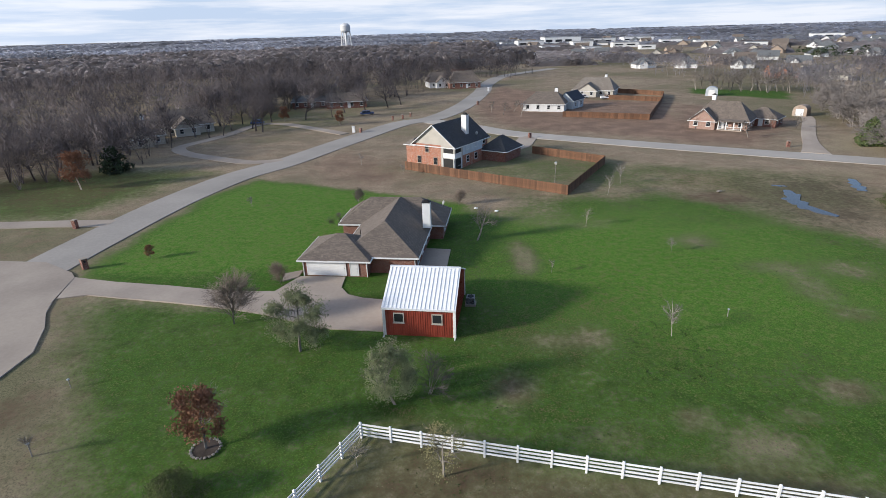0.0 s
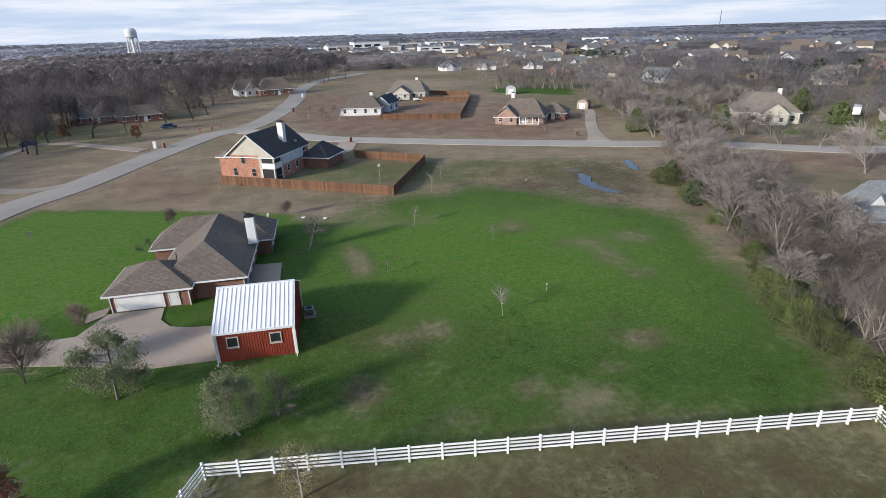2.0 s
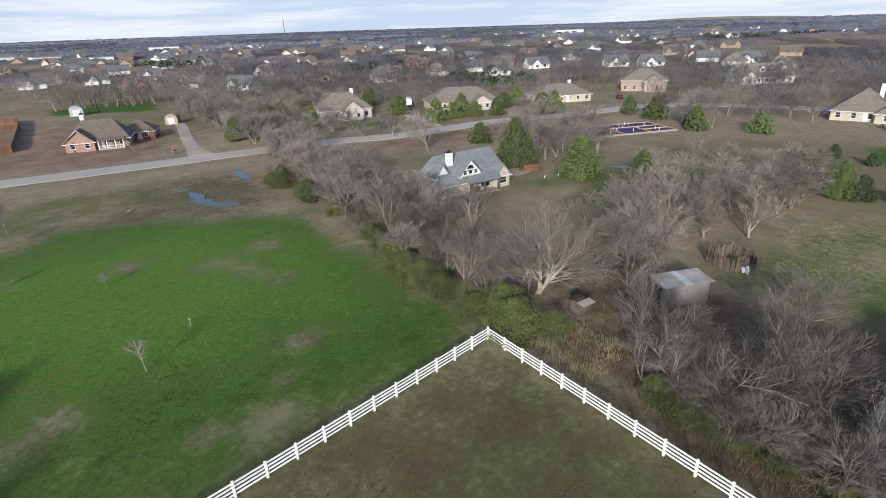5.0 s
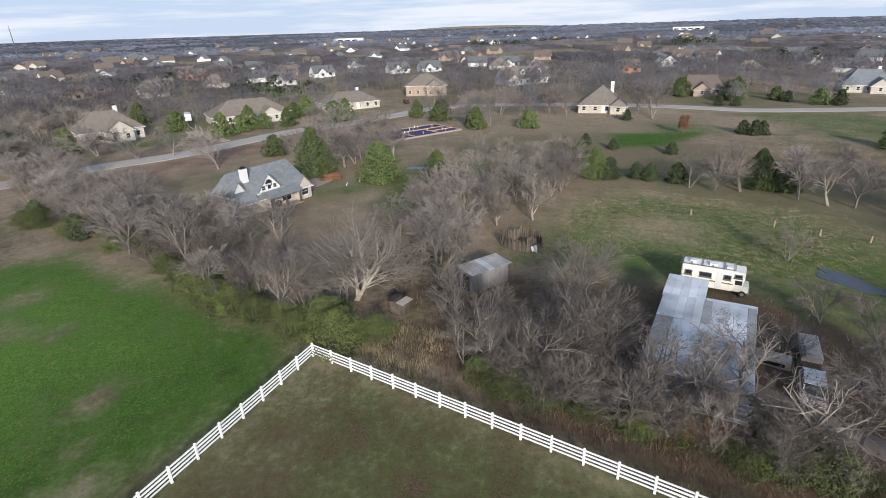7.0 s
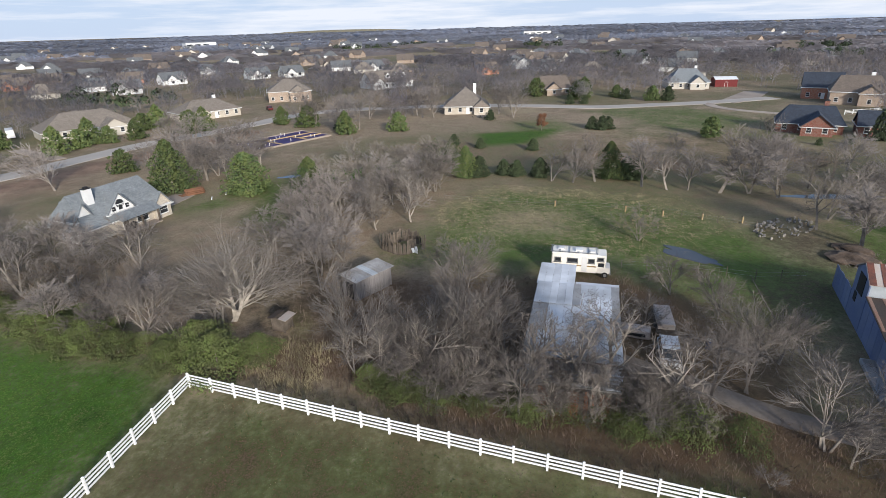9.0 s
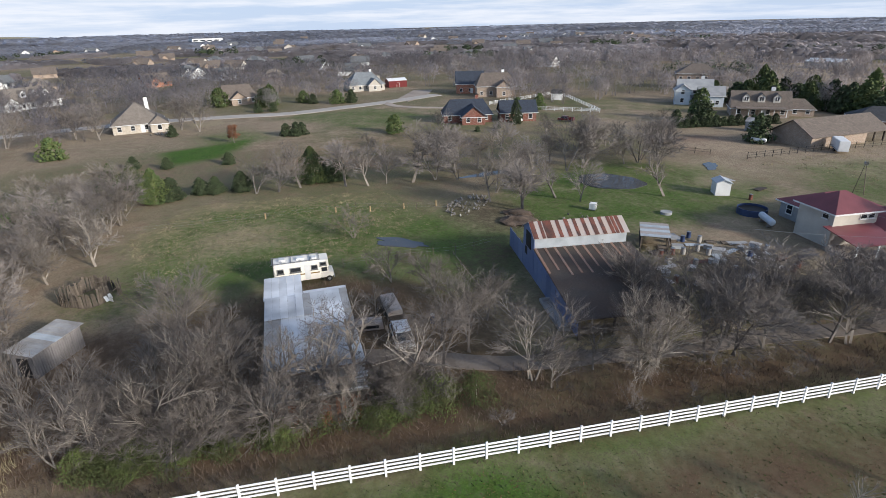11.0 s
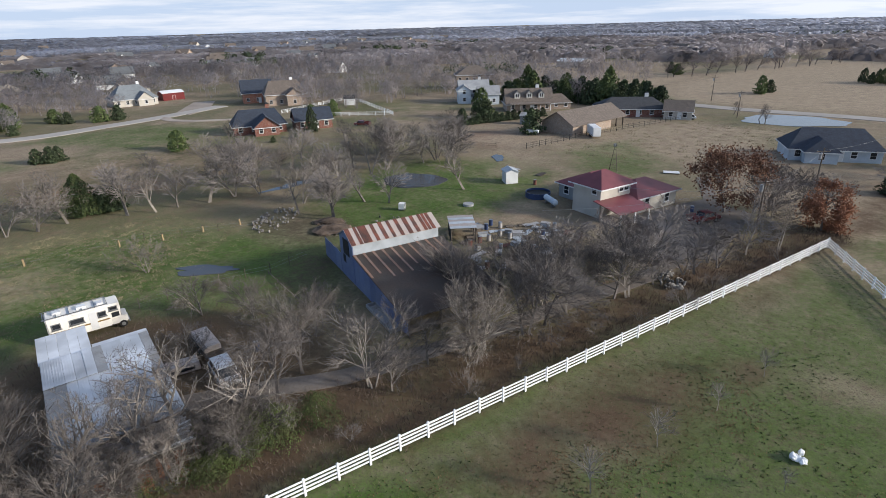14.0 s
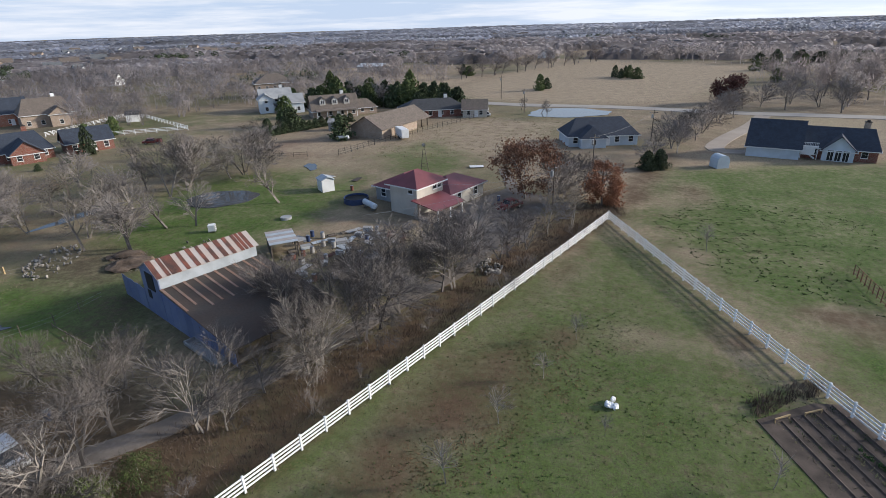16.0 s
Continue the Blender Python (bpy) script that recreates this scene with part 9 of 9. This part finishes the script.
blades("grass_tufts", scatter([(-50, 100), (-24, 94), (40, 62), (44, 50), (37, 29), (-8, 34), (-38, 38), (-46, 50), (-16, 58)], 2.0, 38), 20, 0.13, "leaf_green", "dark green clover tufts in a lawn", 0.03, 38, 0.7)
blades("fallen_leaves", scatter([(-1, -30), (20, -22), (26, -10), (36, 16), (39, 22), (30, 24), (20, -4), (8, -46), (-6, -36)], 0.9, 39), 9, 0.05, "oak_leaf", "fallen brown leaves on grass", 0.05, 39, 0.6, 2.0)


def rock_mesh(seed):
    rng = random.Random(seed)
    bm = bmesh.new()
    bmesh.ops.create_icosphere(bm, subdivisions=1, radius=0.5)
    for v in bm.verts:
        v.co *= rng.uniform(0.7, 1.15)
        v.co.z *= 0.5
    return mesh_of(bm, "rock")


ROCKS = [rock_mesh(k) for k in range(4)]


def rock_heap(cx, cy, rx, ry, yaw, n, label, seed, size=0.6):
    h = thing("rock_pile", cx, cy, yaw, label, "rocks")
    rng = random.Random(seed)
    for k in range(n):
        a, r = rng.uniform(0, math.tau), math.sqrt(rng.random())
        s = size * rng.uniform(0.6, 1.5)
        z = max(0, (1 - r) * 0.6) * rng.random() + s * 0.15
        part("rock", ROCKS[k % 4], "rock", h, at=pose(rx * r * math.cos(a), ry * r * math.sin(a), z, rng.uniform(0, 90), rng.uniform(0, 90), rng.uniform(0, 360)) @ Matrix.Scale(s, 4))
    return h


rock_heap(75.2, -46.8, 3.0, 6.6, 35, 105, "long heap of broken grey limestone in pasture", 1, 0.45)
rock_heap(16.8, -60.3, 1.6, 2.2, 20, 36, "small heap of broken concrete and stone in brush", 2, 0.6)
rock_heap(184, -8, 1.6, 4, 0, 18, "pale boulders before a house", 3, 0.9)
rock_heap(60, -57, 2.0, 3.0, 10, 14, "scattered stones beside a farm pond", 4, 0.4)
for x, y, s in ((63.6, -49.0, 1.0), (66.5, -51.0, 0.8)):
    m = thing("brush_heap", x, y, 30, "brown heap of cut brush and earth", "heap")
    bm = bmesh.new()
    bmesh.ops.create_icosphere(bm, subdivisions=3, radius=1.0)
    for v in bm.verts:
        n_ = noise.noise(v.co * 1.7 + Vector((x, 0, 0)))
        v.co *= 1 + 0.45 * n_
        v.co = Vector((v.co.x * 3.0 * s, v.co.y * 2.2 * s, v.co.z * 0.75 * s))
    part("mound", bm, "terracotta", m)
    sticks = blades("stick_heap", [(x + 1.8 * math.cos(k) * s, y + 1.5 * math.sin(k * 1.7) * s) for k in range(26)], 22, 0.55, "bark", "loose cut sticks on a brush heap", 0.035, int(x), 1.0, 3.2)


def stone_ring(x, y):
    r = thing("stone_ring", x, y, 0, "ring of small stones round a young oak", "edging")
    for k in range(22):
        a = k * math.tau / 22
        part("stone", ROCKS[k % 4], "rock", r, at=pose(1.05 * math.cos(a), 1.05 * math.sin(a), 0.03, 0, 0, k * 47) @ Matrix.Scale(0.30, 4))
    part("soil", tube(bmesh.new(), (0, 0, -0.2), (0, 0, 0.0), 0.98, 0.95, 22), "soil", r)


stone_ring(-21.4, 29.8)


def white_heap(x, y):
    """White sheeting left in a rumpled pile on the grass."""
    h = thing("bag_heap", x, y, 20, "small heap of white plastic bags on grass", "bags")
    rng = random.Random(3)
    for k in range(9):
        bm = bmesh.new()
        bmesh.ops.create_icosphere(bm, subdivisions=2, radius=rng.uniform(0.14, 0.26), matrix=Matrix.Translation((rng.uniform(-0.4, 0.4), rng.uniform(-0.5, 0.5), rng.uniform(0.06, 0.22))))
        for v in bm.verts:
            v.co += Vector((noise.noise(v.co * 5), noise.noise(v.co * 5 + Vector((7, 0, 0))), noise.noise(v.co * 5 + Vector((0, 9, 0))))) * 0.12
        part("bag", bm, "vinyl", h)


white_heap(1.0, -37.1)


def stake(x, y):
    s = thing("marker_stake", x, y, 15, "short pale wooden stake in pasture grass", "stake", "pasture stakes")
    part("post", boxes((-0.09, 0.09, -0.09, 0.09, -0.2, 1.0)), "pine", s)
    part("cap", boxes((-0.11, 0.11, -0.11, 0.11, 1.0, 1.05)), "old_wood", s)


for x, y in ((87.6, -15.7), (84.2, -26.5), (81.4, -31.5), (79.6, -36.9), (77.8, -42.1)):
    stake(x, y)


def log_stack(x, y, yaw):
    s = thing("log_stack", x, y, yaw, "stack of reddish cut logs on a lawn", "firewood")
    rng = random.Random(4)
    for row in range(3):
        for k in range(7 - row):
            part("log", tube(bmesh.new(), (-1.6 + rng.uniform(-0.2, 0.2), 0, 0), (1.6 + rng.uniform(-0.2, 0.2), 0, 0), 0.17, 0.15, 8), "cut_log", s, at=pose(0, -1.1 + k * 0.36 + row * 0.18, 0.15 + row * 0.29, 0, 0, rng.uniform(-6, 6)))


log_stack(99.9, 51.4, -50)


# ---- vegetable garden ----
GARDEN = [(-9.7, -38.5), (-14.3, -41.9), (-16.8, -42.4), (-20.4, -35), (-20.4, -24), (-15.6, -25.0)]
slab("garden_bed", GARDEN, "soil", "dark tilled vegetable garden", "garden", -0.01)


def garden_row(a, z, mat, each, h, label, seed):
    a, z = Vector((*a, 0)), Vector((*z, 0))
    n = int((z - a).length / 0.28)
    rng = random.Random(seed)
    spots = [tuple((a.lerp(z, (k + 0.5) / n) + Vector((rng.uniform(-0.12, 0.12), rng.uniform(-0.12, 0.12), 0)))[:2]) for k in range(n) if rng.random() < 0.85]
    ob = blades("vegetable_row", spots, each, h, mat, label, 0.06, seed, 0.22, 1.3)
    ob["category"] = "plants"


for i, (mat, each, h, f) in enumerate((("straw_leaf", 9, 0.16, 0.10), ("tuft_green", 9, 0.18, 0.26), ("brush", 9, 0.16, 0.42), ("straw_leaf", 14, 0.2, 0.58), ("leaf_green", 34, 0.3, 0.72), ("tuft_green", 8, 0.2, 0.9))):
    p, q = Vector((-10.6, -38.3)), Vector((-15.8, -42.3))
    s = p.lerp(q, f)
    garden_row((s.x, s.y) if each < 30 else (s.x - 1.7, s.y + 4.0), (s.x - 4.9, s.y + 11.5), mat, each, h, "row of green leaves in tilled soil" if "green" in mat else "row of dull seedlings in tilled soil", 60 + i)
    part_ridge = thing("soil_ridge", s.x - 0.35, s.y - 0.1, 113.0, "raised ridge of dark soil", "soil")
    bm = bmesh.new()
    q4 = [bm.verts.new(v) for v in ((0, -0.26, -0.1), (12.5, -0.26, -0.1), (12.5, 0, 0.07), (0, 0, 0.07), (12.5, 0.26, -0.1), (0, 0.26, -0.1))]
    bm.faces.new((q4[0], q4[1], q4[2], q4[3])), bm.faces.new((q4[3], q4[2], q4[4], q4[5])), bm.faces.new((q4[0], q4[3], q4[5])), bm.faces.new((q4[1], q4[4], q4[2])), bm.faces.new((q4[0], q4[5], q4[4], q4[1]))
    part("ridge", bm, "soil", part_ridge)
for a, z in (((-10.9, -38.5), (-12.1, -39.4)), ((-13.2, -39.9), (-14.6, -40.8))):
    e = thing("garden_rail", a[0], a[1], math.degrees(math.atan2(z[1] - a[1], z[0] - a[0])), "pale wooden rail at a garden edge", "rail")
    part("rail", boxes((0, math.hypot(z[0] - a[0], z[1] - a[1]), -0.05, 0.05, 0.28, 0.38)), "pine", e)
    for x in (0.05, math.hypot(z[0] - a[0], z[1] - a[1]) - 0.05):
        part("peg", boxes((x - 0.04, x + 0.04, -0.04, 0.04, -0.1, 0.28)), "pine", e)
blades("dry_grass", scatter([(-9.5, -38.6), (-12, -41), (-16, -44.4), (-14.5, -45), (-9.5, -40.5)], 0.5, 61), 40, 0.7, "brush", "tall dry weeds beside a garden bed", 0.02, 61, 0.4)


# ---- poles, lamps, mailboxes ----
def utility_pole(x, y, h, label, arm=True):
    p = thing("utility_pole", x, y, 30, label, "pole")
    part("pole", tube(bmesh.new(), (0, 0, -0.3), (0, 0, h), 0.15, 0.10, 8), "old_wood", p)
    if arm:
        a = part("crossarm", boxes((-1.1, 1.1, -0.06, 0.06, h - 0.7, h - 0.58)), "old_wood", p)
        for x_ in (-1, 0, 1):
            part("insulator", tube(bmesh.new(), (x_, 0, h - 0.58), (x_, 0, h - 0.42), 0.05, 0.04, 6), "siding_grey", a)
    part("transformer", tube(bmesh.new(), (0.35, 0, h - 1.9), (0.35, 0, h - 1.0), 0.24, 0.24, 12), "siding_grey", p)
    return p


utility_pole(12.0, -82.8, 8.2, "wooden utility pole with a grey transformer")
utility_pole(8.0, -113.3, 7.2, "wooden utility pole beside a lane")
utility_pole(-4, -146, 7.5, "wooden utility pole near a house")
utility_pole(52, -222, 9, "tall wooden utility pole by a road")
utility_pole(36, -187, 8, "wooden utility pole beside a pond")
w = thing("overhead_wire", 0, 0, 0, "overhead wires between wooden poles", "wire")
for a, z in (((12, -82.8, 7.6), (8, -113.3, 6.8)), ((12, -82.8, 7.4), (36, -64, 4.2)), ((8, -113.3, 6.8), (-4, -146, 7)), ((12, -82.8, 7.0), (33, -80, 4.6))):
    bm = bmesh.new()
    pts = [Vector(a).lerp(Vector(z), k / 10) - Vector((0, 0, 0.9 * (1 - (2 * k / 10 - 1) ** 2))) for k in range(11)]
    for p, q in zip(pts, pts[1:]):
        tube(bm, p, q, 0.015, 0.015, 4)
    part("wire", bm, "siding_grey", w)


def yard_lamp(x, y, h, label):
    l_ = thing("yard_lamp", x, y, 0, label, "lamp")
    part("post", tube(bmesh.new(), (0, 0, -0.2), (0, 0, h), 0.05, 0.04, 8), "pale_bark", l_)
    part("lantern", boxes((-0.22, 0.22, -0.22, 0.22, h + 0.003, h + 0.4)), "siding_cream", l_)
    part("cap", ball(bmesh.new(), (0, 0, h + 0.42), 0.28, 1, 1, 0.4, 10), "pale_tin", l_)


yard_lamp(11.4, 105.1, 3.6, "pale bird house on a tall post in a yard")
for x, y, h in ((24.1, 52.0, 0.8), (-37.4, 36.3, 0.8), (-34.1, 28.2, 1.1), (-43.8, 89.2, 1.6)):
    s = thing("marker_post", x, y, 0, "thin pale marker post on a lawn", "post")
    part("post", tube(bmesh.new(), (0, 0, -0.2), (0, 0, h), 0.04, 0.04, 8), "pale_bark", s)
    part("cap", boxes((-0.09, 0.09, -0.09, 0.09, h + 0.002, h + 0.09)), "pale_tin", s)


def brick_mailbox(x, y, yaw):
    m = thing("brick_mailbox", x, y, yaw, "brown brick mailbox pillar beside a driveway", "mailbox")
    part("pillar", boxes((-0.35, 0.35, -0.3, 0.3, -0.2, 1.35)), "brick_red", m)
    part("cap", boxes((-0.4, 0.4, -0.35, 0.35, 1.352, 1.45)), "concrete", m)
    part("box_door", boxes((-0.13, 0.13, -0.33, -0.302, 0.9, 1.2)), "dark", m)


for x, y, yaw in ((-55.0, 61.4, 60), (-68.5, 77.0, -90), (-41.5, 163, -120), (-33, 190, -90), (-31, 195, -90), (-36, 187, -90), (9, 152, 30), (70, 137.5, 0), (-8, 224, -60)):
    brick_mailbox(x, y, yaw)
for x, y in ((-43.9, 163.8), (-4.6, 274)):
    m = thing("white_mailbox", x, y, 0, "white painted mailbox pillar by a street", "mailbox")
    part("pillar", boxes((-0.4, 0.4, -0.35, 0.35, -0.2, 1.7)), "white_paint", m)
    part("cap", boxes((-0.46, 0.46, -0.42, 0.42, 1.702, 1.82)), "white_paint", m)


# ---- foundation with a purple sheet, timber, drains ----
def staked_slab():
    s = thing("building_foundation", 151.5, 49.8, -38, "house foundation laid out under purple sheeting", "foundation")
    part("sheeting", boxes((-12, 12, -6.5, 6.5, -0.1, 0.16)), "purple", s)
    part("edge_form", boxes((-12.3, 12.3, -6.8, -6.52, -0.1, 0.4), (-12.3, 12.3, 6.52, 6.8, -0.1, 0.4), (-12.3, -12.02, -6.5, 6.5, -0.1, 0.4), (12.02, 12.3, -6.5, 6.5, -0.1, 0.4)), "concrete", s)
    for x0, x1, y0, y1 in ((-4.1, -3.9, -6.5, 1.5), (-3.9, 12.0, 1.4, 1.6), (4.0, 4.2, -6.5, 1.4), (4.2, 12.0, -2.6, -2.4)):
        part("inner_form", boxes((x0, x1, y0, y1, 0.161, 0.42)), "pine", s, "pale timber form")
    for k in range(18):
        x, y = -11 + (k * 3.7) % 22, -6 + (k * 2.9) % 12
        part("pipe_stub", tube(bmesh.new(), (x, y, 0.1), (x, y, 0.95), 0.09, 0.09, 6), "white_paint", s)


staked_slab()
for i, (x, y, yaw) in enumerate(((99.3, 52.4, -40), (100.0, 51.2, -35), (98.8, 51.8, -48))):
    t = thing("timber_stack", x, y, yaw, "stacked red-brown timber boards on grass", "timber")
    for k in range(5):
        part("board", boxes((-1.8, 1.8, -0.5 + k * 0.2, -0.34 + k * 0.2, 0.02 + 0.06 * (k % 2), 0.1 + 0.06 * (k % 2))), "fence_wood", t)
for x, y in ((99, 45), (96, 46.5)):
    t = thing("white_pipe", x, y, 20, "short white pipe lying on grass", "pipe")
    part("pipe", tube(bmesh.new(), (-0.9, 0, 0.1), (0.9, 0, 0.1), 0.1, 0.1, 8), "vinyl", t)
for x, y in ((-3.5, 88), (0, 86.5)):
    t = thing("white_bag", x, y, 10, "small white bag lying on grass", "bag")
    bm = ball(bmesh.new(), (0, 0, 0.12), 0.3, 1.3, 0.7, 0.5, 8)
    part("bag", bm, "vinyl", t)
for x, y in ((40, 98.5),):
    t = thing("branch_pile", x, y, 30, "small pile of pale sticks in a field", "sticks")
    rng = random.Random(9)
    for k in range(12):
        part("stick", tube(bmesh.new(), (rng.uniform(-0.6, 0), rng.uniform(-0.5, 0.5), 0.03), (rng.uniform(0.2, 1.2), rng.uniform(-0.6, 0.6), rng.uniform(0.05, 0.4)), 0.04, 0.02, 5), "pale_bark", t)


def truck_cap(x, y, yaw):
    c = thing("truck_cap", x, y, yaw, "weathered white truck bed cap lying in brush", "truck cap")
    bm = boxes((-1.5, 1.5, -0.9, 0.9, 0.0, 0.75))
    for v in bm.verts:
        if v.co.z > 0.5:
            v.co.y *= 0.8
            v.co.x *= 0.92
    bmesh.ops.bevel(bm, geom=bm.edges[:], offset=0.07, segments=2, affect="EDGES")
    part("shell", bm, "worn_tin", c)
    for s in (-1, 1):
        part("window", boxes((-1.0, 1.0, s * 0.86 - 0.02, s * 0.86 + 0.02, 0.25, 0.55)), "glass", c)


truck_cap(46.8, -16.5, 70)
